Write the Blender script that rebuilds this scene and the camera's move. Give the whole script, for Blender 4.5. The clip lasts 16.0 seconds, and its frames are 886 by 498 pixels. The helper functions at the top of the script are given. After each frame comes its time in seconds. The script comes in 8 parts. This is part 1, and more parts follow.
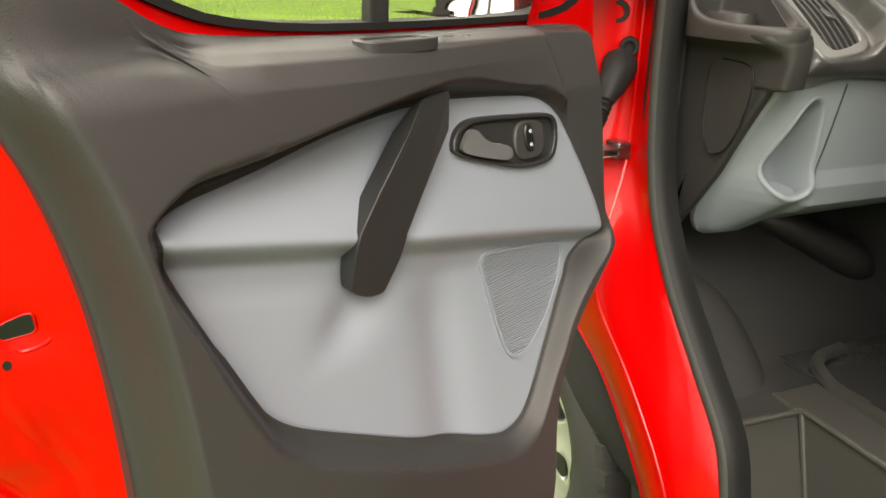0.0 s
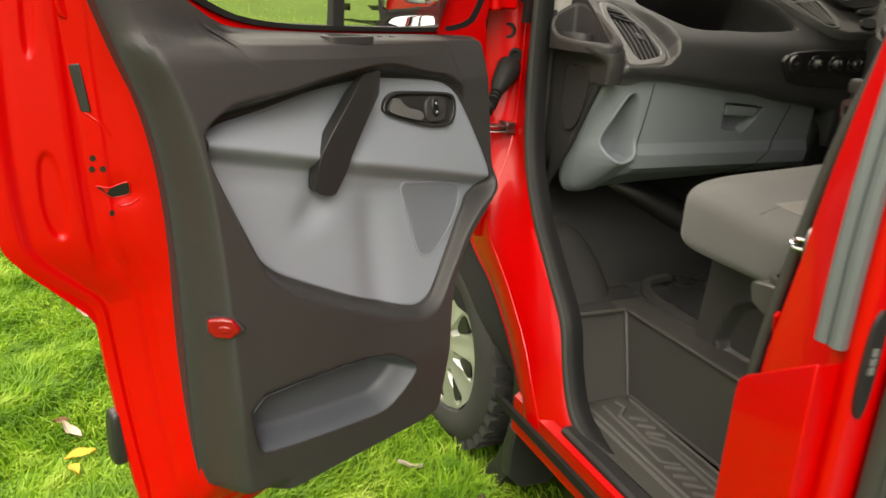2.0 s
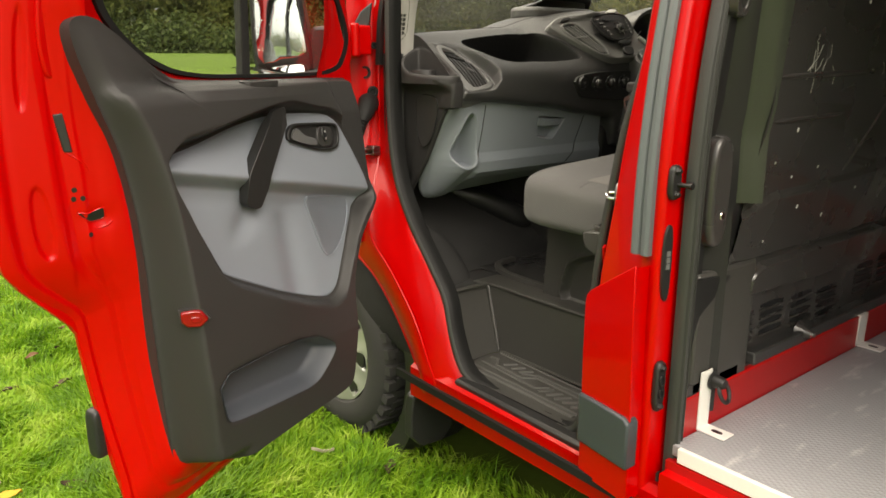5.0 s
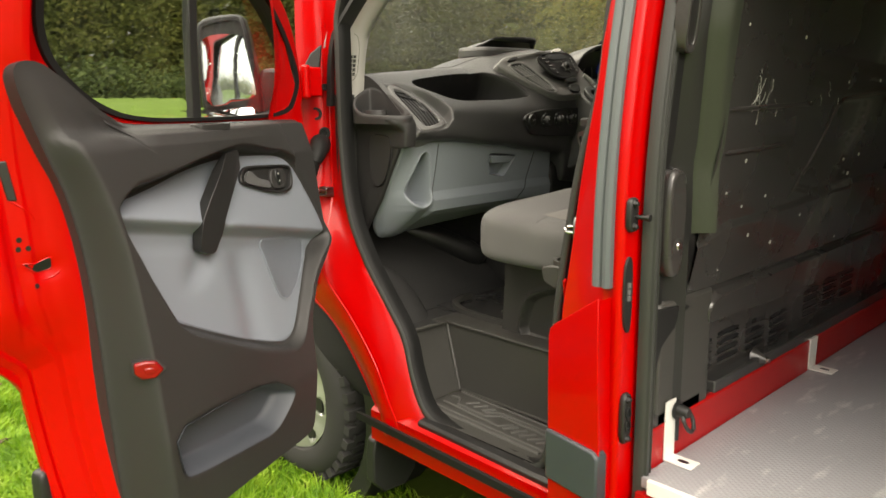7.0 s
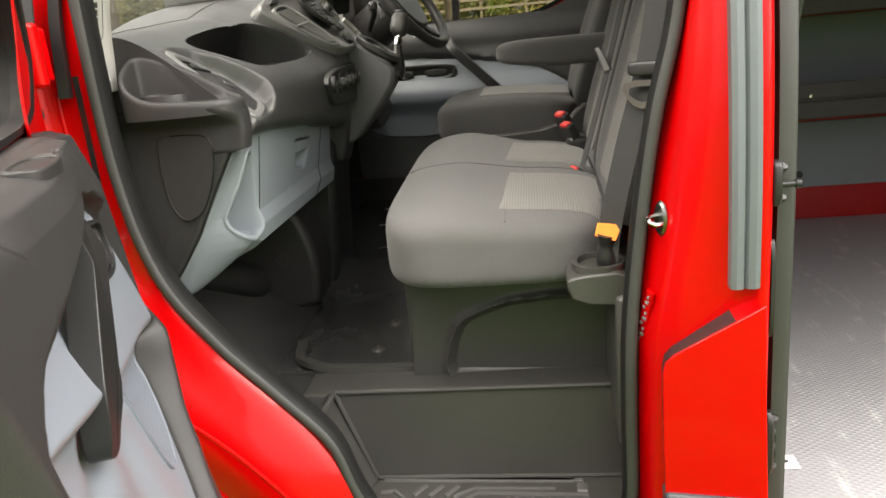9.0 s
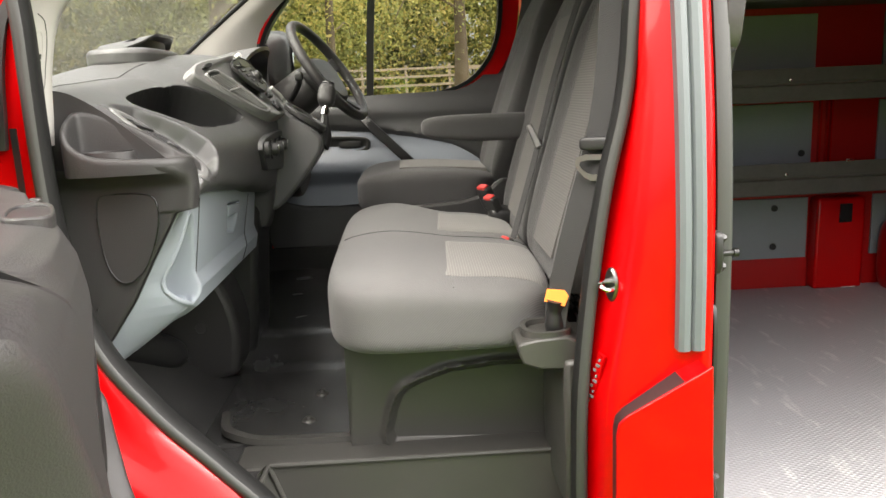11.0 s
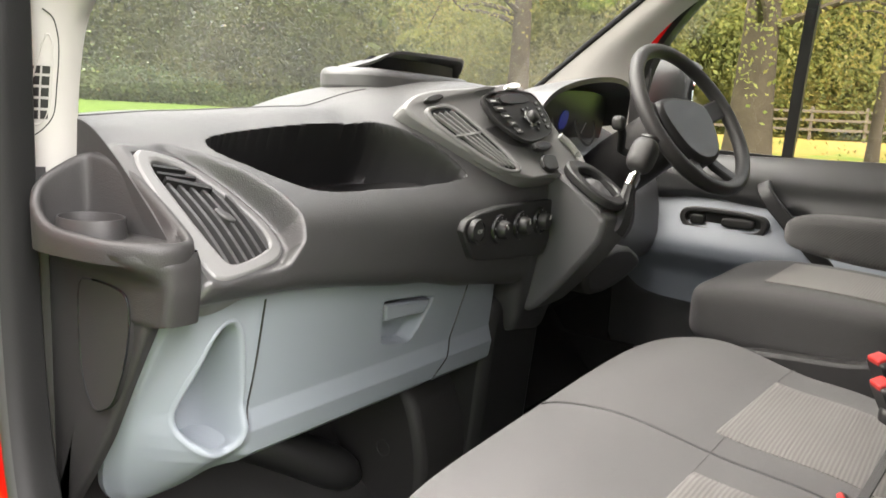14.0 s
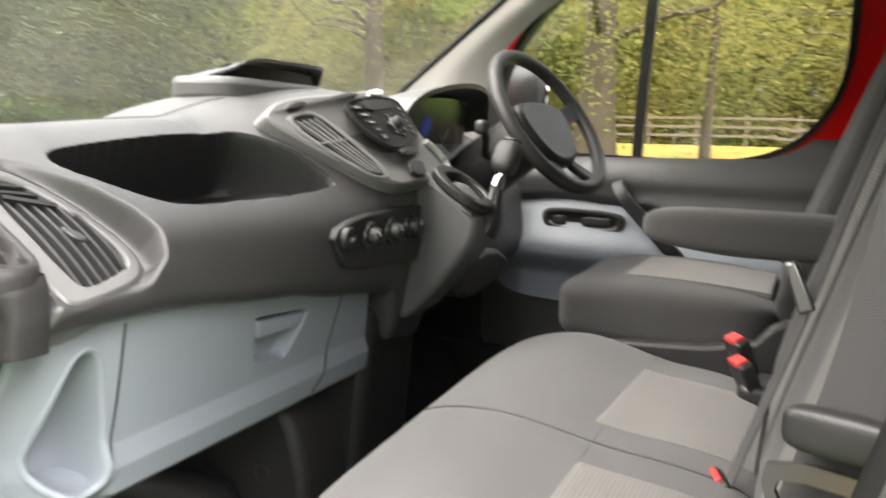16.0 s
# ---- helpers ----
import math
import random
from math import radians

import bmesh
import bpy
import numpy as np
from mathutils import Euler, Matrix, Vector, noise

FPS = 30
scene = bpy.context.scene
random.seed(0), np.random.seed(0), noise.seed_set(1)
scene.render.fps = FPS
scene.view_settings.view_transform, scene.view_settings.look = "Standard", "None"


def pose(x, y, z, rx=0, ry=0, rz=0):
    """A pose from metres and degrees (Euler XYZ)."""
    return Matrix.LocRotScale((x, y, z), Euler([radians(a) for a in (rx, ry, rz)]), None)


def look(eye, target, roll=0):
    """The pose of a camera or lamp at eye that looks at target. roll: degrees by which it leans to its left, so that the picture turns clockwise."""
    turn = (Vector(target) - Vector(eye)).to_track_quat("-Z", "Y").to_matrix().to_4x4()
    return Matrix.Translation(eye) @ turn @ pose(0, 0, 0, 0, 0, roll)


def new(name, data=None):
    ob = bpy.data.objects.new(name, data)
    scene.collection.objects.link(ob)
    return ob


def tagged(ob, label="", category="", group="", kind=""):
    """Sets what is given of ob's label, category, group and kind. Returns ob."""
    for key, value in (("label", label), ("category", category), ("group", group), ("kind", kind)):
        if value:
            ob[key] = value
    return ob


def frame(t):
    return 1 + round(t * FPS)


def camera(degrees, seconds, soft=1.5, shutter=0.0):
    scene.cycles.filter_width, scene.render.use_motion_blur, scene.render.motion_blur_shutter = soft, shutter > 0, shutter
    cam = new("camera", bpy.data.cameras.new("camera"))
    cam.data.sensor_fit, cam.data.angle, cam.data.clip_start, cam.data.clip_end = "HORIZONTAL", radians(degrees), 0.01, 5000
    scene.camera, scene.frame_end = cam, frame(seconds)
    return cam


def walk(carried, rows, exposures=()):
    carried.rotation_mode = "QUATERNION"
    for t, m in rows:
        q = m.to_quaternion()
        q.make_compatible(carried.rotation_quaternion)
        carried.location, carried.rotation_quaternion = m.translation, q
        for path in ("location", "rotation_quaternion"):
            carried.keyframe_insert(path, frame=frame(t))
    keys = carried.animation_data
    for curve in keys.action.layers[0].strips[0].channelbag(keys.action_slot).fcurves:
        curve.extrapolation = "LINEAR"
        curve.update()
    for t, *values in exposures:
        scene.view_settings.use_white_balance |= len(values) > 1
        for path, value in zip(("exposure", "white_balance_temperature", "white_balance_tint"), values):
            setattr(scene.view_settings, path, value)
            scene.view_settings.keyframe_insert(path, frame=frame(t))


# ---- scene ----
cam = camera(60.3, 16.0, 1.5, 0.4)
# seconds, place in metres, yaw, pitch and roll in degrees
ROWS = [
    (0.0, -1.7245, 0.0010, 1.3805, -21.81, -20.58, 0.94),
    (0.5, -1.7224, -0.0557, 1.3758, -18.52, -19.64, 2.61),
    (1.0, -1.7680, -0.1805, 1.3762, -15.96, -20.82, 2.14),
    (1.5, -1.8468, -0.3893, 1.3860, -23.63, -18.44, 2.71),
    (2.0, -1.8892, -0.5840, 1.3879, -25.00, -18.63, 3.51),
    (2.5, -1.8921, -0.7881, 1.3817, -23.32, -18.77, 4.33),
    (3.0, -1.8864, -0.8275, 1.3832, -22.03, -18.79, 3.38),
    (3.5, -1.9306, -0.8362, 1.3923, -23.99, -18.13, 2.18),
    (4.0, -2.1562, -0.8236, 1.3634, -32.82, -17.53, -0.01),
    (6.5, -2.3253, -0.9527, 1.3663, -41.20, -11.94, -0.41),
    (7.0, -2.3043, -0.8386, 1.3607, -43.42, -11.55, -0.79),
    (7.5, -2.3497, -0.4595, 1.3763, -51.99, -11.90, -2.80),
    (8.0, -2.2623, -0.0901, 1.3691, -63.64, -13.82, -6.09),
    (8.5, -2.1380, 0.2434, 1.3964, -76.09, -18.08, -6.87),
    (11.0, -2.1618, 0.5176, 1.3904, -92.04, -11.73, -2.57),
    (11.5, -2.1652, 0.5167, 1.3866, -90.65, -10.49, -1.96),
    (12.0, -2.1321, 0.4909, 1.3789, -84.74, -10.66, -0.55),
    (12.5, -1.9333, 0.4340, 1.3768, -73.57, -11.40, 0.25),
    (13.0, -1.6280, 0.3723, 1.4142, -66.23, -11.79, 1.03),
    (13.5, -1.3966, 0.2652, 1.4401, -59.26, -11.55, 2.51),
    (14.0, -1.2792, 0.2082, 1.4473, -54.62, -9.91, 3.05),
    (14.5, -1.2607, 0.1928, 1.4557, -53.69, -7.47, 2.59),
    (15.0, -1.2655, 0.1847, 1.4604, -53.87, -6.15, 2.14),
    (15.5, -1.2626, 0.1828, 1.4609, -55.24, -6.31, 1.63),
    (16.0, -1.2706, 0.2295, 1.4329, -64.86, -8.49, 1.41),
]
walk(cam, [(t, pose(x, y, z, 90 + pitch, 0, yaw) @ pose(0, 0, 0, 0, 0, roll)) for t, x, y, z, yaw, pitch, roll in ROWS],
     [(0.0, 1.74, 7500, 10), (1.0, 1.42, 7450, 10), (1.5, 1.42, 7450, 10), (2.5, 1.12, 7600, 10), (4.0, 1.1, 7700, 10), (7.0, 1.36, 7600, 10), (8.5, 1.72, 7000, 10), (11.0, 2.29, 6800, 12), (12.5, 2.22, 6900, 13), (14.5, 2.56, 6600, 14), (16.0, 2.54, 6600, 14)])

# ---- world and light: bright overcast afternoon ----

world = bpy.data.worlds.new("overcast_sky")
scene.world = world
world.use_nodes = True
wt = world.node_tree
wt.nodes.clear()
sky = wt.nodes.new("ShaderNodeTexSky")
sky.sky_type, sky.sun_disc = "NISHITA", False
sky.sun_elevation, sky.sun_rotation = radians(42), radians(200)
sky.air_density, sky.dust_density, sky.ozone_density = 1.0, 4.0, 1.0
grey = wt.nodes.new("ShaderNodeHueSaturation")
grey.inputs["Saturation"].default_value = 0.12
bg = wt.nodes.new("ShaderNodeBackground")
bg.inputs["Strength"].default_value = 0.15
wo = wt.nodes.new("ShaderNodeOutputWorld")
tcw, sep, lift, veil = (wt.nodes.new("ShaderNode" + k) for k in ("TexCoord", "SeparateXYZ", "MapRange", "VectorMath"))
lift.inputs["To Min"].default_value, lift.inputs["To Max"].default_value = 0.50, 1.35
veil.operation = "SCALE"
wt.links.new(tcw.outputs["Generated"], sep.inputs[0])
wt.links.new(sep.outputs["Z"], lift.inputs["Value"])
wt.links.new(sky.outputs[0], grey.inputs["Color"])
wt.links.new(grey.outputs[0], veil.inputs[0])
wt.links.new(lift.outputs["Result"], veil.inputs["Scale"])
wt.links.new(veil.outputs[0], bg.inputs[0])
wt.links.new(bg.outputs[0], wo.inputs[0])
sun = new("sun", bpy.data.lights.new("sun", "SUN"))
sun.data.energy, sun.data.angle, sun.data.color = 2.3, radians(75), (1.0, 0.96, 0.88)
sun.matrix_world = look((-3.2, 4.5, 9), (0, 0, 0))

# ---- helpers ----
def arr(p):
    return np.array(p, float)


def ease(a, b, v):
    k = np.clip((np.asarray(v, float) - a) / (b - a), 0, 1)
    return k * k * (3 - 2 * k)


def chaikin(poly, n=2, closed=True):
    p = arr(poly)
    for _ in range(n):
        q = np.roll(p, -1, 0) if closed else p[1:]
        a = p if closed else p[:-1]
        r = np.empty((2 * len(a), p.shape[1]))
        r[0::2], r[1::2] = 0.75 * a + 0.25 * q, 0.25 * a + 0.75 * q
        p = r if closed else np.vstack([p[:1], r, p[-1:]])
    return p


def curve_pts(pts, n, closed=False):
    """Catmull-Rom through the points, n samples even in length."""
    p = arr(pts)
    k = len(p)
    out = []
    segs = k if closed else k - 1
    for i in range(segs):
        if closed:
            a, b, c, d = p[i - 1], p[i], p[(i + 1) % k], p[(i + 2) % k]
        else:
            a, b, c, d = p[max(i - 1, 0)], p[i], p[i + 1], p[min(i + 2, k - 1)]
        for t in np.linspace(0, 1, 12, endpoint=False):
            out.append(0.5 * (2 * b + (c - a) * t + (2 * a - 5 * b + 4 * c - d) * t * t + (3 * b - a - 3 * c + d) * t ** 3))
    out.append(p[0] if closed else p[-1])
    out = arr(out)
    s = np.r_[0, np.cumsum(np.linalg.norm(np.diff(out, axis=0), axis=1))]
    w = np.linspace(0, s[-1], n + 1)[:-1] if closed else np.linspace(0, s[-1], n)
    return np.stack([np.interp(w, s, out[:, j]) for j in range(out.shape[1])], 1)


def poly_dist(poly, a, b):
    """Signed distance to a polygon in the plane: negative inside."""
    p = arr(poly)
    a, b = np.asarray(a, float), np.asarray(b, float)
    best, inside = np.full(a.shape, 1e9), np.zeros(a.shape, bool)
    for (x0, y0), (x1, y1) in zip(p, np.roll(p, -1, 0)):
        dx, dy = x1 - x0, y1 - y0
        k = np.clip(((a - x0) * dx + (b - y0) * dy) / (dx * dx + dy * dy + 1e-12), 0, 1)
        best = np.minimum(best, np.hypot(a - x0 - k * dx, b - y0 - k * dy))
        inside ^= ((y0 > b) != (y1 > b)) & (a < dx * (b - y0) / (dy + 1e-12 * (dy == 0)) + x0)
    return np.where(inside, -best, best)


class Geo:
    """Collects vertices and faces of one mesh."""

    def __init__(self):
        self.v, self.f = [], []

    def add(self, verts, faces):
        o = len(self.v)
        self.v += [tuple(map(float, q)) for q in verts]
        self.f += [tuple(int(i) + o for i in f) for f in faces]
        return self

    def grid(self, P, closed_u=False, closed_v=False, flip=False):
        n, m = P.shape[:2]
        i = np.arange(n if closed_u else n - 1)[:, None]
        j = np.arange(m if closed_v else m - 1)[None]
        i2, j2 = (i + 1) % n, (j + 1) % m
        q = np.stack(np.broadcast_arrays(i * m + j, i2 * m + j, i2 * m + j2, i * m + j2), -1).reshape(-1, 4)
        if flip:
            q = q[:, ::-1]
        return self.add(P.reshape(-1, 3), q)

    def sheet(self, P, off):
        """A grid with thickness: a second skin moved by off, and walls round the edge."""
        n, m = P.shape[:2]
        o = len(self.v)
        off = np.asarray(off, float)
        Q = P + off
        self.grid(P)
        self.grid(Q, flip=True)
        k = n * m
        ring = [(0, j) for j in range(m - 1)] + [(i, m - 1) for i in range(n - 1)] + [(n - 1, j) for j in range(m - 1, 0, -1)] + [(i, 0) for i in range(n - 1, 0, -1)]
        ids = [a * m + b for a, b in ring]
        for a, b in zip(ids, ids[1:] + ids[:1]):
            self.f.append((o + a, o + b, o + k + b, o + k + a)[::-1])
        return self

    def box(self, lo, hi):
        (a, b, c), (d, e, f) = lo, hi
        v = [(a, b, c), (d, b, c), (d, e, c), (a, e, c), (a, b, f), (d, b, f), (d, e, f), (a, e, f)]
        return self.add(v, [(3, 2, 1, 0), (4, 5, 6, 7), (0, 1, 5, 4), (1, 2, 6, 5), (2, 3, 7, 6), (3, 0, 4, 7)])

    def prism(self, poly, fn, d0, d1):
        """A polygon (a, b) pulled from depth d0 to d1; fn(a, b, d) gives the place."""
        n = len(poly)
        v = [fn(a, b, d0) for a, b in poly] + [fn(a, b, d1) for a, b in poly]
        f = [tuple(range(n))[::-1], tuple(range(n, 2 * n))] + [(i, (i + 1) % n, n + (i + 1) % n, n + i) for i in range(n)]
        return self.add(v, f)

    def ringed(self, outer, inner, fn, d0, d1):
        """A frame: the band between two outlines of equal count, pulled from d0 to d1."""
        P = arr([[fn(*p, d0) for p in outer], [fn(*p, d1) for p in outer], [fn(*p, d1) for p in inner], [fn(*p, d0) for p in inner]])
        return self.grid(P, closed_u=True, closed_v=True, flip=True)

    def sweep(self, path, prof, up=(0, 0, 1), closed=False, scale=None):
        """A closed profile (a across, b along up) led along a path."""
        p = arr(path)
        n = len(p)
        t = np.roll(p, -1, 0) - np.roll(p, 1, 0) if closed else np.gradient(p, axis=0)
        t /= np.linalg.norm(t, axis=1)[:, None] + 1e-12
        ups = np.broadcast_to(arr(up), p.shape)
        side = np.cross(t, ups)
        side /= np.linalg.norm(side, axis=1)[:, None] + 1e-12
        top = np.cross(side, t)
        prof = arr(prof)
        s = np.ones(n) if scale is None else np.asarray(scale, float)
        P = p[:, None] + s[:, None, None] * (prof[None, :, :1] * side[:, None] + prof[None, :, 1:] * top[:, None])
        o = len(self.v)
        self.grid(P, closed_u=closed, closed_v=True)
        if not closed:
            k = len(prof)
            self.f += [tuple(o + i for i in range(k))[::-1], tuple(o + (n - 1) * k + i for i in range(k))]
        return self

    def tube(self, path, r, n=10, up=(0.03, 0.02, 1), closed=False, scale=None):
        a = np.linspace(0, 2 * math.pi, n, endpoint=False)
        return self.sweep(path, np.stack([r * np.cos(a), r * np.sin(a)], 1), up, closed, scale)

    def lathe(self, prof, m, n=32):
        """Profile (radius, height) turned about the z axis of the pose m."""
        a = np.linspace(0, 2 * math.pi, n, endpoint=False)
        prof = arr(prof)
        P = np.stack([prof[:, :1] * np.cos(a), prof[:, :1] * np.sin(a), np.broadcast_to(prof[:, 1:], (len(prof), n))], -1)
        R, o = np.array(m.to_3x3()), np.array(m.translation)
        return self.grid(P @ R.T + o, closed_v=True, flip=True)

    def pillow(self, lo, hi, p=5.0, n=14, bend=None):
        """A soft box between two corners; p: how square it is."""
        lo, hi = arr(lo), arr(hi)
        g = np.linspace(-1, 1, n)
        g = np.sign(g) * np.abs(g) ** 0.75
        for axis in range(3):
            for sg in (-1, 1):
                a, b = np.meshgrid(g, g, indexing="ij")
                q = np.empty((n, n, 3))
                q[..., axis], q[..., (axis + 1) % 3], q[..., (axis + 2) % 3] = sg, a, b
                q /= (np.abs(q) ** p).sum(-1, keepdims=True) ** (1 / p)
                P = (lo + hi) / 2 + q * (hi - lo) / 2
                if bend is not None:
                    P = bend(P)
                self.grid(P, flip=sg < 0)
        return self

    def turn(self, m):
        R, o = np.array(m.to_3x3()), np.array(m.translation)
        self.v = [tuple(q) for q in (arr(self.v) @ R.T + o)]
        return self

    def ob(self, name, mat, parent=None, label="", bevel=0.0, smooth=38, seg=2):
        me = bpy.data.meshes.new(name)
        me.from_pydata(self.v, [], self.f)
        bm = bmesh.new()
        bm.from_mesh(me)
        bmesh.ops.remove_doubles(bm, verts=bm.verts, dist=1e-5)
        bmesh.ops.recalc_face_normals(bm, faces=bm.faces) if len(bm.faces) < 60000 else None
        bm.to_mesh(me)
        bm.free()
        me.materials.append(mat)
        me.shade_smooth()
        me.set_sharp_from_angle(angle=radians(smooth))
        o = new(name, me)
        if bevel:
            b = o.modifiers.new("bevel", "BEVEL")
            b.width, b.segments, b.limit_method, b.angle_limit = bevel, seg, "ANGLE", radians(40)
            b.harden_normals = False
        if parent:
            o.parent = parent
        if label:
            tagged(o, label)
        return o


def rows_of(poly, n, m, pad=1e-4):
    """Fill an outline that every level line cuts once: n levels of b, m points along a."""
    p = arr(poly)
    lo, hi = p[:, 1].min() + pad, p[:, 1].max() - pad
    out = np.empty((n, m, 2))
    for i, b in enumerate(np.linspace(lo, hi, n)):
        xs = []
        for (x0, y0), (x1, y1) in zip(p, np.roll(p, -1, 0)):
            if (y0 > b) != (y1 > b):
                xs.append(x0 + (b - y0) / (y1 - y0) * (x1 - x0))
        out[i, :, 0], out[i, :, 1] = np.linspace(min(xs), max(xs), m), b
    return out


def lerp_rows(stations, xs):
    """Stations {x: [(y, z), ...]} blended softly at each of xs: array (len(xs), k, 2)."""
    keys = sorted(stations)
    vals = arr([stations[k] for k in keys])
    out = np.empty((len(xs), vals.shape[1], 2))
    for i, x in enumerate(xs):
        j = int(np.clip(np.searchsorted(keys, x) - 1, 0, len(keys) - 2))
        k = ease(keys[j], keys[j + 1], x)
        lin = np.clip((x - keys[j]) / (keys[j + 1] - keys[j]), 0, 1)
        k = 0.5 * k + 0.5 * lin
        out[i] = vals[j] * (1 - k) + vals[j + 1] * k
    return out

def ring_pair(outer, inner, n=64, sm=2):
    """Two outlines sampled alike by direction from the inner one's middle."""
    O, I = arr(chaikin(outer, sm)), arr(chaikin(inner, sm))
    c = I.mean(0)
    ang = np.linspace(-math.pi, math.pi, n, endpoint=False)
    res = []
    for Pl in (O, I):
        P = curve_pts(Pl, 800, True)
        a = np.arctan2(P[:, 1] - c[1], P[:, 0] - c[0])
        o = np.argsort(a)
        res.append(np.stack([np.interp(ang, a[o], P[o, k], period=2 * math.pi) for k in (0, 1)], 1))
    return res


# ---- materials ----
def material(name, color, rough=0.5, metal=0.0, vary=0.12, grain=400.0, bump=0.05, stain=6.0, coat=0.0, rough_vary=0.1, spec=0.5, coords="Object"):
    """A surface with fine grain, broad stains and uneven gloss."""
    m = bpy.data.materials.new(name)
    m.use_nodes = True
    nt = m.node_tree
    b = nt.nodes["Principled BSDF"]
    tc = nt.nodes.new("ShaderNodeTexCoord")

    def noise_node(scale, detail=3.0):
        n = nt.nodes.new("ShaderNodeTexNoise")
        n.inputs["Scale"].default_value, n.inputs["Detail"].default_value = scale, detail
        nt.links.new(tc.outputs[coords], n.inputs["Vector"])
        return n

    broad, fine = noise_node(stain, 5.0), noise_node(grain, 2.0)
    mix = nt.nodes.new("ShaderNodeMix")
    mix.data_type, mix.blend_type = "RGBA", "MIX"
    c = arr(color)
    mix.inputs["A"].default_value = (*np.clip(c * (1 - vary), 0, 1), 1)
    mix.inputs["B"].default_value = (*np.clip(c * (1 + vary), 0, 1), 1)
    add = nt.nodes.new("ShaderNodeMath")
    add.operation = "MULTIPLY_ADD"
    add.inputs[1].default_value = 0.35
    nt.links.new(fine.outputs["Fac"], add.inputs[0])
    sub = nt.nodes.new("ShaderNodeMath")
    sub.operation, sub.inputs[1].default_value = "MULTIPLY", 0.65
    nt.links.new(broad.outputs["Fac"], sub.inputs[0])
    nt.links.new(sub.outputs[0], add.inputs[2])
    nt.links.new(add.outputs[0], mix.inputs["Factor"])
    nt.links.new(mix.outputs["Result"], b.inputs["Base Color"])
    r = nt.nodes.new("ShaderNodeMapRange")
    r.inputs["To Min"].default_value, r.inputs["To Max"].default_value = max(rough - rough_vary, 0.02), min(rough + rough_vary, 1)
    nt.links.new(broad.outputs["Fac"], r.inputs["Value"])
    nt.links.new(r.outputs["Result"], b.inputs["Roughness"])
    b.inputs["Metallic"].default_value = metal
    b.inputs["Coat Weight"].default_value = coat
    b.inputs["Coat Roughness"].default_value = 0.05
    b.inputs["Specular IOR Level"].default_value = spec
    if bump:
        bp = nt.nodes.new("ShaderNodeBump")
        bp.inputs["Strength"].default_value, bp.inputs["Distance"].default_value = bump, 0.002
        nt.links.new(fine.outputs["Fac"], bp.inputs["Height"])
        nt.links.new(bp.outputs["Normal"], b.inputs["Normal"])
    return m


def woven(name, color, dark, scale, axis, rough=0.95, rib=0.5, sharp=False):
    """Cloth with fine ribs along one axis, thread noise and soft stains."""
    m = material(name, color, rough, 0, 0.18, 900, 0.0, 9.0, spec=0.15)
    nt = m.node_tree
    b = nt.nodes["Principled BSDF"]
    tc = nt.nodes["Texture Coordinate"]
    w = nt.nodes.new("ShaderNodeTexWave")
    w.bands_direction, w.inputs["Scale"].default_value = axis, scale
    w.inputs["Distortion"].default_value, w.inputs["Detail"].default_value, w.inputs["Detail Scale"].default_value = 0.6, 2.0, 3.0
    nt.links.new(tc.outputs["Object"], w.inputs["Vector"])
    base = next(l.from_socket for l in nt.links if l.to_socket == b.inputs["Base Color"])
    mx = nt.nodes.new("ShaderNodeMix")
    mx.data_type, mx.blend_type = "RGBA", "MIX"
    mx.inputs["B"].default_value = (*dark, 1)
    f = nt.nodes.new("ShaderNodeMath")
    f.operation, f.inputs[1].default_value = "MULTIPLY", rib
    nt.links.new(w.outputs["Fac"], f.inputs[0])
    nt.links.new(f.outputs[0], mx.inputs["Factor"])
    nt.links.new(base, mx.inputs["A"])
    nt.links.new(mx.outputs["Result"], b.inputs["Base Color"])
    bp = nt.nodes.new("ShaderNodeBump")
    bp.inputs["Strength"].default_value, bp.inputs["Distance"].default_value = 0.35, 0.0015
    nt.links.new(w.outputs["Fac"], bp.inputs["Height"])
    nt.links.new(bp.outputs["Normal"], b.inputs["Normal"])
    b.inputs["Sheen Weight"].default_value = 0.15
    return m


def glass(name, tint=(0.92, 0.96, 0.94), rough=0.0):
    m = bpy.data.materials.new(name)
    m.use_nodes = True
    b = m.node_tree.nodes["Principled BSDF"]
    b.inputs["Base Color"].default_value = (*tint, 1)
    b.inputs["Transmission Weight"].default_value, b.inputs["Roughness"].default_value, b.inputs["IOR"].default_value = 1.0, rough, 1.45
    return m


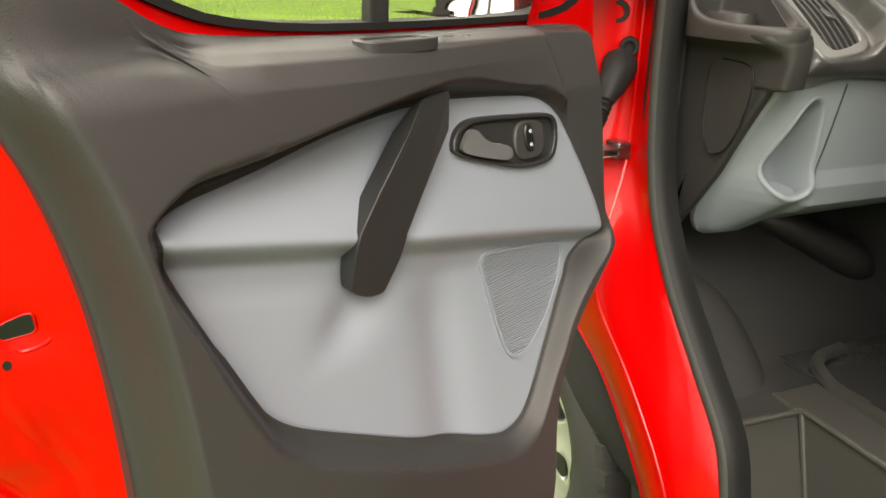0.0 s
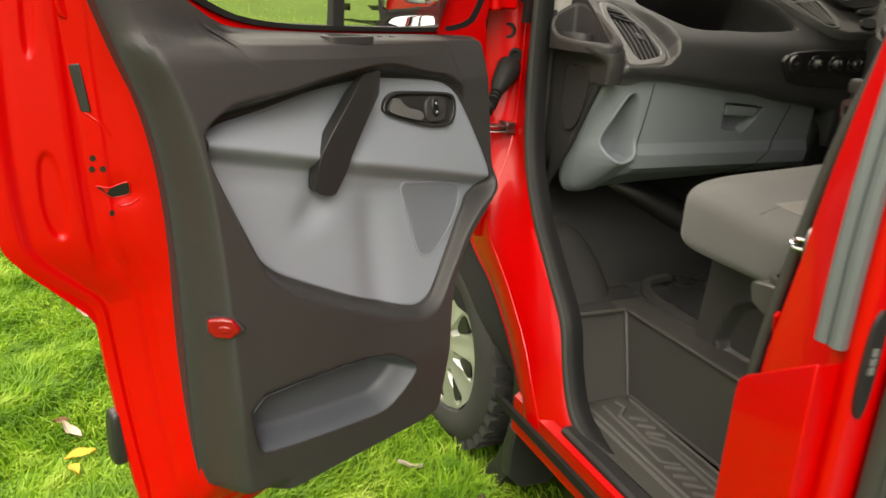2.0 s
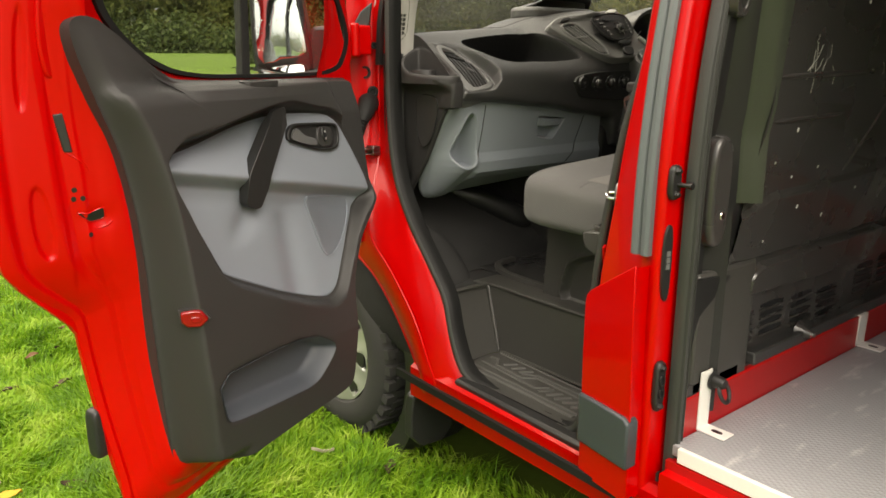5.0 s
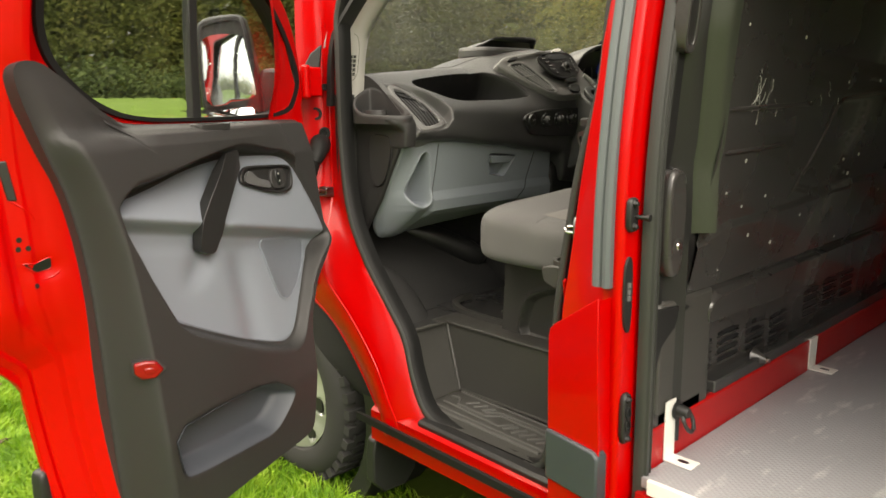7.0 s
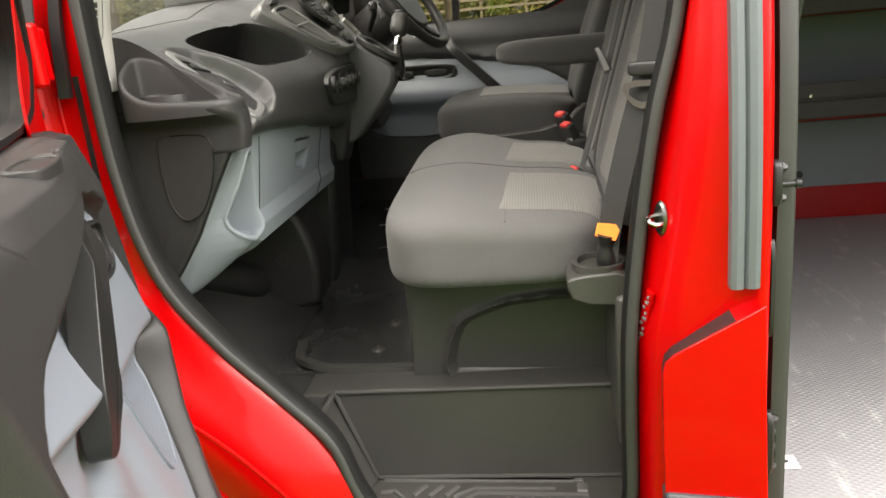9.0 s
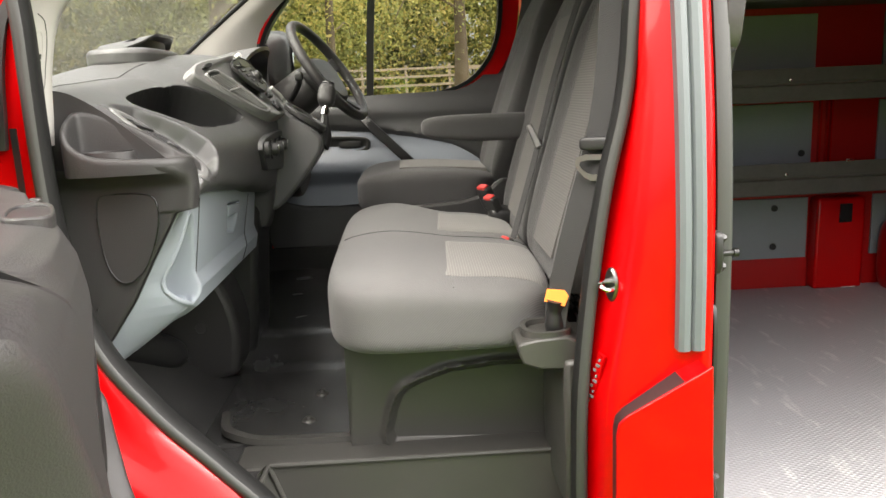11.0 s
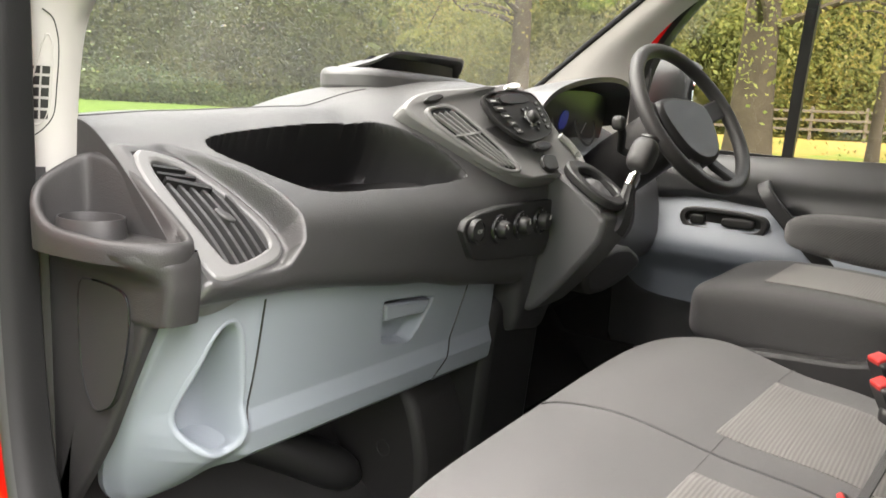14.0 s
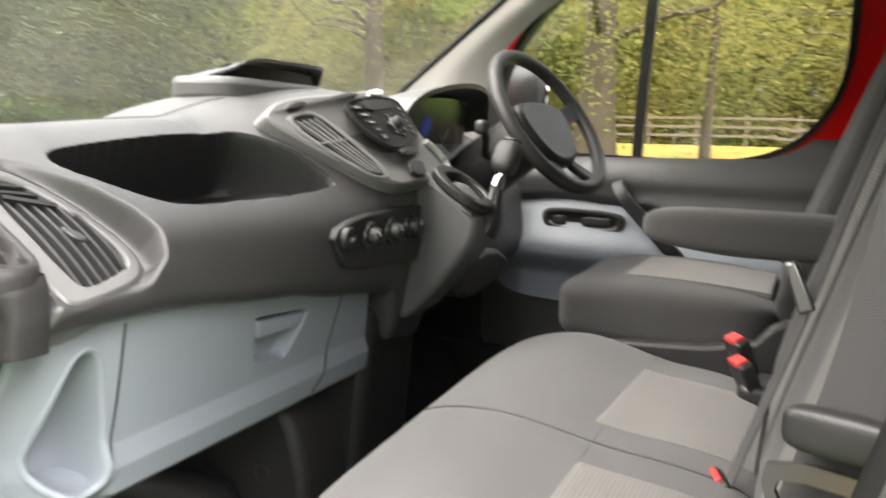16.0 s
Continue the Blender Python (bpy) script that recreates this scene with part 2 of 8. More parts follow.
def dusty_glass(name, tint, dust):
    """Glass under a thin uneven film of dust and dried drops."""
    m = glass(name, tint)
    nt = m.node_tree
    b = nt.nodes["Principled BSDF"]
    tc, n, mr = nt.nodes.new("ShaderNodeTexCoord"), nt.nodes.new("ShaderNodeTexNoise"), nt.nodes.new("ShaderNodeMapRange")
    n.inputs["Scale"].default_value, n.inputs["Detail"].default_value = 5.0, 6.0
    mr.inputs["To Min"].default_value, mr.inputs["To Max"].default_value = dust * 0.5, dust * 1.6
    nt.links.new(tc.outputs["Object"], n.inputs["Vector"])
    nt.links.new(n.outputs["Fac"], mr.inputs["Value"])
    tr = nt.nodes.new("ShaderNodeBsdfTranslucent")
    tr.inputs["Color"].default_value = (.8, .8, .76, 1)
    ms = nt.nodes.new("ShaderNodeMixShader")
    nt.links.new(mr.outputs["Result"], ms.inputs["Fac"])
    nt.links.new(b.outputs[0], ms.inputs[1])
    nt.links.new(tr.outputs[0], ms.inputs[2])
    nt.links.new(ms.outputs[0], nt.nodes["Material Output"].inputs["Surface"])
    return m


def leafy(name, colors, trans=0.35, rough=0.6, ramp_noise=None):
    """Leaves or blades: a colour for each island, light shining through."""
    m = bpy.data.materials.new(name)
    m.use_nodes = True
    nt = m.node_tree
    b = nt.nodes["Principled BSDF"]
    g = nt.nodes.new("ShaderNodeNewGeometry")
    r = nt.nodes.new("ShaderNodeValToRGB")
    e = r.color_ramp.elements
    while len(e) < len(colors):
        e.new(0.5)
    for i, c in enumerate(colors):
        e[i].position, e[i].color = i / (len(colors) - 1), (*c, 1)
    fac = g.outputs["Random Per Island"]
    if ramp_noise:
        tc = nt.nodes.new("ShaderNodeTexCoord")
        n = nt.nodes.new("ShaderNodeTexNoise")
        n.inputs["Scale"].default_value, n.inputs["Detail"].default_value = ramp_noise, 4
        nt.links.new(tc.outputs["Object"], n.inputs["Vector"])
        mr = nt.nodes.new("ShaderNodeMapRange")
        mr.inputs["From Min"].default_value, mr.inputs["From Max"].default_value = 0.3, 0.7
        nt.links.new(n.outputs["Fac"], mr.inputs["Value"])
        mx = nt.nodes.new("ShaderNodeMix")
        mx.inputs["Factor"].default_value = 0.68
        nt.links.new(fac, mx.inputs["A"])
        nt.links.new(mr.outputs["Result"], mx.inputs["B"])
        fac = mx.outputs["Result"]
    nt.links.new(fac, r.inputs["Fac"])
    nt.links.new(r.outputs["Color"], b.inputs["Base Color"])
    b.inputs["Roughness"].default_value = rough
    b.inputs["Specular IOR Level"].default_value = 0.25
    tr = nt.nodes.new("ShaderNodeBsdfTranslucent")
    nt.links.new(r.outputs["Color"], tr.inputs["Color"])
    ms = nt.nodes.new("ShaderNodeMixShader")
    ms.inputs["Fac"].default_value = trans
    nt.links.new(b.outputs[0], ms.inputs[1])
    nt.links.new(tr.outputs[0], ms.inputs[2])
    nt.links.new(ms.outputs[0], nt.nodes["Material Output"].inputs["Surface"])
    return m


RED = material("red_paint", (0.45, 0.0003, 0.0012), 0.32, 0, 0.06, 60, 0.0, 3.0, coat=0.28, rough_vary=0.06, spec=0.2)
RED_DULL = material("red_inner_paint", (0.36, 0.001, 0.0015), 0.42, 0, 0.12, 80, 0.02, 5.0, coat=0.2)
TRIM = material("dark_trim_plastic", (0.0290, 0.0282, 0.0278), 0.48, 0, 0.12, 620, 0.28, 4.0, spec=0.4)
DASH = material("dash_plastic", (0.0390, 0.0386, 0.0388), 0.42, 0, 0.12, 560, 0.36, 4.0, spec=1.0)
BLACKP = material("black_plastic", (0.017, 0.017, 0.017), 0.42, 0, 0.2, 600, 0.1, 6.0)
INSERT = material("grey_blue_insert", (0.195, 0.216, 0.25), 0.42, 0, 0.06, 800, 0.1, 3.0)
GLOVE = material("pale_grey_plastic", (0.232, 0.260, 0.285), 0.5, 0, 0.05, 800, 0.08, 3.0, spec=0.4)
SATIN = material("satin_grey_plastic", (0.15, 0.15, 0.146), 0.42, 0, 0.08, 700, 0.06, 4.0)
STACKP = material("mid_grey_stack_plastic", (0.150, 0.150, 0.148), 0.36, 0, 0.08, 800, 0.08, 4.0)
SLATE = material("slate_grey_plastic", (0.045, 0.053, 0.060), 0.32, 0, 0.12, 500, 0.06, 6.0)
RUBBER = material("rubber_seal", (0.012, 0.0122, 0.0120), 0.55, 0, 0.2, 300, 0.1, 8.0, spec=0.18)
CHANNEL = material("grey_rubber_channel", (0.10, 0.115, 0.12), 0.5, 0, 0.15, 300, 0.06, 8.0)
SEALGREY = material("grey_rubber_seal", (0.036, 0.0375, 0.035), 0.45, 0, 0.18, 260, 0.08, 7.0)
MAT_FLOOR = material("black_rubber_mat", (0.036, 0.036, 0.0355), 0.24, 0, 0.25, 500, 0.12, 7.0, spec=0.8)
STEPP = material("step_plastic", (0.048, 0.047, 0.043), 0.40, 0, 0.2, 500, 0.15, 6.0)
RIBM = material("worn_step_rib", (0.10, 0.099, 0.094), 0.42, 0, 0.2, 400, 0.1, 9.0)
CARPET = material("dark_carpet", (0.032, 0.032, 0.0315), 0.95, 0, 0.3, 900, 0.5, 9.0, spec=0.1)
BULK = material("black_painted_steel", (0.042, 0.0402, 0.0385), 0.27, 0, 0.35, 120, 0.06, 5.0, coat=0.3)
DKPILLAR = material("dark_painted_pillar", (0.014, 0.0142, 0.014), 0.40, 0, 0.2, 200, 0.06, 6.0)
LIGHTTRIM = material("pale_pillar_trim", (0.36, 0.35, 0.325), 0.7, 0, 0.06, 600, 0.1, 5.0)
PLYFLOOR = material("grey_load_floor", (0.285, 0.288, 0.300), 0.38, 0, 0.18, 250, 0.12, 5.0, rough_vary=0.18)
def patterned_floor(m, scale):
    """Fine raised anti-slip diamonds and pale scuffs."""
    nt = m.node_tree
    b = nt.nodes["Principled BSDF"]
    tc = nt.nodes["Texture Coordinate"]
    hs = []
    for turn in (35, -35):
        mp, w = nt.nodes.new("ShaderNodeMapping"), nt.nodes.new("ShaderNodeTexWave")
        mp.inputs["Rotation"].default_value = (0, 0, radians(turn))
        w.inputs["Scale"].default_value = scale
        nt.links.new(tc.outputs["Object"], mp.inputs["Vector"])
        nt.links.new(mp.outputs["Vector"], w.inputs["Vector"])
        hs.append(w)
    mul = nt.nodes.new("ShaderNodeMath")
    mul.operation = "MULTIPLY"
    nt.links.new(hs[0].outputs["Fac"], mul.inputs[0])
    nt.links.new(hs[1].outputs["Fac"], mul.inputs[1])
    bp = nt.nodes.new("ShaderNodeBump")
    bp.inputs["Strength"].default_value, bp.inputs["Distance"].default_value = 0.5, 0.002
    nt.links.new(mul.outputs[0], bp.inputs["Height"])
    nt.links.new(bp.outputs["Normal"], b.inputs["Normal"])
    base = next(l.from_socket for l in nt.links if l.to_socket == b.inputs["Base Color"])
    mp, n, r = nt.nodes.new("ShaderNodeMapping"), nt.nodes.new("ShaderNodeTexNoise"), nt.nodes.new("ShaderNodeMapRange")
    mp.inputs["Scale"].default_value, mp.inputs["Rotation"].default_value = (9, 30, 1), (0, 0, radians(40))
    n.inputs["Scale"].default_value, n.inputs["Detail"].default_value = 1.0, 8.0
    r.inputs["From Min"].default_value, r.inputs["From Max"].default_value, r.inputs["To Max"].default_value = .58, .75, .6
    nt.links.new(tc.outputs["Object"], mp.inputs["Vector"])
    nt.links.new(mp.outputs["Vector"], n.inputs["Vector"])
    nt.links.new(n.outputs["Fac"], r.inputs["Value"])
    mx = nt.nodes.new("ShaderNodeMix")
    mx.data_type = "RGBA"
    mx.inputs["B"].default_value = (.55, .55, .54, 1)
    nt.links.new(r.outputs["Result"], mx.inputs["Factor"])
    nt.links.new(base, mx.inputs["A"])
    nt.links.new(mx.outputs["Result"], b.inputs["Base Color"])
    return m


patterned_floor(PLYFLOOR, 28.0)
PLYWALL = material("grey_ply_lining", (0.20, 0.22, 0.24), 0.6, 0, 0.2, 200, 0.05, 4.0)
SHELFM = material("dusty_dark_shelf", (0.052, 0.049, 0.045), 0.6, 0.0, 0.6, 70, 0.1, 12.0)
WHITEM = material("white_painted_bracket", (0.75, 0.74, 0.70), 0.4, 0, 0.08, 200, 0.05, 10.0)
CHIP = material("bared_paint_chip", (0.55, 0.54, 0.50), 0.5, 0, 0.3, 300, 0.0, 30.0)
OLIVE = material("olive_grey_paint", (.036, .041, .031), .32, 0, .25, 200, .05, 5.0)
STEEL = material("bright_steel", (0.62, 0.60, 0.57), 0.25, 1.0, 0.1, 300, 0.02, 10.0)
TONGUE = material("dull_belt_steel", (0.24, 0.24, 0.235), 0.3, 1.0, 0.1, 300, 0.02, 10.0)
CHROME = material("chrome", (0.85, 0.85, 0.85), 0.08, 1.0, 0.02, 100, 0.0, 4.0, rough_vary=0.03)
TYRE = material("tyre_rubber", (0.026, 0.026, 0.025), 0.75, 0, 0.4, 200, 0.2, 12.0)
RIMM = material("silver_hubcap", (0.52, 0.53, 0.50), 0.32, 0.6, 0.08, 200, 0.02, 6.0)
REFLECT = material("red_reflector", (0.22, 0.002, 0.004), 0.22, 0, 0.4, 90, 0.25, 30.0, coat=0.15)
REDBTN = material("red_buckle_button", (0.52, 0.035, 0.03), 0.45, 0, 0.05, 300, 0.02, 10.0)
ORANGE = material("orange_cloth_tag", (0.95, 0.25, 0.03), 0.7, 0, 0.08, 500, 0.1, 20.0)
WEB = woven("seat_belt_webbing", (0.05, 0.05, 0.05), (0.02, 0.02, 0.02), 260, "Z")
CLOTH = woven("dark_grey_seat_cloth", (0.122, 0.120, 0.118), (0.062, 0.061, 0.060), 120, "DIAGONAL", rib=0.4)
# seat cloth again, darkened: shade of backrests and driver seat in its colour
SHADEDCLOTH = woven("shaded_seat_cloth", (0.072, 0.071, 0.070), (0.037, 0.0365, 0.036), 120, "DIAGONAL", rib=0.4)
PATCH = woven("pale_striped_seat_cloth", (0.190, 0.183, 0.174), (0.100, 0.096, 0.091), 58, "Y", rib=0.55)
DROP = glass("rain_drop_water", (.97, .98, .98))
# near-black that carries the shade of the dash tray
TRAYSHADE = material("black_tray_shade", (0.009, 0.009, 0.0092), 0.5, 0, 0.25, 500, 0.1, 9.0)
GLASS = glass("window_glass")
MIRROR = material("mirror_glass", (0.86, 0.88, 0.88), 0.03, 1.0, 0.02, 60, 0.0, 4.0, rough_vary=0.02)
CONSOLE = material("mid_grey_console_plastic", (0.085, 0.085, 0.086), 0.42, 0, 0.08, 700, 0.1, 4.0)
RADIO = material("radio_black_plastic", (0.012, 0.012, 0.0125), 0.3, 0, 0.15, 500, 0.04, 6.0)
SCREEN = material("dark_display", (0.008, 0.009, 0.010), 0.28, 0, 0.1, 200, 0.0, 4.0, rough_vary=0.04)
MARK = material("pale_print", (0.38, 0.38, 0.38), 0.6, 0, 0.02, 200, 0.0, 4.0)
WOOD = material("weathered_fence_wood", (0.125, 0.098, 0.066), 0.85, 0, 0.3, 30, 0.3, 2.0)
BARK = material("tree_bark", (0.062, 0.048, 0.032), 0.95, 0, 0.65, 16, 1.0, 3.0, spec=0.1)
GRASS = leafy("grass_blades", [(0.05, 0.13, 0.008), (0.12, 0.27, 0.014), (0.25, 0.43, 0.03), (0.44, 0.56, 0.11)], 0.35, 0.45, 7.0)

# ---- the land ----
def rise(x, y):
    """Height of the field: level round the van, rising gently outwards."""
    r = np.hypot(x, y)
    return 1.25 * ease(5, 32, r) + 0.012 * np.sin(x * 1.3 + 0.4) * np.sin(y * 1.1) * ease(0.5, 3, r)


def field():
    rad = np.r_[np.linspace(0.01, 8, 30), np.geomspace(9, 900, 34)]
    ang = np.linspace(0, 2 * math.pi, 96, endpoint=False)
    R, A = np.meshgrid(rad, ang, indexing="ij")
    X, Y = R * np.cos(A), R * np.sin(A)
    m = material("field_turf", (0.080, 0.126, 0.020), 0.9, 0, 0.5, 30, 0.5, 0.9, spec=0.1)
    # fallen leaves spread over the turf towards the trees
    nt = m.node_tree
    b, tc = nt.nodes["Principled BSDF"], nt.nodes["Texture Coordinate"]
    base = next(l.from_socket for l in nt.links if l.to_socket == b.inputs["Base Color"])
    n, sx, r1, r2, mu, mx = (nt.nodes.new("ShaderNode" + k) for k in ("TexNoise", "VectorMath", "MapRange", "MapRange", "Math", "Mix"))
    n.inputs["Scale"].default_value, n.inputs["Detail"].default_value, n.inputs["Roughness"].default_value = .35, 12.0, .75
    nt.links.new(tc.outputs["Object"], n.inputs["Vector"])
    sx.operation, sx.inputs[1].default_value = "DOT_PRODUCT", (1.0, -.45, 0.0)
    nt.links.new(tc.outputs["Object"], sx.inputs[0])
    r1.inputs["From Min"].default_value, r1.inputs["From Max"].default_value = .36, .54
    r2.inputs["From Min"].default_value, r2.inputs["From Max"].default_value, r2.inputs["To Max"].default_value = 12.0, 21.0, .95
    nt.links.new(n.outputs["Fac"], r1.inputs["Value"])
    nt.links.new(sx.outputs["Value"], r2.inputs["Value"])
    mu.operation = "MULTIPLY"
    nt.links.new(r1.outputs["Result"], mu.inputs[0])
    nt.links.new(r2.outputs["Result"], mu.inputs[1])
    mx.data_type = "RGBA"
    mx.inputs["B"].default_value = (.25, .15, .04, 1)
    nt.links.new(mu.outputs[0], mx.inputs["Factor"])
    nt.links.new(base, mx.inputs["A"])
    nt.links.new(mx.outputs["Result"], b.inputs["Base Color"])
    return tagged(Geo().grid(np.stack([X, Y, rise(X, Y)], -1), closed_v=True).ob("ground", m), "short damp green grass field, gently rising away", "ground", kind="structure")


def blades(n, box, tall, wide, seed):
    rng = np.random.default_rng(seed)
    x, y = rng.normal(box[0], box[1], n), rng.normal(box[2], box[3], n)
    clear = (np.abs(x) > .72) | (y > 2.3)
    x, y = x[clear], y[clear]
    n = len(x)
    tuft = np.array([noise.noise((a * 1.7, b * 1.7, 3.0)) + .8 * noise.noise((a * 6.5, b * 6.5, 7.0)) for a, b in zip(x, y)])
    h = tall * (0.55 + 0.5 * rng.random(n) + 0.55 * tuft)
    h = np.clip(h, 0.25 * tall, None)
    a = np.array([5.0 * noise.noise((p * 2.6, q * 2.6, 11.0)) for p, q in zip(x, y)]) + rng.normal(0, .8, n)
    lean = rng.uniform(0.2, 1.25, n)
    b = a + rng.normal(0, 0.9, n) + math.pi / 2
    z = rise(x, y) - 0.005
    dx, dy, wx, wy = np.cos(a) * lean * h, np.sin(a) * lean * h, np.cos(b) * wide, np.sin(b) * wide
    p = [np.stack([x - wx, y - wy, z], 1), np.stack([x + wx, y + wy, z], 1),
         np.stack([x + dx * 0.35 + wx * 0.8, y + dy * 0.35 + wy * 0.8, z + h * 0.6], 1), np.stack([x + dx * 0.35 - wx * 0.8, y + dy * 0.35 - wy * 0.8, z + h * 0.6], 1),
         np.stack([x + dx, y + dy, z + h * (1 - 0.35 * lean)], 1)]
    V = np.stack(p, 1).reshape(-1, 3)
    o = np.arange(n) * 5
    q = np.stack([o, o + 1, o + 2, o + 3], 1).tolist()
    t = np.stack([o + 3, o + 2, o + 4], 1).tolist()
    return V, q + t


def lawn():
    Vs, F = [], []
    k = 0
    for n, box, tall, wide, seed in ((130000, (-2.5, 1.05, 1.6, 1.15), 0.10, 0.0032, 1), (90000, (-3.0, 3.2, 3.6, 3.0), 0.09, 0.0042, 2), (60000, (-2.0, 7.0, 4.0, 7.0), 0.085, 0.007, 3)):
        V, f = blades(n, box, tall, wide, seed)
        Vs.append(V)
        F += [tuple(i + k for i in q) for q in f]
        k += len(V)
    me = bpy.data.meshes.new("grass")
    me.from_pydata(np.vstack(Vs).tolist(), [], F)
    me.materials.append(GRASS)
    return tagged(new("grass", me), "lush short green grass blades in the field", "grass", kind="stuff")


LEAVES = leafy("autumn_leaves", [(0.095, 0.110, 0.042), (0.125, 0.140, 0.045), (0.165, 0.175, 0.05), (0.22, 0.21, 0.058), (0.29, 0.24, 0.068), (0.20, 0.145, 0.06)], 0.58, 0.7, 0.22)
FARLEAVES = leafy("far_leaves", [(0.075, 0.100, 0.032), (0.105, 0.130, 0.038), (0.145, 0.168, 0.046), (0.19, 0.195, 0.052), (0.22, 0.19, 0.055)], 0.62, 0.8, 0.16)


HEDGE = leafy("dark_hedge_leaves", [(0.04, 0.06, 0.02), (0.06, 0.085, 0.026), (0.085, 0.11, 0.032), (0.11, 0.12, 0.036)], 0.3, 0.8, 0.2)


def leaf_cards(c, size, rng):
    """Small two-triangle leaves at the places c."""
    n = len(c)
    d = rng.normal(size=(n, 3))
    d /= np.linalg.norm(d, axis=1)[:, None]
    e = np.cross(d, rng.normal(size=(n, 3)))
    e /= np.linalg.norm(e, axis=1)[:, None] + 1e-9
    s = (size * rng.uniform(0.6, 1.3, n))[:, None]
    V = np.stack([c - d * s, c + e * s * 0.5, c + d * s, c - e * s * 0.5], 1).reshape(-1, 3)
    o = np.arange(n) * 4
    return V, np.stack([o, o + 1, o + 2, o + 3], 1)


def woods(name, centre_line, depth, height, count, clump, size, seed, mat, label):
    """A belt of thicket along a line: clumps of leaves with gaps and a ragged top."""
    rng = np.random.default_rng(seed)
    line = arr(centre_line)
    L = np.r_[0, np.cumsum(np.linalg.norm(np.diff(line, axis=0), axis=1))]
    s = rng.uniform(0, L[-1], count)
    x, y = np.interp(s, L, line[:, 0]), np.interp(s, L, line[:, 1])
    x, y = x + rng.normal(0, depth, count), y + rng.normal(0, depth, count)
    top = height * (0.6 + 0.55 * np.array([noise.noise((a * 0.11, b * 0.11, seed)) for a, b in zip(x, y)]))
    z = rise(x, y) + rng.random(count) ** 0.8 * top
    r = rng.uniform(0.5, 1.6, count) * (0.45 + size * 1.5)
    per = clump
    c = np.repeat(np.stack([x, y, z], 1), per, 0) + rng.normal(size=(count * per, 3)) * np.repeat(r, per)[:, None] * arr((1, 1, 0.7))
    c[:, 2] = np.maximum(c[:, 2], rise(c[:, 0], c[:, 1]) + 0.1)
    V, F = leaf_cards(c, size, rng)
    me = bpy.data.meshes.new(name)
    me.from_pydata(V.tolist(), [], F.tolist())
    me.materials.append(mat)
    return tagged(new(name, me), label, "woodland", kind="stuff")


def tree(x, y, height, girth, leaves, crown, seed, label):
    """A tapered trunk with limbs and a loose crown of small leaves."""
    rng = np.random.default_rng(seed)
    base = arr((x, y, float(rise(x, y)) - 0.1))
    root = new("tree")
    tagged(root, label, "tree", "trees beyond the van")
    trunk = Geo()
    path = arr([base + (0.15 * math.sin(3 * k + seed) * k, 0.12 * math.cos(2.3 * k + seed) * k, k * height) for k in np.linspace(0, 1, 10)])
    trunk.tube(path, girth, 12, scale=np.linspace(1, 0.25, 10) + np.r_[0.35, 0.1, np.zeros(8)])
    ends = []
    for i in range(14):
        k = rng.uniform(0.22, 0.95)
        p0 = base + arr((0, 0, k * height))
        a, ln = rng.uniform(0, 6.28), crown * rng.uniform(0.6, 1.1) * (1.15 - 0.6 * k)
        p = [p0 + arr((math.cos(a) * ln * q, math.sin(a) * ln * q, ln * 0.45 * q - 0.9 * ln * q * q * (rng.random() * 0.7))) for q in np.linspace(0, 1, 6)]
        trunk.tube(p, girth * 0.28 * (1.1 - 0.6 * k), 6, scale=np.linspace(1, 0.15, 6))
        ends += p[2:]
    trunk.ob("trunk", BARK, root)
    ends = arr(ends)
    c = ends[rng.integers(0, len(ends), leaves)] + rng.normal(size=(leaves, 3)) * arr((0.75, 0.75, 0.65))
    c[:, 2] -= np.abs(rng.normal(0, 0.7, leaves))
    V, F = leaf_cards(c, 0.055, rng)
    me = bpy.data.meshes.new("crown")
    me.from_pydata(V.tolist(), [], F.tolist())
    me.materials.append(LEAVES)
    o = new("crown", me)
    o.parent = root
    return root


def fence(p0, p1, gap):
    root = tagged(new("fence"), "weathered wooden post-and-rail fence by the trees", "fence")
    p0, p1 = arr(p0), arr(p1)
    n = int(np.linalg.norm(p1 - p0) / gap)
    d = (p1 - p0) / np.linalg.norm(p1 - p0)
    q = arr((-d[1], d[0]))
    for i in range(n + 1):
        c = p0 + d * gap * i
        z = float(rise(*c))
        Geo().prism([(-0.055, -0.05), (0.055, -0.05), (0.055, 0.05), (-0.055, 0.05)], lambda a, b, h: (c[0] + d[0] * a + q[0] * b, c[1] + d[1] * a + q[1] * b, z + h), -0.1, 1.28).ob("post", WOOD, root, bevel=0.012)
        if i < n:
            e = c + d * gap
            ze = float(rise(*e))
            for h in (0.42, 0.78, 1.12):
                w = 0.01 * math.sin(i * 7 + h * 9)
                Geo().sweep([(*(c + q * 0.06), z + h + w), (*(c + d * gap / 2 + q * 0.06), (z + ze) / 2 + h - 0.01), (*(e + q * 0.06), ze + h)], [(-0.02, -0.05), (0.02, -0.05), (0.02, 0.05), (-0.02, 0.05)]).ob("rail", WOOD, root)
    return root


field()
lawn()

# ---- the van ----
van = tagged(new("van"), "red panel van on grass, cab and side doors open", "van")


def P3(x, y, z):
    return (x, y, z)


def side(a, b, d):
    """a along y, b up, d across."""
    return (d, a, b)


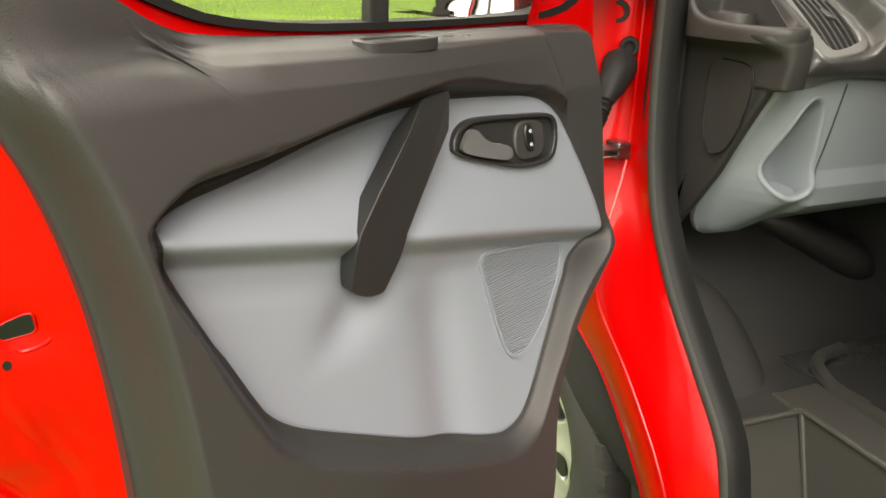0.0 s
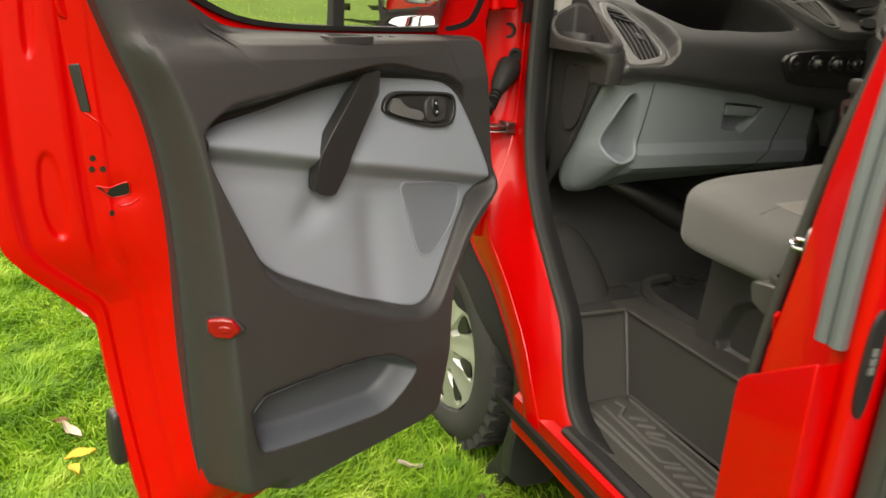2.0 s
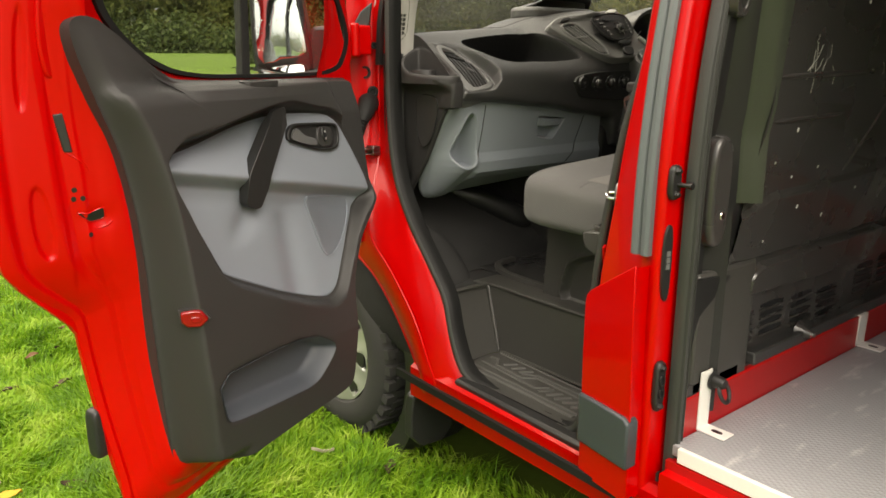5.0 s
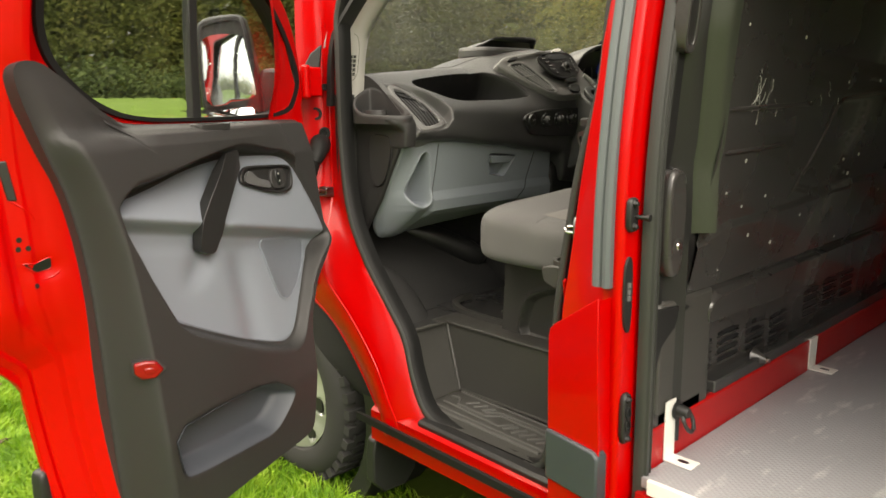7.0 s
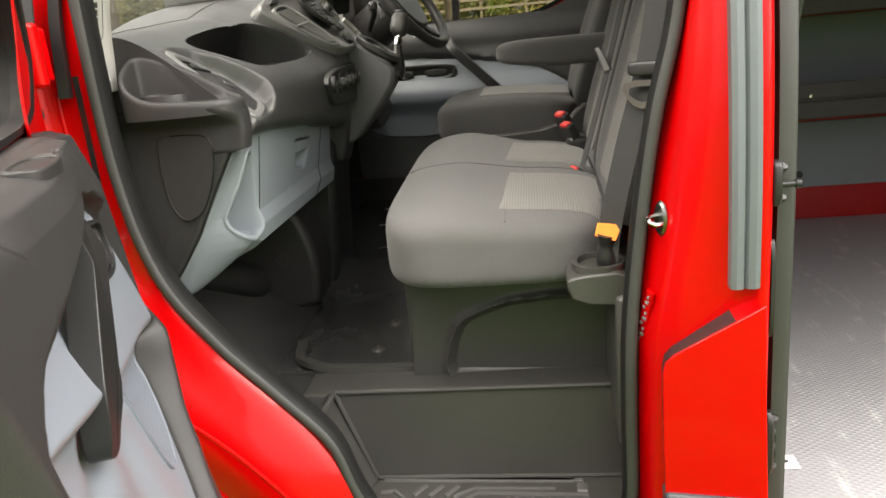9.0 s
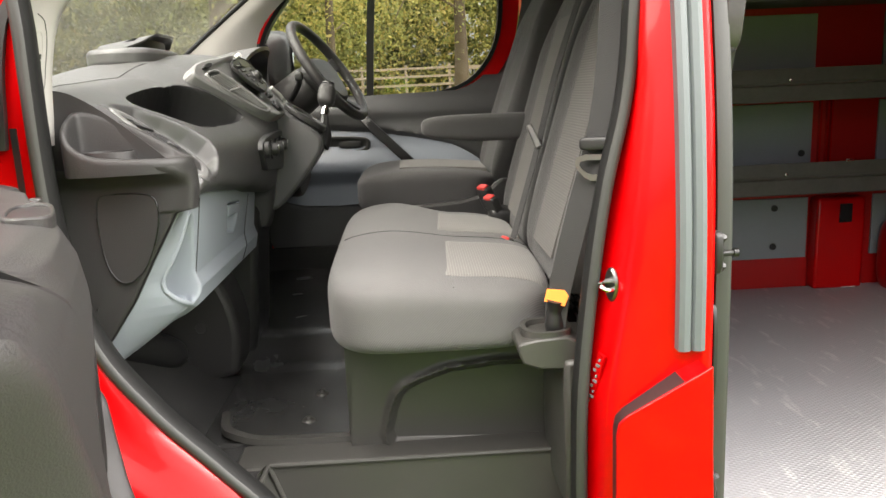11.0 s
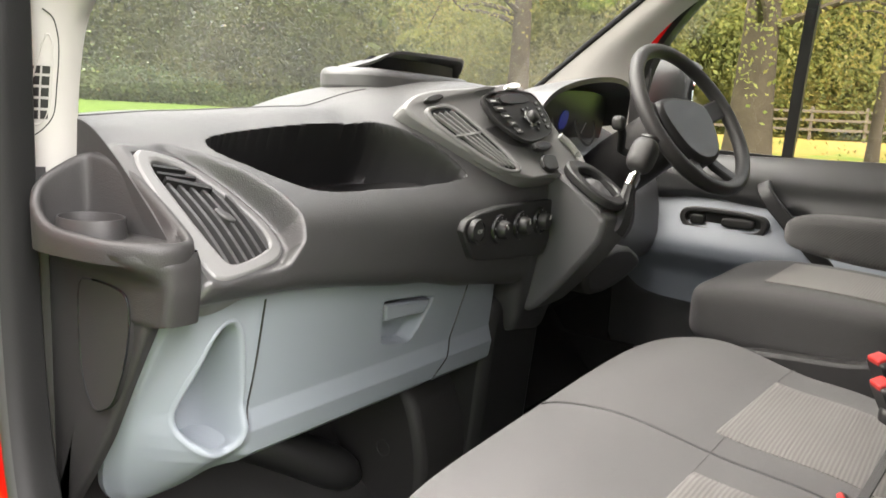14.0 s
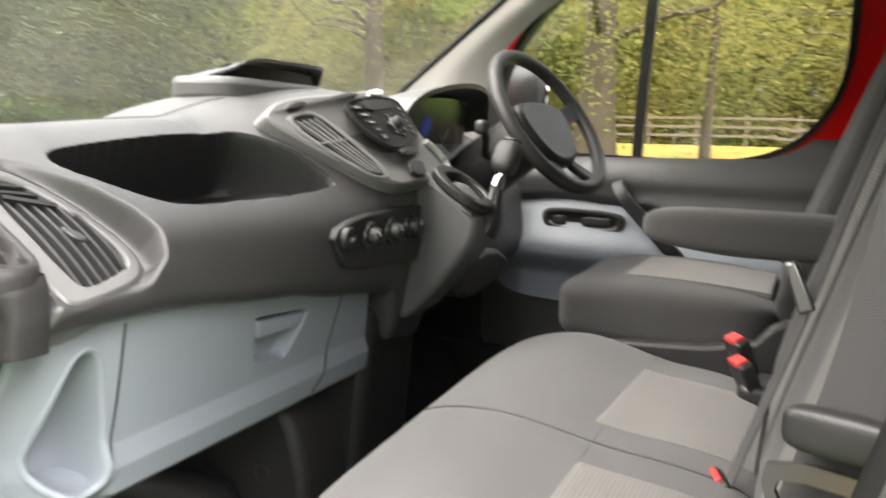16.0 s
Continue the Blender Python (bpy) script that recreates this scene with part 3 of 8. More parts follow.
def front_post():
    """The red door post, from windscreen foot down round the wheel arch to the sill."""
    E = curve_pts([(-.93, 1.275, 1.66), (-.94, 1.275, 1.30), (-.945, 1.275, 1.0), (-.945, 1.28, .745), (-.945, 1.11, .645), (-.945, .985, .53), (-.945, .90, .425), (-.945, .885, .36)], 40)
    R = curve_pts([(-.85, 1.25, 1.66), (-.857, 1.241, 1.3), (-.88, 1.22, 1.06), (-.965, 1.13, .84), (-.98, 1.0, .70), (-.98, .885, .57), (-.98, .82, .44), (-.98, .80, .36)], 40)
    M = curve_pts([(-.85, 1.19, 1.66), (-.855, 1.19, 1.3), (-.87, 1.16, 1.05), (-.925, 1.06, .86), (-.955, .94, .72), (-.96, .83, .59), (-.96, .775, .46), (-.96, .75, .37)], 40)
    I = curve_pts([(-.865, 1.13, 1.66), (-.87, 1.133, 1.3), (-.88, 1.10, 1.03), (-.90, 1.0, .87), (-.91, .88, .75), (-.915, .78, .62), (-.92, .74, .5), (-.92, .69, .42)], 40)
    J = I + arr((0.05, 0.02, 0))
    F = E + arr((0.04, 0.0, 0.0))
    rows = [F, E, 0.5 * E + 0.5 * R + arr((-.008, 0, 0)), R, M, I, J]
    Pn = np.stack([curve_pts([r[i] for r in rows], 22) for i in range(40)], 0)
    for k, r_ in ((11, .0045), (4, .005)):
        Geo().tube(Pn[6 if k > 9 else 14:, k] + arr((.0018, .001, 0)), r_, 8).ob("pressed_bead", RED, van)
    return Geo().grid(Pn).ob("door_post", RED, van, "glossy red front door post curving round the wheel arch")


front_post()
# outer wing and bonnet
Geo().sheet(arr([[(-.985 + 0.02 * abs(z - 0.95), y, z) for y in np.linspace(1.285, 2.25, 16)] for z in np.linspace(.78, 1.16, 10)]), (0.02, 0, 0)).ob("front_wing", RED, van)
xs = np.linspace(-.97, .97, 25)
Geo().sheet(arr([[(x, y, 1.08 + 0.14 * ease(2.25, 1.5, y) + 0.05 * (1 - (x / .97) ** 2)) for y in np.linspace(1.5, 2.3, 12)] for x in xs]), (0, 0, -0.02)).ob("bonnet", RED, van)
Geo().sheet(arr([[(x, y, z) for x in xs] for y, z in ((2.3, 1.06), (2.36, .95), (2.38, 0.6), (2.3, 0.35))]), (0, -0.02, 0)).ob("front_bumper", RED, van)
# wing top between bonnet and door post
Geo().sheet(arr([[(x, y, z) for x, z in ((-.985, 1.15), (-.97, 1.22), (-.93, 1.26), (-.85, 1.29))] for y in np.linspace(1.28, 1.9, 8)]), (0.01, 0, -0.01)).ob("wing_top", RED, van)

# rubber door seal round the passenger opening
SEAL = [(-.862, 1.02, 1.76), (-.865, 1.125, 1.62), (-.868, 1.133, 1.5), (-.87, 1.13, 1.2), (-.882, 1.085, 1.0), (-.90, .99, .868), (-.91, .88, .755), (-.915, .795, .66), (-.92, .755, .55), (-.92, .70, .455), (-.92, .60, .432), (-.92, .40, .43), (-.92, .285, .44), (-.92, .25, .52), (-.915, .245, .70), (-.91, .24, .86), (-.900, .219, 1.05), (-.892, .192, 1.22), (-.882, .158, 1.36), (-.876, .144, 1.5), (-.865, .136, 1.75), (-.86, .25, 1.80), (-.86, .7, 1.81)]
sp = curve_pts(SEAL, 160, closed=True) + arr((.014, 0, 0))
prof = [(-.013, -.010), (-.009, -.017), (-.002, -.019), (.001, -.013), (.003, -.019), (.009, -.020), (.0145, -.012), (.0150, .0), (.012, .012), (.007, .028), (.001, .032), (-.004, .024), (-.006, .008), (-.010, .012), (-.0150, .006), (-.0160, -.002)]
Geo().sweep(sp, prof, up=(1, 0, 0), closed=True).ob("door_seal", RUBBER, van, "dark rubber seal round the passenger doorway")
Geo().sweep(sp + arr((-.0215, 0, 0)), [(-.011, .003), (-.009, -.002), (-.003, -.004), (.004, -.003), (.009, .002), (.008, .005)], up=(1, 0, 0), closed=True).ob("seal_lip", SEALGREY, van, "grey outer lip of the door seal", smooth=50)

# sill
Geo().sweep([(-.95, .90, .40), (-.95, .4, .395), (-.95, -.02, .39)], [(-.045, -.075), (.02, -.075), (.02, .02), (.0, .034), (-.035, .026), (-.045, .01)], up=(0, 0, 1)).ob("sill", RED, van, "red door sill")
Geo().sweep([(-.936, .70, .432), (-.938, .5, .43), (-.942, .20, .428)], [(-.02, -.012), (.02, -.012), (.024, .004), (.014, .012), (-.014, .012), (-.024, .004)]).ob("sill_guard", BLACKP, van, "black plastic sill guard", bevel=0.003)
Geo().sweep([(-.998, .93, .402), (-.998, .4, .393), (-.998, -.02, .384)], [(-.006, -.011), (.006, -.011), (.006, .011), (-.006, .011)]).ob("sill_strip", RUBBER, van)


def b_pillar():
    """The red pillar between the two openings: a cross-section that changes with height."""
    out = []
    for z in np.linspace(.40, 1.86, 44):
        f = float(np.interp(z, [.40, .60, .86, 1.07, 1.22, 1.39, 1.55, 1.86], [.245, .245, .238, .205, .175, .145, .135, .13]))
        lean = 0.10 * ease(1.0, 1.9, z) ** 1.5
        b = max(f - float(np.interp(z, [1.05, 1.2, 1.32, 1.45], [.032, .020, .012, .002])), .098)
        sec = [(-.845, f + .008), (-.868, f), (-.886, f - .008), (-.940, b), (-.951, b - .010), (-.955, .086), (-.957, .082), (-.968, .055), (-.972, .042), (-.966, .032), (-.955, .028), (-.92, .024), (-.905, .018), (-.88, .02), (-.80, .02), (-.80, .10), (-.82, f)]
        out.append([(x + lean, y, z) for x, y in sec])
    Pn = arr(out)
    g = Geo().grid(Pn, closed_v=True)
    return g.ob("centre_pillar", RED, van, "glossy red pillar between cab door and side door", smooth=50)


b_pillar()
# raised lower panel of the pillar with its slanted top
def flare(a, b, d):
    """The lower panel stands off the pillar, furthest at its rear edge."""
    return (-.995 - .027 * min(1.0, max(0.0, (.20 - a) / .14)) + d, a, b)


low = [(.051, .938), (.088, .914), (.184, .850), (.197, .836), (.201, .815), (.201, .69), (.199, .60), (.196, .39), (.036, .39), (.040, .60), (.047, .78)]
Geo().prism(low, flare, .006, .0).ob("pillar_lower_panel", RED, van, "raised red lower pillar panel", bevel=0.002)
# black backing stands in for the shadow gap behind the panel's edge
back_ = [(.088, .908), (.180, .845), (.192, .831), (.196, .812), (.196, .69), (.194, .60), (.191, .39), (.088, .39)]
Geo().prism(back_, flare, .075, .005).ob("panel_shadow_gap", BLACKP, van)
Geo().prism([(.055, .930), (.090, .907), (.090, .39), (.042, .39), (.046, .60), (.053, .78)], flare, .075, .005).ob("panel_return", RED, van)
Geo().prism([(.036, .585), (.050, .597), (.198, .597), (.200, .592), (.200, .475), (.036, .475)], flare, .03, -.010).ob("pillar_rubbing_strip", SLATE, van, "slate grey plastic rubbing strip", bevel=0.008)
# rubber channel up the pillar
cp = [(-.969 + 0.10 * ease(1.0, 1.9, z) ** 1.5 + .004 * ease(1.05, 1.3, z), .073, z) for z in np.linspace(.952, 1.84, 24)]
Geo().sweep(cp, [(-.022, -.006), (-.004, -.006), (-.002, -.002), (.002, -.002), (.004, -.006), (.022, -.006), (.022, .014), (.014, .018), (.004, .016), (.0, .010), (-.004, .016), (-.014, .018), (-.022, .014)], up=(-1, 0, 0)).ob("channel_seal", CHANNEL, van, "grey rubber channel seal up the pillar", smooth=30)
# rear seal of the pillar
Geo().sweep([(-.908 + 0.10 * float(ease(1.0, 1.9, z)) ** 1.5, -.002, z) for z in np.linspace(.40, 1.86, 40)], [(-.018, -.014), (.016, -.014), (.017, .004), (.014, .012), (.009, .014), (.006, .006), (.003, .012), (-.004, .017), (-.010, .015), (-.012, .008), (-.015, .011), (-.019, .004)], up=(0, -1, 0)).ob("side_door_seal", SEALGREY, van, "grey ribbed rubber seal of the side door", smooth=45)
# roof, header and far side
Geo().sheet(arr([[(x, y, 2.02 - 0.05 * (x / .95) ** 2 - 0.10 * float(ease(.4, 1.0, y))) for x in np.linspace(-.88, .88, 17)] for y in np.linspace(-3.2, .86, 20)]), (0, 0, 0.03)).ob("roof", RED, van)
Geo().sheet(arr([[(x, y, 1.985 - 0.05 * (x / .95) ** 2 - 0.09 * float(ease(.4, 1.0, y))) for x in np.linspace(-.86, .86, 17)] for y in np.linspace(-.06, .84, 20)]), (0, 0, 0.02)).ob("headlining", LIGHTTRIM, van, "pale grey roof lining of the cab")
for x0, x1 in ((-.90, -.80), (.93, 1.0)):
    Geo().box((x0, -3.05, 1.84), (x1, .66 if x0 < 0 else .06, 1.99)).box((x0, .0, 1.965), (x1, .66, 1.99)).ob("roof_rail", RED, van, bevel=0.008)

# cab floor, step well, bulkhead foot
Geo().box((-.585, .0, .60), (.86, 1.02, .648)).box((-.90, .0, .60), (-.66, .212, .645)).ob("cab_floor", MAT_FLOOR, van, "black rubber cab floor mat", bevel=0.004)
Geo().sheet(arr([[(x, y, z) for x in np.linspace(-.80, .86, 12)] for y, z in curve_pts([(1.0, .645), (1.08, .66), (1.2, .76), (1.32, .92), (1.40, 1.15)], 14)]), (0, .02, -.01)).ob("toe_board", CARPET, van, "black toe board under the dashboard")
Geo().box((-.84, .86, .56), (-.585, 1.16, .640)).ob("floor_corner", CARPET, van)
well = Geo()
Geo().box((-.70, .02, .60), (-.585, .92, .645)).ob("step_ledge", STEPP, van, bevel=0.008)
ring_top = [(-.925, .215), (-.735, .207), (-.70, .217), (-.70, .85), (-.735, .86), (-.925, .86)]
ring_bot = [(-.925, .225), (-.74, .225), (-.722, .24), (-.716, .765), (-.74, .775), (-.925, .77)]
W = [[(*p, .652) for p in ring_top], [(*p, .640) for p in ring_top], [(*(0.94 * arr(b) + 0.06 * arr(t)), .458) for t, b in zip(ring_top, ring_bot)], [(*b, .446) for b in ring_bot]]
well.grid(arr(W))
well.add([(*b, .445) for b in ring_bot], [tuple(range(6))])
well.ob("step_well", STEPP, van, "dark grey moulded plastic entry step", smooth=30)
RIBS = [([(-.766, .753), (-.762, .724), (-.798, .693), (-.806, .577), (-.774, .545), (-.787, .318), (-.734, .327), (-.717, .754)], .009), ([(-.722, .752), (-.734, .345)], .013), ([(-.76, .34), (-.76, .318)], .03), ([(-.787, .596), (-.758, .554), (-.764, .384)], .008),
        ([(-.81, .744), (-.828, .505), (-.794, .479)], .008), ([(-.847, .74), (-.861, .318)], .008), ([(-.866, .74), (-.88, .318)], .010)]
RIBS += [([(-.746 - .002 * k, .657 - .035 * k), (-.780 - .002 * k, .680 - .034 * k)], .010) for k in range(3)]
RIBS += [([(-.795 - .002 * k, .461 - .034 * k), (-.834 - .0015 * k, .484 - .031 * k)], .012) for k in range(5)]
for line, wd in RIBS:
    p = [(a, b, .4462) for a, b in line]
    Geo().sweep(p if len(p) > 2 else [p[0], tuple((arr(p[0]) + arr(p[1])) / 2), p[1]], [(-wd / 2, -.001), (wd / 2, -.001), (wd / 2 * .8, .0028), (-wd / 2 * .8, .0028)]).ob("tread_rib", RIBM, van)
# rounded edges of the step
for line in ([(-.70, .218, .650), (-.70, .84, .650)], [(-.70, .845, .650), (-.72, .768, .452)], [(-.719, .235, .449), (-.717, .765, .449)], [(-.70, .845, .650), (-.88, .85, .650)]):
    Geo().tube([line[0], tuple((arr(line[0]) + arr(line[1])) / 2), line[1]], .0055, 8).ob("step_edge", STEPP, van)
Geo().box((-.90, .10, .40), (-.70, .200, .645)).ob("step_end", STEPP, van, bevel=0.004)
for x, y in ((-.32, .776), (-.48, .79)):
    Geo().lathe([(0, .012), (.006, .012), (.007, .006), (.014, .004), (.018, 0)], pose(x, y, .647), 14).ob("floor_bolt", STEPP, van)
Geo().box((-.93, .02, .37), (-.70, .33, .441)).ob("sill_inner", STEPP, van)
# rim between well and floor
Geo().sweep(curve_pts([(-.588, .30, .652), (-.588, .70, .652), (-.584, .87, .654), (-.575, .92, .66), (-.54, .965, .664), (-.45, .985, .662)], 30), [(-.012, -.008), (.012, -.008), (.010, .006), (-.010, .006)]).ob("mat_edge", STEPP, van)
# wheelhouse hump beside the doorway
Geo().pillow((-.94, .82, .36), (-.60, 1.70, .80), 2.4, 18, lambda P: P + np.stack([0 * P[..., 0], 0 * P[..., 0], -0.16 * ease(1.15, .78, P[..., 1])], -1)).ob("wheelhouse", CARPET, van, "black carpeted wheelhouse in the footwell")

# wheel and arch
hub = pose(-.92, 1.42, .325, 0, -90, 0)
wheel = Geo()
wheel.lathe([(.215, .0), (.222, .012), (.25, .022), (.285, .02), (.312, .004), (.325, -.02), (.33, -.05), (.33, -.17), (.32, -.2), (.22, -.2), (.215, -.02), (.215, 0)], hub, 64)
wheel = wheel.ob("front_wheel", TYRE, van, "black treaded tyre on a silver hubcap")
for i in range(44):
    a = i / 44 * 2 * math.pi
    for s, d in ((-.055, 0.0), (-.14, 0.07)):
        Geo().box((.320, -.014, s - .035), (.343, .014, s + .03)).turn(hub @ pose(0, 0, 0, 0, 0, math.degrees(a + d))).ob("tread_block", TYRE, wheel)
for i in range(36):
    Geo().box((.298, -.017, -.040), (.341, .015, .004)).turn(hub @ pose(0, 0, 0, 0, 0, i * 10)).ob("shoulder_block", TYRE, wheel)
cap = Geo()
nA, rads = 96, [0.0, .03, .05, .065, .09, .12, .15, .17, .185, .198, .206, .213]
A_ = np.linspace(0, 2 * math.pi, nA, endpoint=False)
Pn = np.empty((len(rads), nA, 3))
for i, r in enumerate(rads):
    h = .022 - 0.018 * (r / .21) ** 2 + (0.008 if r < .055 else 0)
    hole = ease(.10, .13, r) * ease(.205, .185, r) * ease(0.35, 0.75, np.cos(A_ * 8 + 0.6 * r / .2))
    Pn[i] = np.stack([np.full(nA, r) * np.cos(A_), np.full(nA, r) * np.sin(A_), h - 0.035 * hole + 0.005 * np.cos(A_ * 8) * ease(.05, .16, r)], -1)
cap.grid(Pn, closed_v=True, flip=True).turn(hub).ob("hubcap", RIMM, wheel, "silver eight-spoke plastic hubcap", smooth=40)
for i in range(8):
    a = (i + 0.02) / 8 * 360 - 4
    sl = chaikin([(.118, -.010), (.175, -.03), (.19, -.022), (.19, .022), (.175, .03), (.118, .010)], 2)
    Geo().prism(sl, lambda q, w, d: (q, w, d), -.004, .0085).turn(hub @ pose(0, 0, 0, 0, 0, a)).ob("hubcap_slot", BLACKP, wheel)
for cx, cy, tn in ((.92, 1.42, 90), (-.90, -1.8, -90), (.90, -1.8, 90)):
    hb_ = pose(cx, cy, .325, 0, tn, 0)
    w2 = Geo().lathe([(.215, .0), (.25, .022), (.285, .02), (.325, -.02), (.33, -.05), (.33, -.17), (.32, -.2), (.22, -.2), (.215, 0)], hb_, 40).ob("wheel", TYRE, van)
    Geo().lathe([(0, .03), (.05, .03), (.06, .02), (.19, .008), (.213, .002)], hb_, 40).ob("hubcap", RIMM, w2)
Geo().sheet(arr([[(.985 - 0.02 * abs(z - 0.95), y, z) for y in np.linspace(1.285, 2.25, 16)] for z in np.linspace(.78, 1.16, 10)]), (-0.02, 0, 0)).ob("front_wing", RED, van)
Geo().lathe([(.40, -.02), (.47, -.02), (.47, -.30), (.40, -.30)], hub, 48).ob("arch_liner", BLACKP, van, "black plastic wheel arch liner")
Geo().box((-.66, .95, .30), (-.64, 1.95, .62)).ob("inner_wing", BLACKP, van)
Geo().prism(chaikin([(-.956, .118), (-.78, .108), (-.78, .30), (-.925, .318), (-.956, .292)], 1), lambda a, b, d: (a, d, b), .915, .955).ob("mud_flap", BLACKP, van, "black rubber mud flap", bevel=0.006)

Geo().prism([(-.905, .03), (-.70, .03), (-.70, .200), (-.905, .200)], P3, .42, .65).ob("pillar_foot", STEPP, van, bevel=0.006)
Geo().box((-.86, .0, .60), (-.62, .26, .90)).ob("pillar_inner_trim", STEPP, van, bevel=0.01)
Geo().box((.84, .0, .45), (.87, 1.45, .80)).box((.87, 1.10, .45), (.90, 1.45, 1.38)).ob("far_sill_trim", CARPET, van)
Geo().box((-.80, 1.40, .60), (.90, 1.46, 1.36)).ob("firewall", CARPET, van)

# ---- the open passenger door ----
DOOR = pose(-.98, 1.13, 0, 0, 0, 200)   # local: along the door, towards the cab side, up


def dloc(P):
    R, o = np.array(DOOR.to_3x3()), np.array(DOOR.translation)
    return np.asarray(P, float) @ R.T + o


def dfn(u, z, w):
    return tuple(dloc((u, w, z)))


def trim_w(u, z):
    """Depth of the door trim: full at the free edge and foot, thinner towards the hinge, falling back to the window."""
    w = np.interp(z, [.35, .62, .80, 1.06, 1.15, 1.22, 1.258, 1.282, 1.292, 1.298, 1.31, 1.45], [.185, .188, .175, .150, .138, .128, .122, .110, .088, .055, .045, .04])
    w = w + (np.maximum(w, np.interp(z, [1.25, 1.32, 1.44], [.10, .082, .070])) - w) * ease(.74, .90, u)
    w = w - (w - np.interp(z, [.80, .95, 1.2, 1.29], [.125, .092, .068, .04])) * ease(.62, .15, u) * ease(.58, .85, z)
    return w - .022 * ease(.212, .196, u - .33 * (z - 1.29)) * ease(.93, 1.0, z)


INS = chaikin([(.828, 1.143), (.703, 1.161), (.573, 1.192), (.434, 1.210), (.325, 1.206), (.195, 1.195), (.135, 1.105), (.074, .99), (.074, .950), (.150, .902), (.247, .796), (.298, .732), (.330, .713), (.370, .711), (.492, .754), (.626, .818), (.722, .868), (.753, .929), (.816, 1.075), (.829, 1.12)], 2)
OUT = [(1.0, 1.40), (.985, 1.430), (.94, 1.430), (.90, 1.405), (.845, 1.357), (.79, 1.318), (.73, 1.305), (.62, 1.299), (.30, 1.295), (.10, 1.292), (.072, 1.289), (.066, 1.275), (.056, 1.15), (.048, 1.01), (.040, .95), (.052, .925), (.105, .880), (.16, .832), (.205, .782), (.243, .722), (.268, .652), (.283, .565), (.295, .475), (.310, .445), (.35, .434), (.45, .428), (.66, .412), (.78, .398), (.835, .405), (.858, .440), (.871, .66), (.882, .985), (.911, 1.16), (.956, 1.27)]
POCK = chaikin([(.805, .650), (.675, .656), (.551, .656), (.467, .644), (.43, .625), (.385, .594), (.408, .560), (.470, .513), (.52, .512), (.613, .517), (.775, .527), (.79, .55)], 1)


def ins_w(u, z):
    """Depth of the insert: sloping shelf down to a crease, undercut below it, then swelling to its foot."""
    u, z = np.asarray(u, float), np.asarray(z, float)
    zc = .972 + .2 * (u - .08)
    wr = .078 + .037 * ease(.08, .6, u)
    k = np.clip((1.205 - z) / (1.205 - zc), 0, 1)
    w = .045 + (wr - .045) * k ** 1.2
    w = w - .030 * ease(zc - .001, zc - .040, z)
    low_ = np.clip((zc - .05 - z) / np.maximum(zc - .05 - .70, .02), 0, 1)
    w = w + (.138 - wr + .030) * low_ * ease(zc - .05, zc - .09, z)
    w = w - .014 * np.exp(-((u - .45) / .045) ** 2) * ease(zc - .03, zc - .12, z)
    uc = .446 + .59 * (1.222 - z)
    w = w - .014 * np.exp(-((u - uc) / .042) ** 2) * ease(1.20, 1.10, z) * ease(.90, .97, z)
    return w


def door_trim():
    """The trim as a ring of rows led round the insert, so that the recess keeps a clean edge."""
    out = chaikin(OUT, 2)
    c, n = arr((.47, .97)), 420
    ang = np.linspace(-math.pi, math.pi, n, endpoint=False)

    def reach(poly):
        P = curve_pts(poly, 1400, True) - c
        a, r = np.arctan2(P[:, 1], P[:, 0]), np.hypot(P[:, 0], P[:, 1])
        o = np.argsort(a)
        return np.interp(ang, a[o], r[o], period=2 * math.pi)

    ri, ro = reach(INS), reach(out)
    ro = np.maximum(ro, ri + .012)
    steps = np.r_[-.016, -.010, -.006, -.002, .001, .004, .007, .010, .014, .018, .024]
    r = [ri + np.minimum(k, .25 * (ro - ri)) for k in steps]
    r += [r[-1] + (ro - r[-1]) * k for k in np.r_[np.linspace(0, .86, 44)[1:], np.linspace(.86, 1, 14)[1:]]]
    r = arr(r)
    u, z = c[0] + r * np.cos(ang), c[1] + r * np.sin(ang)
    d = poly_dist(INS, u, z)
    wide = .020 + .020 * ease(1.02, 1.14, z) * ease(.25, .45, u) * ease(.86, .78, u)
    k = ease(1, .1, d / wide)
    w = trim_w(u, z) * (1 - k) + (ins_w(u, z) - .0035 * ease(.95, 1.0, z) - .0005 - .02 * ease(-.001, -.010, d)) * k
    w = w - 0.06 * ease(0.003, -0.028, poly_dist(POCK, u, z))
    edge = poly_dist(out, u, z)
    free = ease(.70, .80, u)
    w = w - (w - .07) * ease(-.050, -.002, edge) * free - 0.022 * ease(-.010, 0.0, edge) * (1 - free)
    g = Geo().grid(dloc(np.stack([u, w, z], -1)), closed_v=True)
    rim = np.stack([dloc(np.stack([u[-1], w[-1] - k, z[-1]], -1)) for k in (0, .02, .045)])
    return g.grid(rim, closed_v=True)


def door_insert():
    g = rows_of(INS, 120, 110)
    u, z = g[..., 0], g[..., 1]
    w = ins_w(u, z) - 0.0035 * ease(-0.006, 0.0, poly_dist(INS, u, z))
    return Geo().sheet(dloc(np.stack([u, w, z], -1)), dloc((0, -.006, 0)) - dloc((0, 0, 0)))


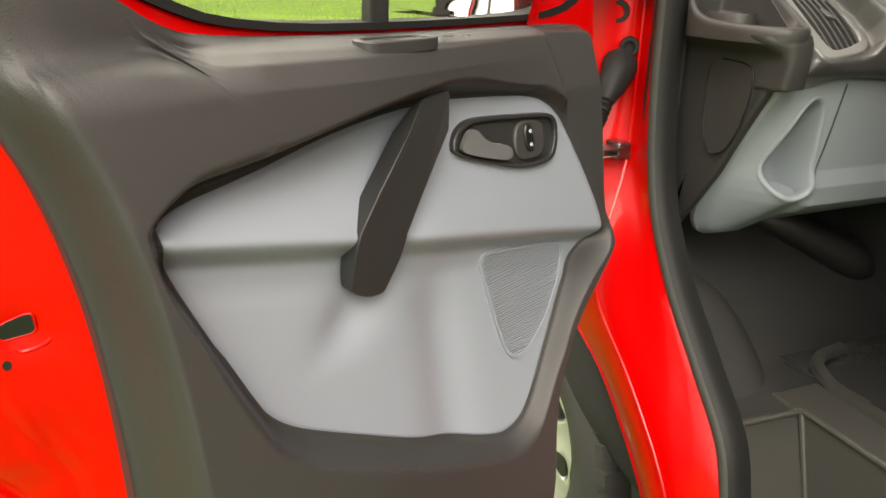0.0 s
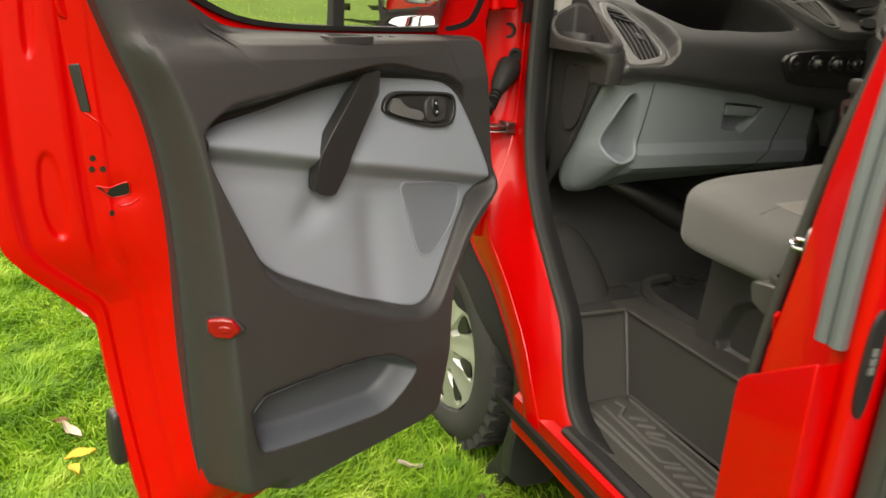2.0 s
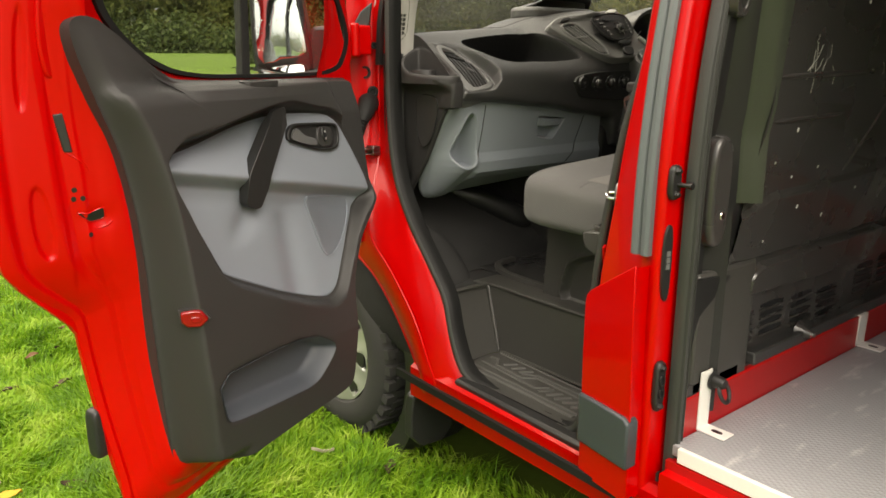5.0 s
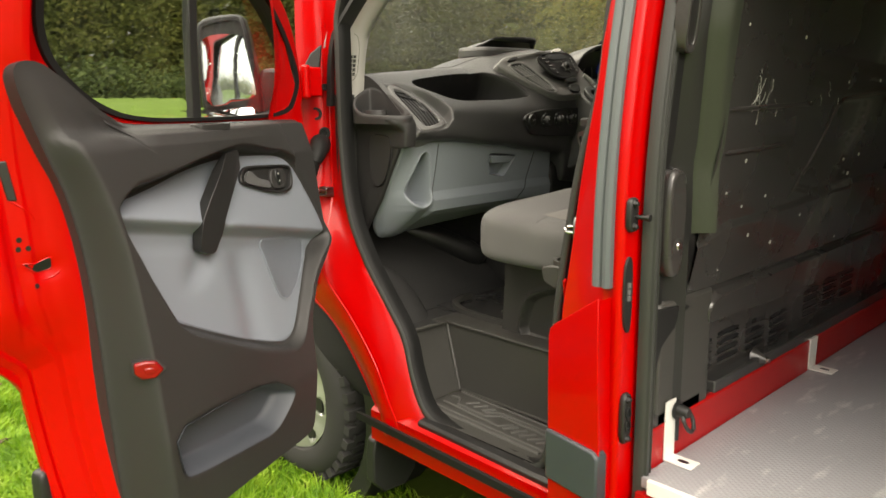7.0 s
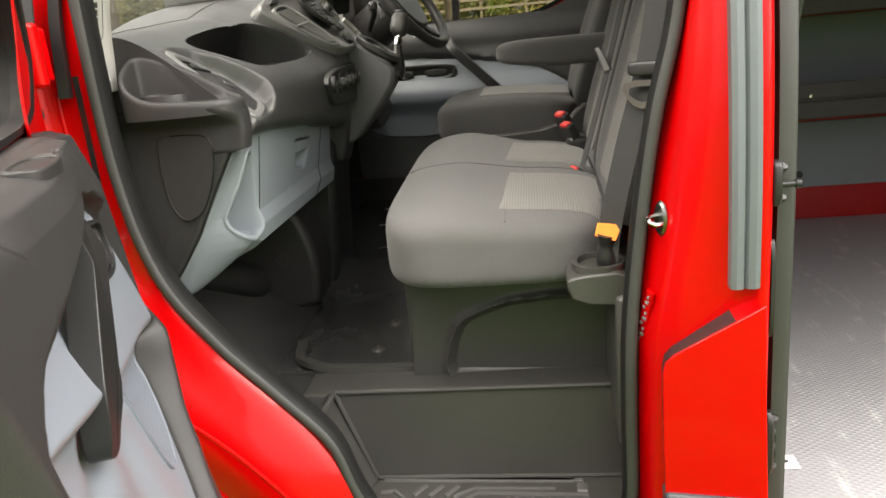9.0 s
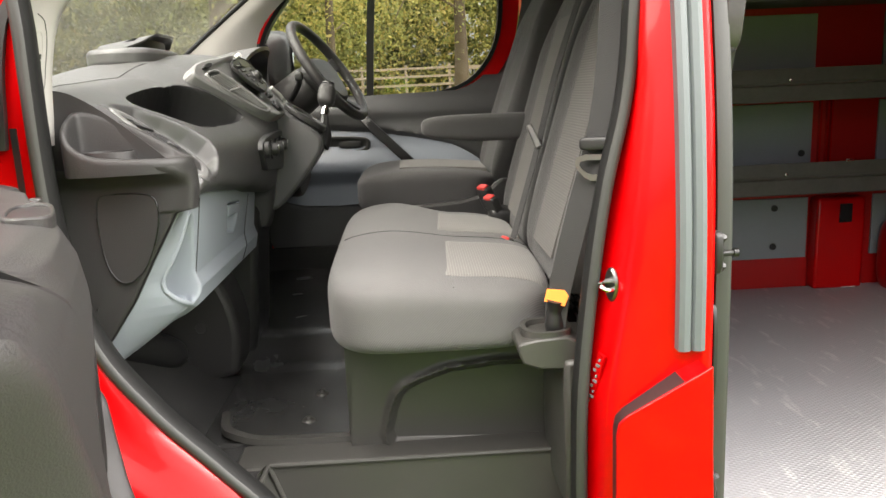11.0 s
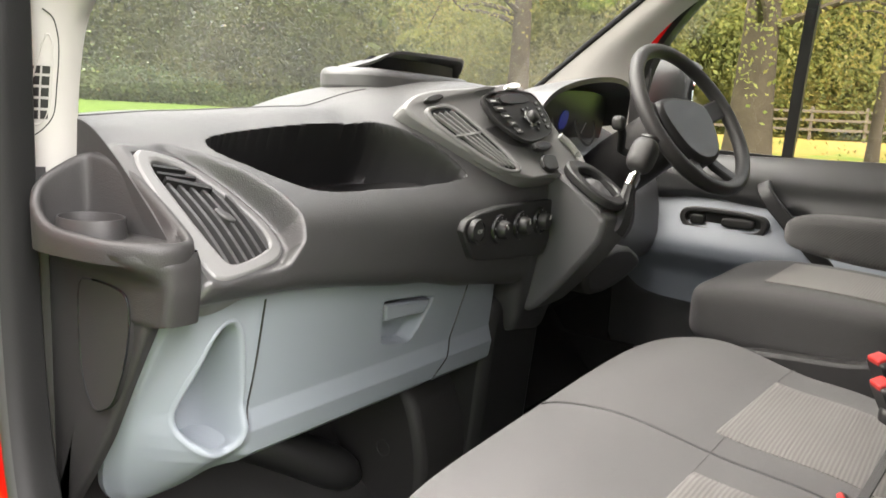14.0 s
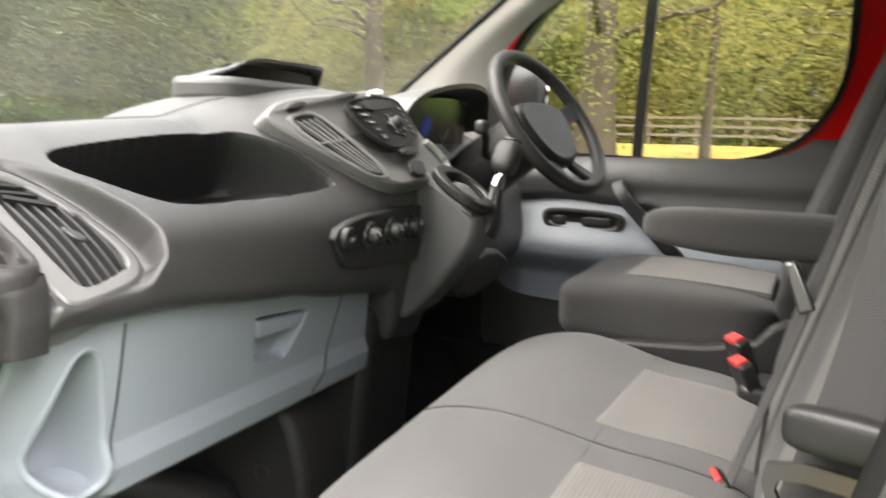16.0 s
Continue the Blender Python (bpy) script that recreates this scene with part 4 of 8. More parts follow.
SKIN = [(.0, 1.30), (.0, 1.04), (.03, .95), (.13, .79), (.225, .64), (.265, .47), (.30, .365), (.58, .312), (.93, .262), (.955, .45), (.985, .78), (1.0, .82), (1.05, .86), (1.11, .915), (1.13, .96), (1.138, 1.15), (1.125, 1.36), (1.10, 1.50), (1.05, 1.70), (.95, 1.80), (.45, 1.80), (.20, 1.66), (.06, 1.42)]
INNER = [(.21, 1.27), (.18, 1.15), (.10, 1.01), (.085, .95), (.19, .80), (.28, .65), (.315, .54), (.36, .50), (.58, .45), (.80, .42), (.838, .46), (.852, .68), (.857, .80), (.86, .88), (.863, .95), (.867, .99), (.892, 1.15), (.945, 1.30), (.975, 1.44), (.965, 1.66), (.90, 1.755), (.47, 1.755), (.23, 1.63), (.14, 1.43)]
WINDOW = [(.17, 1.30), (.40, 1.30), (.69, 1.305), (.80, 1.345), (.87, 1.40), (.91, 1.45), (.925, 1.52), (.915, 1.62), (.87, 1.69), (.75, 1.70), (.48, 1.70), (.30, 1.63), (.20, 1.53), (.125, 1.42), (.13, 1.36)]


def door_shell():
    """Red shell: outer skin, rounded shut face, inner frame; the window goes through."""
    c, n = (.52, 1.0), 680
    ang = np.linspace(-math.pi, math.pi, n, endpoint=False)

    def radial(poly):
        P = curve_pts(poly, 1400, True)
        a = np.arctan2(P[:, 1] - c[1], P[:, 0] - c[0])
        o = np.argsort(a)
        return np.stack([np.interp(ang, a[o], P[o, k], period=2 * math.pi) for k in (0, 1)], 1)

    S, I = radial(chaikin(SKIN, 1)), radial(chaikin(INNER, 1))
    bow = lambda z: -0.03 + 0.05 * ease(.75, .25, z) + 0.10 * ease(1.2, 1.9, z) ** 1.4

    def lay(Pl, w):
        return np.stack([Pl[:, 0], bow(Pl[:, 1]) + w * (.15 + .85 * ease(.12, .40, Pl[:, 0])), Pl[:, 1]], 1)

    rows = [lay(S * 0.985 + arr(c) * 0.015, -.022), lay(S, -.014), lay(S, -.006)]
    for f in np.linspace(.012, 1, 84):
        Q = lay((1 - f) * S + f * I, float(np.interp(f, [0, .1, .2, .45, .55, .65, .9, 1], [-.006, .002, .004, .03, .034, .05, .075, .082])))
        u, z = Q[:, 0], Q[:, 2]
        # hem groove, two pressed fields, long creases and the dent round the latch
        d = .0035 * np.exp(-((f - .165) / .035) ** 2) * np.ones(n)
        for fld in ([(1.066, 1.102), (1.034, 1.107), (1.021, .948), (1.060, .962)], [(1.068, 1.252), (1.047, 1.258), (1.040, 1.44), (1.058, 1.45)]):
            d = d + .0055 * ease(.002, -.006, poly_dist(chaikin(fld, 2), u, z))
        on = ease(.86, .90, z) * ease(1.46, 1.40, z)
        for line, dep in (([.985, 1.000, 1.010, 1.018, 1.022], .003), ([.925, .961, .969, .985, .995], .0035)):
            cu = np.interp(z, [.84, .96, 1.13, 1.34, 1.45], line)
            d = d + on * dep * ease(.004, -.004, u - cu) * ease(-.045, -.02, u - cu)
        d = d + .006 * np.exp(-((u - .945) / .030) ** 2 - ((z - 1.030) / .022) ** 2)
        d = d * (u > .88)
        Q[:, 0] -= .36 * d
        Q[:, 1] -= .93 * d
        rows.append(Q)
    rows.append(lay(I * 0.97 + arr(c) * 0.03, .085))
    return arr(rows)


SHELL = door_shell()
door = Geo().grid(dloc(SHELL), closed_v=True).ob("passenger_door", RED, van, "open red passenger door with dark grey trim", smooth=60)


NEAR = SHELL[2:].reshape(-1, 3)
NEAR = NEAR[(NEAR[:, 0] > .88) & (NEAR[:, 2] > .85) & (NEAR[:, 2] < 1.5)]


def on_shut(u, z, d=0.0):
    """A point of the shut face, d in front of it."""
    r = (NEAR[:, 0] - u) ** 2 + (NEAR[:, 2] - z) ** 2
    k = np.argsort(r)[:4]
    q = 1 / (r[k] + 1e-6)
    return dfn(u + .36 * d, z, float((NEAR[k, 1] * q).sum() / q.sum()) + .93 * d)


# skin below the window and frame round it
Geo().sheet(dloc(np.stack([(q := rows_of([(0.0, 1.30), (.0, 1.04), (.03, .95), (.13, .79), (.225, .64), (.265, .47), (.30, .365), (.93, .265), (.955, .45), (.985, .78), (1.11, .915), (1.135, 1.15), (1.125, 1.30)], 40, 24))[..., 0], -0.05 + 0.05 * ease(.75, .25, q[..., 1]), q[..., 1]], -1)), dloc((0, .015, 0)) - dloc((0, 0, 0))).ob("outer_skin", RED, door)
wc = (.54, 1.5)
angs = np.linspace(-math.pi, math.pi, 120, endpoint=False)


def radial_ring(poly, c):
    P = curve_pts(poly, 800, True)
    a = np.arctan2(P[:, 1] - c[1], P[:, 0] - c[0])
    o = np.argsort(a)
    return np.stack([np.interp(angs, a[o], P[o, k], period=2 * math.pi) for k in (0, 1)], 1)


upper = [(.095, 1.285), (.5, 1.28), (1.0, 1.285), (1.03, 1.36), (1.025, 1.50), (.99, 1.67), (.91, 1.765), (.47, 1.765), (.22, 1.63), (.10, 1.42)]
lean_w = lambda z: 0.10 * float(ease(1.2, 1.9, z)) ** 1.4


def wf(u, z, d):
    """Place on the window frame, which sweeps back towards the hinge."""
    k = float(ease(.5, .12, u))
    return dfn(u - .10 * k, z, d + lean_w(z) - .050 * k)


Geo().ringed(radial_ring(chaikin(upper, 2), wc), radial_ring(chaikin(WINDOW, 2), wc), wf, -.03, .012).ob("window_frame", RED, door, "red window frame", smooth=60, bevel=0.004)
win = chaikin(WINDOW, 2)
inn = arr(wc) + (arr(win) - arr(wc)) * 0.955
Geo().ringed(win, inn, wf, -.033, .020).ob("window_seal", RUBBER, door, "black window seal", smooth=60)
q = rows_of(chaikin(WINDOW, 2), 14, 10)
Geo().sheet(arr([[wf(a, b, -.012) for a, b in row] for row in q]), dloc((0, .004, 0)) - dloc((0, 0, 0))).ob("window_pane", GLASS, door, "clear door window with a dark divider").visible_shadow = False
Geo().sweep([dfn(.486, 1.29, .0), dfn(.495, 1.5, .015), dfn(.51, 1.72, .05)], [(-.014, -.012), (.014, -.012), (.014, .012), (-.014, .012)], up=tuple(dloc((0, 1, 0)) - dloc((0, 0, 0)))).ob("window_divider", BLACKP, door, bevel=0.003)

door_trim().ob("door_trim", TRIM, door, "dark grey moulded door trim", smooth=50)
door_insert().ob("door_insert", INSERT, door, "blue-grey plastic door insert", smooth=50)

# speaker grille
SPK = chaikin([(.358, .966), (.354, .979), (.340, .985), (.160, .957), (.143, .940), (.148, .922), (.215, .855), (.270, .820), (.300, .812), (.324, .822), (.336, .850)], 1)


grille = Geo()
for z in np.linspace(.822, .978, 44):
    xs_ = []
    for (x0, y0), (x1, y1) in zip(SPK, np.roll(SPK, -1, 0)):
        if (y0 > z) != (y1 > z):
            xs_.append(x0 + (z - y0) / (y1 - y0) * (x1 - x0))
    if len(xs_) >= 2 and max(xs_) - min(xs_) > .01:
        grille.sweep([dfn(u, z, float(ins_w(u, z)) + .001) for u in np.linspace(min(xs_) + .004, max(xs_) - .004, 8)], [(-.0011, -.002), (.0011, -.002), (.0011, .0020), (-.0011, .0020)], up=tuple(dloc((0, 1, 0)) - dloc((0, 0, 0))))
grille.ob("speaker_grille", INSERT, door, "ribbed speaker grille")
so = arr(SPK)
si = so.mean(0) + (so - so.mean(0)) * 0.945
Geo().ringed(so, si, lambda u, z, d: dfn(u, z, float(ins_w(u, z)) + d), -.002, .0045).ob("speaker_frame", INSERT, door, smooth=60)

# grab handle
GRIP = [(.504, 1.222), (.446, 1.232), (.442, 1.226), (.525, 1.076), (.534, 1.048), (.554, .998), (.562, .992), (.583, .993), (.604, 1.004), (.610, 1.014), (.606, 1.061), (.595, 1.092)]


def grip_w(u, z, d):
    """The grip stands off the trim and bends back to it at both ends."""
    return dfn(u, z, d + (.118 - .024 * float(ease(1.19, 1.235, z)) - .010 * float(ease(1.05, .99, z)) if d > -.01 else .112))


Geo().prism(chaikin(GRIP, 1), grip_w, -.026, .0).ob("grab_handle", BLACKP, door, "black door grab handle", bevel=0.006, smooth=50, seg=3)
# latch handle in its bezel
BZO = [(.413, 1.144), (.409, 1.156), (.399, 1.170), (.376, 1.181), (.335, 1.181), (.213, 1.173), (.197, 1.168), (.190, 1.154), (.192, 1.127), (.203, 1.105), (.239, 1.099), (.287, 1.103), (.354, 1.121), (.404, 1.137)]
BZ = [(c_[0] * .93 + .305 * .07, c_[1] * .86 + 1.141 * .14) for c_ in BZO]
bw = lambda u, z: float(ins_w(u, z))
o_, i_ = ring_pair(BZO, BZ, 80, 1)
Geo().ringed(o_, i_, lambda u, z, d: dfn(u, z, bw(u, z) + d), -.01, .010).ob("handle_bezel", BLACKP, door, "dark oval latch bezel", bevel=0.002, smooth=60)
Geo().prism(chaikin(BZ, 2), lambda u, z, d: dfn(u, z, bw(u, z) + d), -.01, .0022).ob("handle_recess", BLACKP, door)
# lever: a curved paddle that dips into its bowl
q = rows_of(chaikin([(.400, 1.146), (.384, 1.167), (.368, 1.171), (.350, 1.148), (.297, 1.138), (.303, 1.117), (.348, 1.127), (.392, 1.139)], 2), 24, 24)
u, z = q[..., 0], q[..., 1]
Geo().sheet(dloc(np.stack([u, ins_w(u, z) + .013 - .008 * ease(.36, .29, u) * ease(1.125, 1.16, z) + .003 * np.sin((u - .29) * 28), z], -1)), dloc((0, -.007, 0)) - dloc((0, 0, 0))).ob("latch_handle", CONSOLE, door, smooth=60)
PANEL = chaikin([(.283, 1.168), (.228, 1.165), (.217, 1.152), (.222, 1.118), (.238, 1.109), (.290, 1.112)], 2)
Geo().prism(PANEL, lambda u, z, d: dfn(u, z, bw(u, z) + d), -.006, .0075).ob("switch_panel", TRIM, door, bevel=0.003, smooth=60)
Geo().prism(chaikin([(.268, 1.163), (.250, 1.162), (.246, 1.124), (.266, 1.123)], 1), lambda u, z, d: dfn(u, z, bw(u, z) + d), -.004, .0115).ob("lock_switch", SCREEN, door, bevel=0.002)
for cz_ in (1.133, 1.152):
    Geo().lathe([(0, .0012), (.0028, .0010), (.0030, 0)], DOOR @ pose(.256, bw(.256, cz_) + .0115, cz_, -90, 0, 0), 10).ob("switch_mark", MARK, door)
# pocket lining
q = rows_of(POCK, 30, 40)
u, z = q[..., 0], q[..., 1]
w = trim_w(u, z) - 0.06 * ease(0.003, -0.028, poly_dist(POCK, u, z)) + .0035
Geo().sheet(dloc(np.stack([u, w, z], -1)), dloc((0, -.002, 0)) - dloc((0, 0, 0))).ob("pocket_lining", material("blue_grey_pocket", (.055, .062, .074), .55, 0, .1, 700, .1, 4.0), door, "blue-grey door pocket", smooth=60)
# reflector
ca, sa = math.cos(radians(38)), math.sin(radians(38))
rf = lambda a, b, d: dfn(.838 + a * ca + d * sa, .803 + b, .160 - a * sa + d * ca)
RFL = [(.027, .016), (.0, .019), (-.017, .016), (-.032, -.004), (-.014, -.021), (.014, -.019), (.026, -.007)]
Geo().prism(RFL, rf, -.01, .012).ob("door_reflector", REFLECT, door, "small red reflector", bevel=0.004)
Geo().prism(arr(RFL) * 1.14, rf, -.012, .004).ob("reflector_base", TRIM, door)
Geo().prism(arr(RFL) * (.45, .4) + (-.004, -.002), rf, .008, .0135).ob("reflector_lens", REFLECT, door, bevel=0.003)
# marks of the shut face
slot = [(.981, 1.043), (.960, 1.041), (.936, 1.050), (.932, 1.040), (.933, 1.028), (.950, 1.024), (.962, 1.024)]
Geo().prism(slot, on_shut, -.012, .0012).ob("latch_slot", SCREEN, door, "dark latch slot")
Geo().tube([on_shut(u, z, .0008) for u, z in curve_pts(slot, 40, True)], .0014, 8, closed=True).ob("latch_slot_rim", RED, door)
Geo().prism([(.957, 1.037), (.944, 1.040), (.943, 1.032), (.955, 1.030)], on_shut, .0, .0024).ob("latch_claw", TONGUE, door, bevel=0.001)
Geo().tube([on_shut(u, z, -.0020) for u, z in curve_pts([(.952, 1.012), (.946, 1.007), (.930, 1.012), (.921, 1.020)], 16)], .0032, 8).ob("latch_lip", RED, door, smooth=60)
Geo().prism([(1.006, 1.244), (.992, 1.247), (.981, 1.169), (.994, 1.170)], on_shut, -.004, .003).ob("rubber_buffer", BLACKP, door, "black rubber buffer", bevel=0.002)
Geo().tube([on_shut(u, z, -.0018) for u, z in curve_pts([(.989, 1.168), (.975, 1.155), (.962, 1.142), (.957, 1.128)], 16)], .003, 8).ob("pressed_bead", RED, door, smooth=60)
for u, z in ((.983, 1.092), (.985, 1.073), (.971, 1.074), (.962, .996)):
    ring = [(u + .0042 * math.cos(q), z + .0055 * math.sin(q)) for q in np.linspace(0, 2 * math.pi, 14, endpoint=False)]
    Geo().prism(ring, on_shut, -.006, .0008).ob("bolt_hole", SCREEN, door)
Geo().pillow((-.02, -.02, -.06), (.02, .02, .06), 5, 8).turn(DOOR @ pose(.962, -.04, .53)).ob("outer_moulding", BLACKP, door, "black outer door moulding end")
# door mirror
def mf(h, z, d):
    return (-1.070 - .809 * h - .588 * d, 1.294 + .588 * h - .809 * d, z)


MG1 = chaikin([(.002, 1.352), (.03, 1.350), (.10, 1.340), (.138, 1.334), (.150, 1.345), (.156, 1.45), (.152, 1.555), (.140, 1.572), (.052, 1.588), (.038, 1.580), (.018, 1.47), (.0, 1.375)], 2)
MG2 = chaikin([(.003, 1.332), (.06, 1.328), (.128, 1.318), (.138, 1.305), (.125, 1.262), (.095, 1.245), (.02, 1.252), (.002, 1.28)], 2)
MH = chaikin([(-.016, 1.26), (-.018, 1.36), (.002, 1.47), (.022, 1.59), (.040, 1.606), (.12, 1.598), (.155, 1.585), (.168, 1.56), (.170, 1.44), (.165, 1.34), (.150, 1.27), (.11, 1.23), (.02, 1.23)], 2)
mir = Geo().prism(MH, mf, -.11, -.004).ob("door_mirror", BLACKP, door, "black door mirror with two glasses", bevel=0.012, smooth=60, seg=3)
for mg in (MG1, MG2):
    cc = arr(mg).mean(0)
    Geo().ringed(cc + (arr(mg) - cc) * 1.07, mg, mf, -.01, .005).ob("mirror_rim", BLACKP, door, smooth=60)
    q = rows_of(mg, 18, 18)
    up_ = (.16, .010) if mg is MG2 else (.03, .004)
    dd = (cc[1] - q[..., 1]) * up_[0] + up_[1] * (1 - ((q[..., 0] - cc[0]) / .08) ** 2) * (1 - ((q[..., 1] - cc[1]) / .12) ** 2) - .002
    Geo().sheet(np.stack([-1.070 - .809 * q[..., 0] - .588 * dd, 1.294 + .588 * q[..., 0] - .809 * dd, q[..., 1]], -1), (.006, .008, 0)).ob("mirror_glass", MIRROR, door, "mirror glass with rain drops", smooth=80)
Geo().prism(chaikin([(.0, 1.25), (-.12, 1.25), (-.125, 1.43), (-.06, 1.445), (.0, 1.44)], 1), mf, -.09, -.02).ob("mirror_arm", BLACKP, door, bevel=0.012, smooth=60)
# oblong cup in the rail top
CUP = chaikin([(.455, .056), (.453, .085), (.468, .098), (.55, .104), (.572, .098), (.576, .072), (.555, .058)], 2)
cin = arr(CUP).mean(0) + (arr(CUP) - arr(CUP).mean(0)) * .80
zf = lambda a, b, d: dfn(a, 1.2945 - .10 * max(0.0, b - .085) + d, b)
Geo().ringed(CUP, cin, zf, -.012, .0035).ob("cup_bezel", TRIM, door, bevel=0.002, smooth=60)
Geo().prism(cin, zf, -.012, .0008).ob("cup_recess", BLACKP, door)
for u0 in (.40, .43):
    Geo().lathe([(0, .002), (.006, .002), (.007, 0)], Matrix.Translation(dfn(u0, 1.2945, .075)), 10).ob("sill_pip", BLACKP, door)
# rain drops on the glasses
def drops(n, place, normal, seed, name, mat, parent):
    r_ = np.random.default_rng(seed)
    g = Geo()
    for _ in range(n):
        rr = r_.uniform(.0012, .0032)
        p = arr(place(r_.random(), r_.random()))
        g.lathe([(0, rr * .55), (rr * .6, rr * .42), (rr, 0)], look(tuple(p), tuple(p - arr(normal))), 6)
    return g.ob(name, mat, parent, "clear rain drops", smooth=80)


drops(90, lambda a, b: mf(.01 + .14 * a, 1.345 + .15 * b * b + .02, .001), (-.588, -.809, 0), 2, "mirror_rain_drop", GLASS, door)

# fittings on the door post
for (x, y, z, r, hh) in ((-.866, 1.230, 1.240, .017, .012), (-.876, 1.262, 1.301, .020, .014), (-.862, 1.225, 1.385, .010, .008)):
    Geo().lathe([(0, hh * .3), (r * .55, hh * .3), (r * .65, hh), (r, hh), (r * 1.12, 0)], look((x, y, z), (x + .7, y + .9, z)), 20).ob("rubber_grommet", RUBBER, van, smooth=50)
bt = Geo().tube(curve_pts([(-.880, 1.236, 1.205), (-.896, 1.218, 1.195), (-.918, 1.202, 1.172), (-.936, 1.190, 1.148)], 16), .030, 14, scale=np.interp(np.linspace(0, 1, 16), [0, .15, .7, 1], [1.15, 1.1, .85, .55])).ob("cable_boot", RUBBER, van, "rubber cable boot with a ribbed sleeve", smooth=60)
Geo().tube(curve_pts([(-.934, 1.192, 1.150), (-.950, 1.180, 1.128), (-.975, 1.162, 1.105)], 22), .014, 10, scale=1 + .22 * np.sin(np.arange(22) * 1.9)).ob("boot_sleeve", RUBBER, bt)
Geo().box((-.955, 1.172, 1.046), (-.880, 1.215, 1.050)).box((-.955, 1.172, 1.060), (-.880, 1.215, 1.064)).box((-.905, 1.178, 1.040), (-.876, 1.222, 1.070)).ob("check_strap", TONGUE, van, "steel door check strap", bevel=0.002)
CORNER = [(-.884, 1.199, 1.515), (-.897, 1.208, 1.40), (-.915, 1.222, 1.375), (-.938, 1.237, 1.40), (-.937, 1.236, 1.435), (-.914, 1.219, 1.487)]
Geo().prism([(i, 0) for i in range(6)], lambda a, b, d: tuple(arr(CORNER[int(a)]) + arr((-.6, -.8, 0)) * d), -.03, .012).ob("corner_trim", BLACKP, van, "black corner piece at the head of the door post", bevel=0.004)
for z in (1.40, .82):
    Geo().box((-.985, 1.18, z - .045), (-.90, 1.225, z + .045)).tube([(-.975, 1.16, z - .05), (-.975, 1.16, z + .05)], .014, 12).ob("door_hinge", RED, van, "red door hinge", bevel=0.006)

# ---- dashboard ----
STN = {
    -.765: [(1.47, 1.39), (1.32, 1.412), (1.165, 1.422), (1.085, 1.397), (.965, 1.30), (.925, 1.25), (.913, 1.222), (.98, 1.21), (1.15, 1.205)],
    -.62: [(1.48, 1.40), (1.33, 1.425), (1.18, 1.433), (1.09, 1.415), (.94, 1.328), (.905, 1.275), (.912, 1.222), (.99, 1.21), (1.15, 1.205)],
    -.35: [(1.49, 1.41), (1.34, 1.437), (1.17, 1.45), (1.085, 1.432), (.935, 1.337), (.89, 1.275), (.905, 1.194), (.99, 1.185), (1.15, 1.18)],
    -.20: [(1.49, 1.42), (1.38, 1.47), (1.20, 1.495), (1.06, 1.46), (.93, 1.345), (.887, 1.28), (.906, 1.170), (.99, 1.16), (1.15, 1.155)],
    -.04: [(1.49, 1.42), (1.38, 1.483), (1.18, 1.512), (1.01, 1.49), (.902, 1.36), (.884, 1.28), (.905, 1.152), (.99, 1.14), (1.15, 1.14)],
    .0: [(1.49, 1.42), (1.38, 1.485), (1.18, 1.515), (1.0, 1.495), (.90, 1.362), (.885, 1.28), (.925, 1.06), (.99, 1.03), (1.15, 1.03)],
    .14: [(1.49, 1.42), (1.38, 1.48), (1.18, 1.51), (1.03, 1.49), (.95, 1.36), (.92, 1.28), (.94, 1.05), (.99, 1.0), (1.15, .98)],
    .24: [(1.49, 1.41), (1.36, 1.46), (1.20, 1.48), (1.12, 1.45), (1.04, 1.33), (.98, 1.24), (.97, 1.12), (1.02, 1.07), (1.15, 1.05)],
    .70: [(1.48, 1.40), (1.36, 1.45), (1.20, 1.47), (1.12, 1.44), (1.03, 1.33), (.98, 1.24), (.97, 1.12), (1.02, 1.07), (1.15, 1.05)],
    .84: [(1.47, 1.39), (1.34, 1.41), (1.18, 1.42), (1.08, 1.40), (1.0, 1.33), (.97, 1.24), (.97, 1.12), (1.02, 1.07), (1.15, 1.05)],
}
TRAY = chaikin([(-.655, 1.05), (-.60, 1.072), (-.45, 1.078), (-.33, 1.07), (-.285, 1.05), (-.19, .94), (-.215, .93), (-.40, .938), (-.52, .945), (-.57, .965)], 2)


DASH_DIP = []


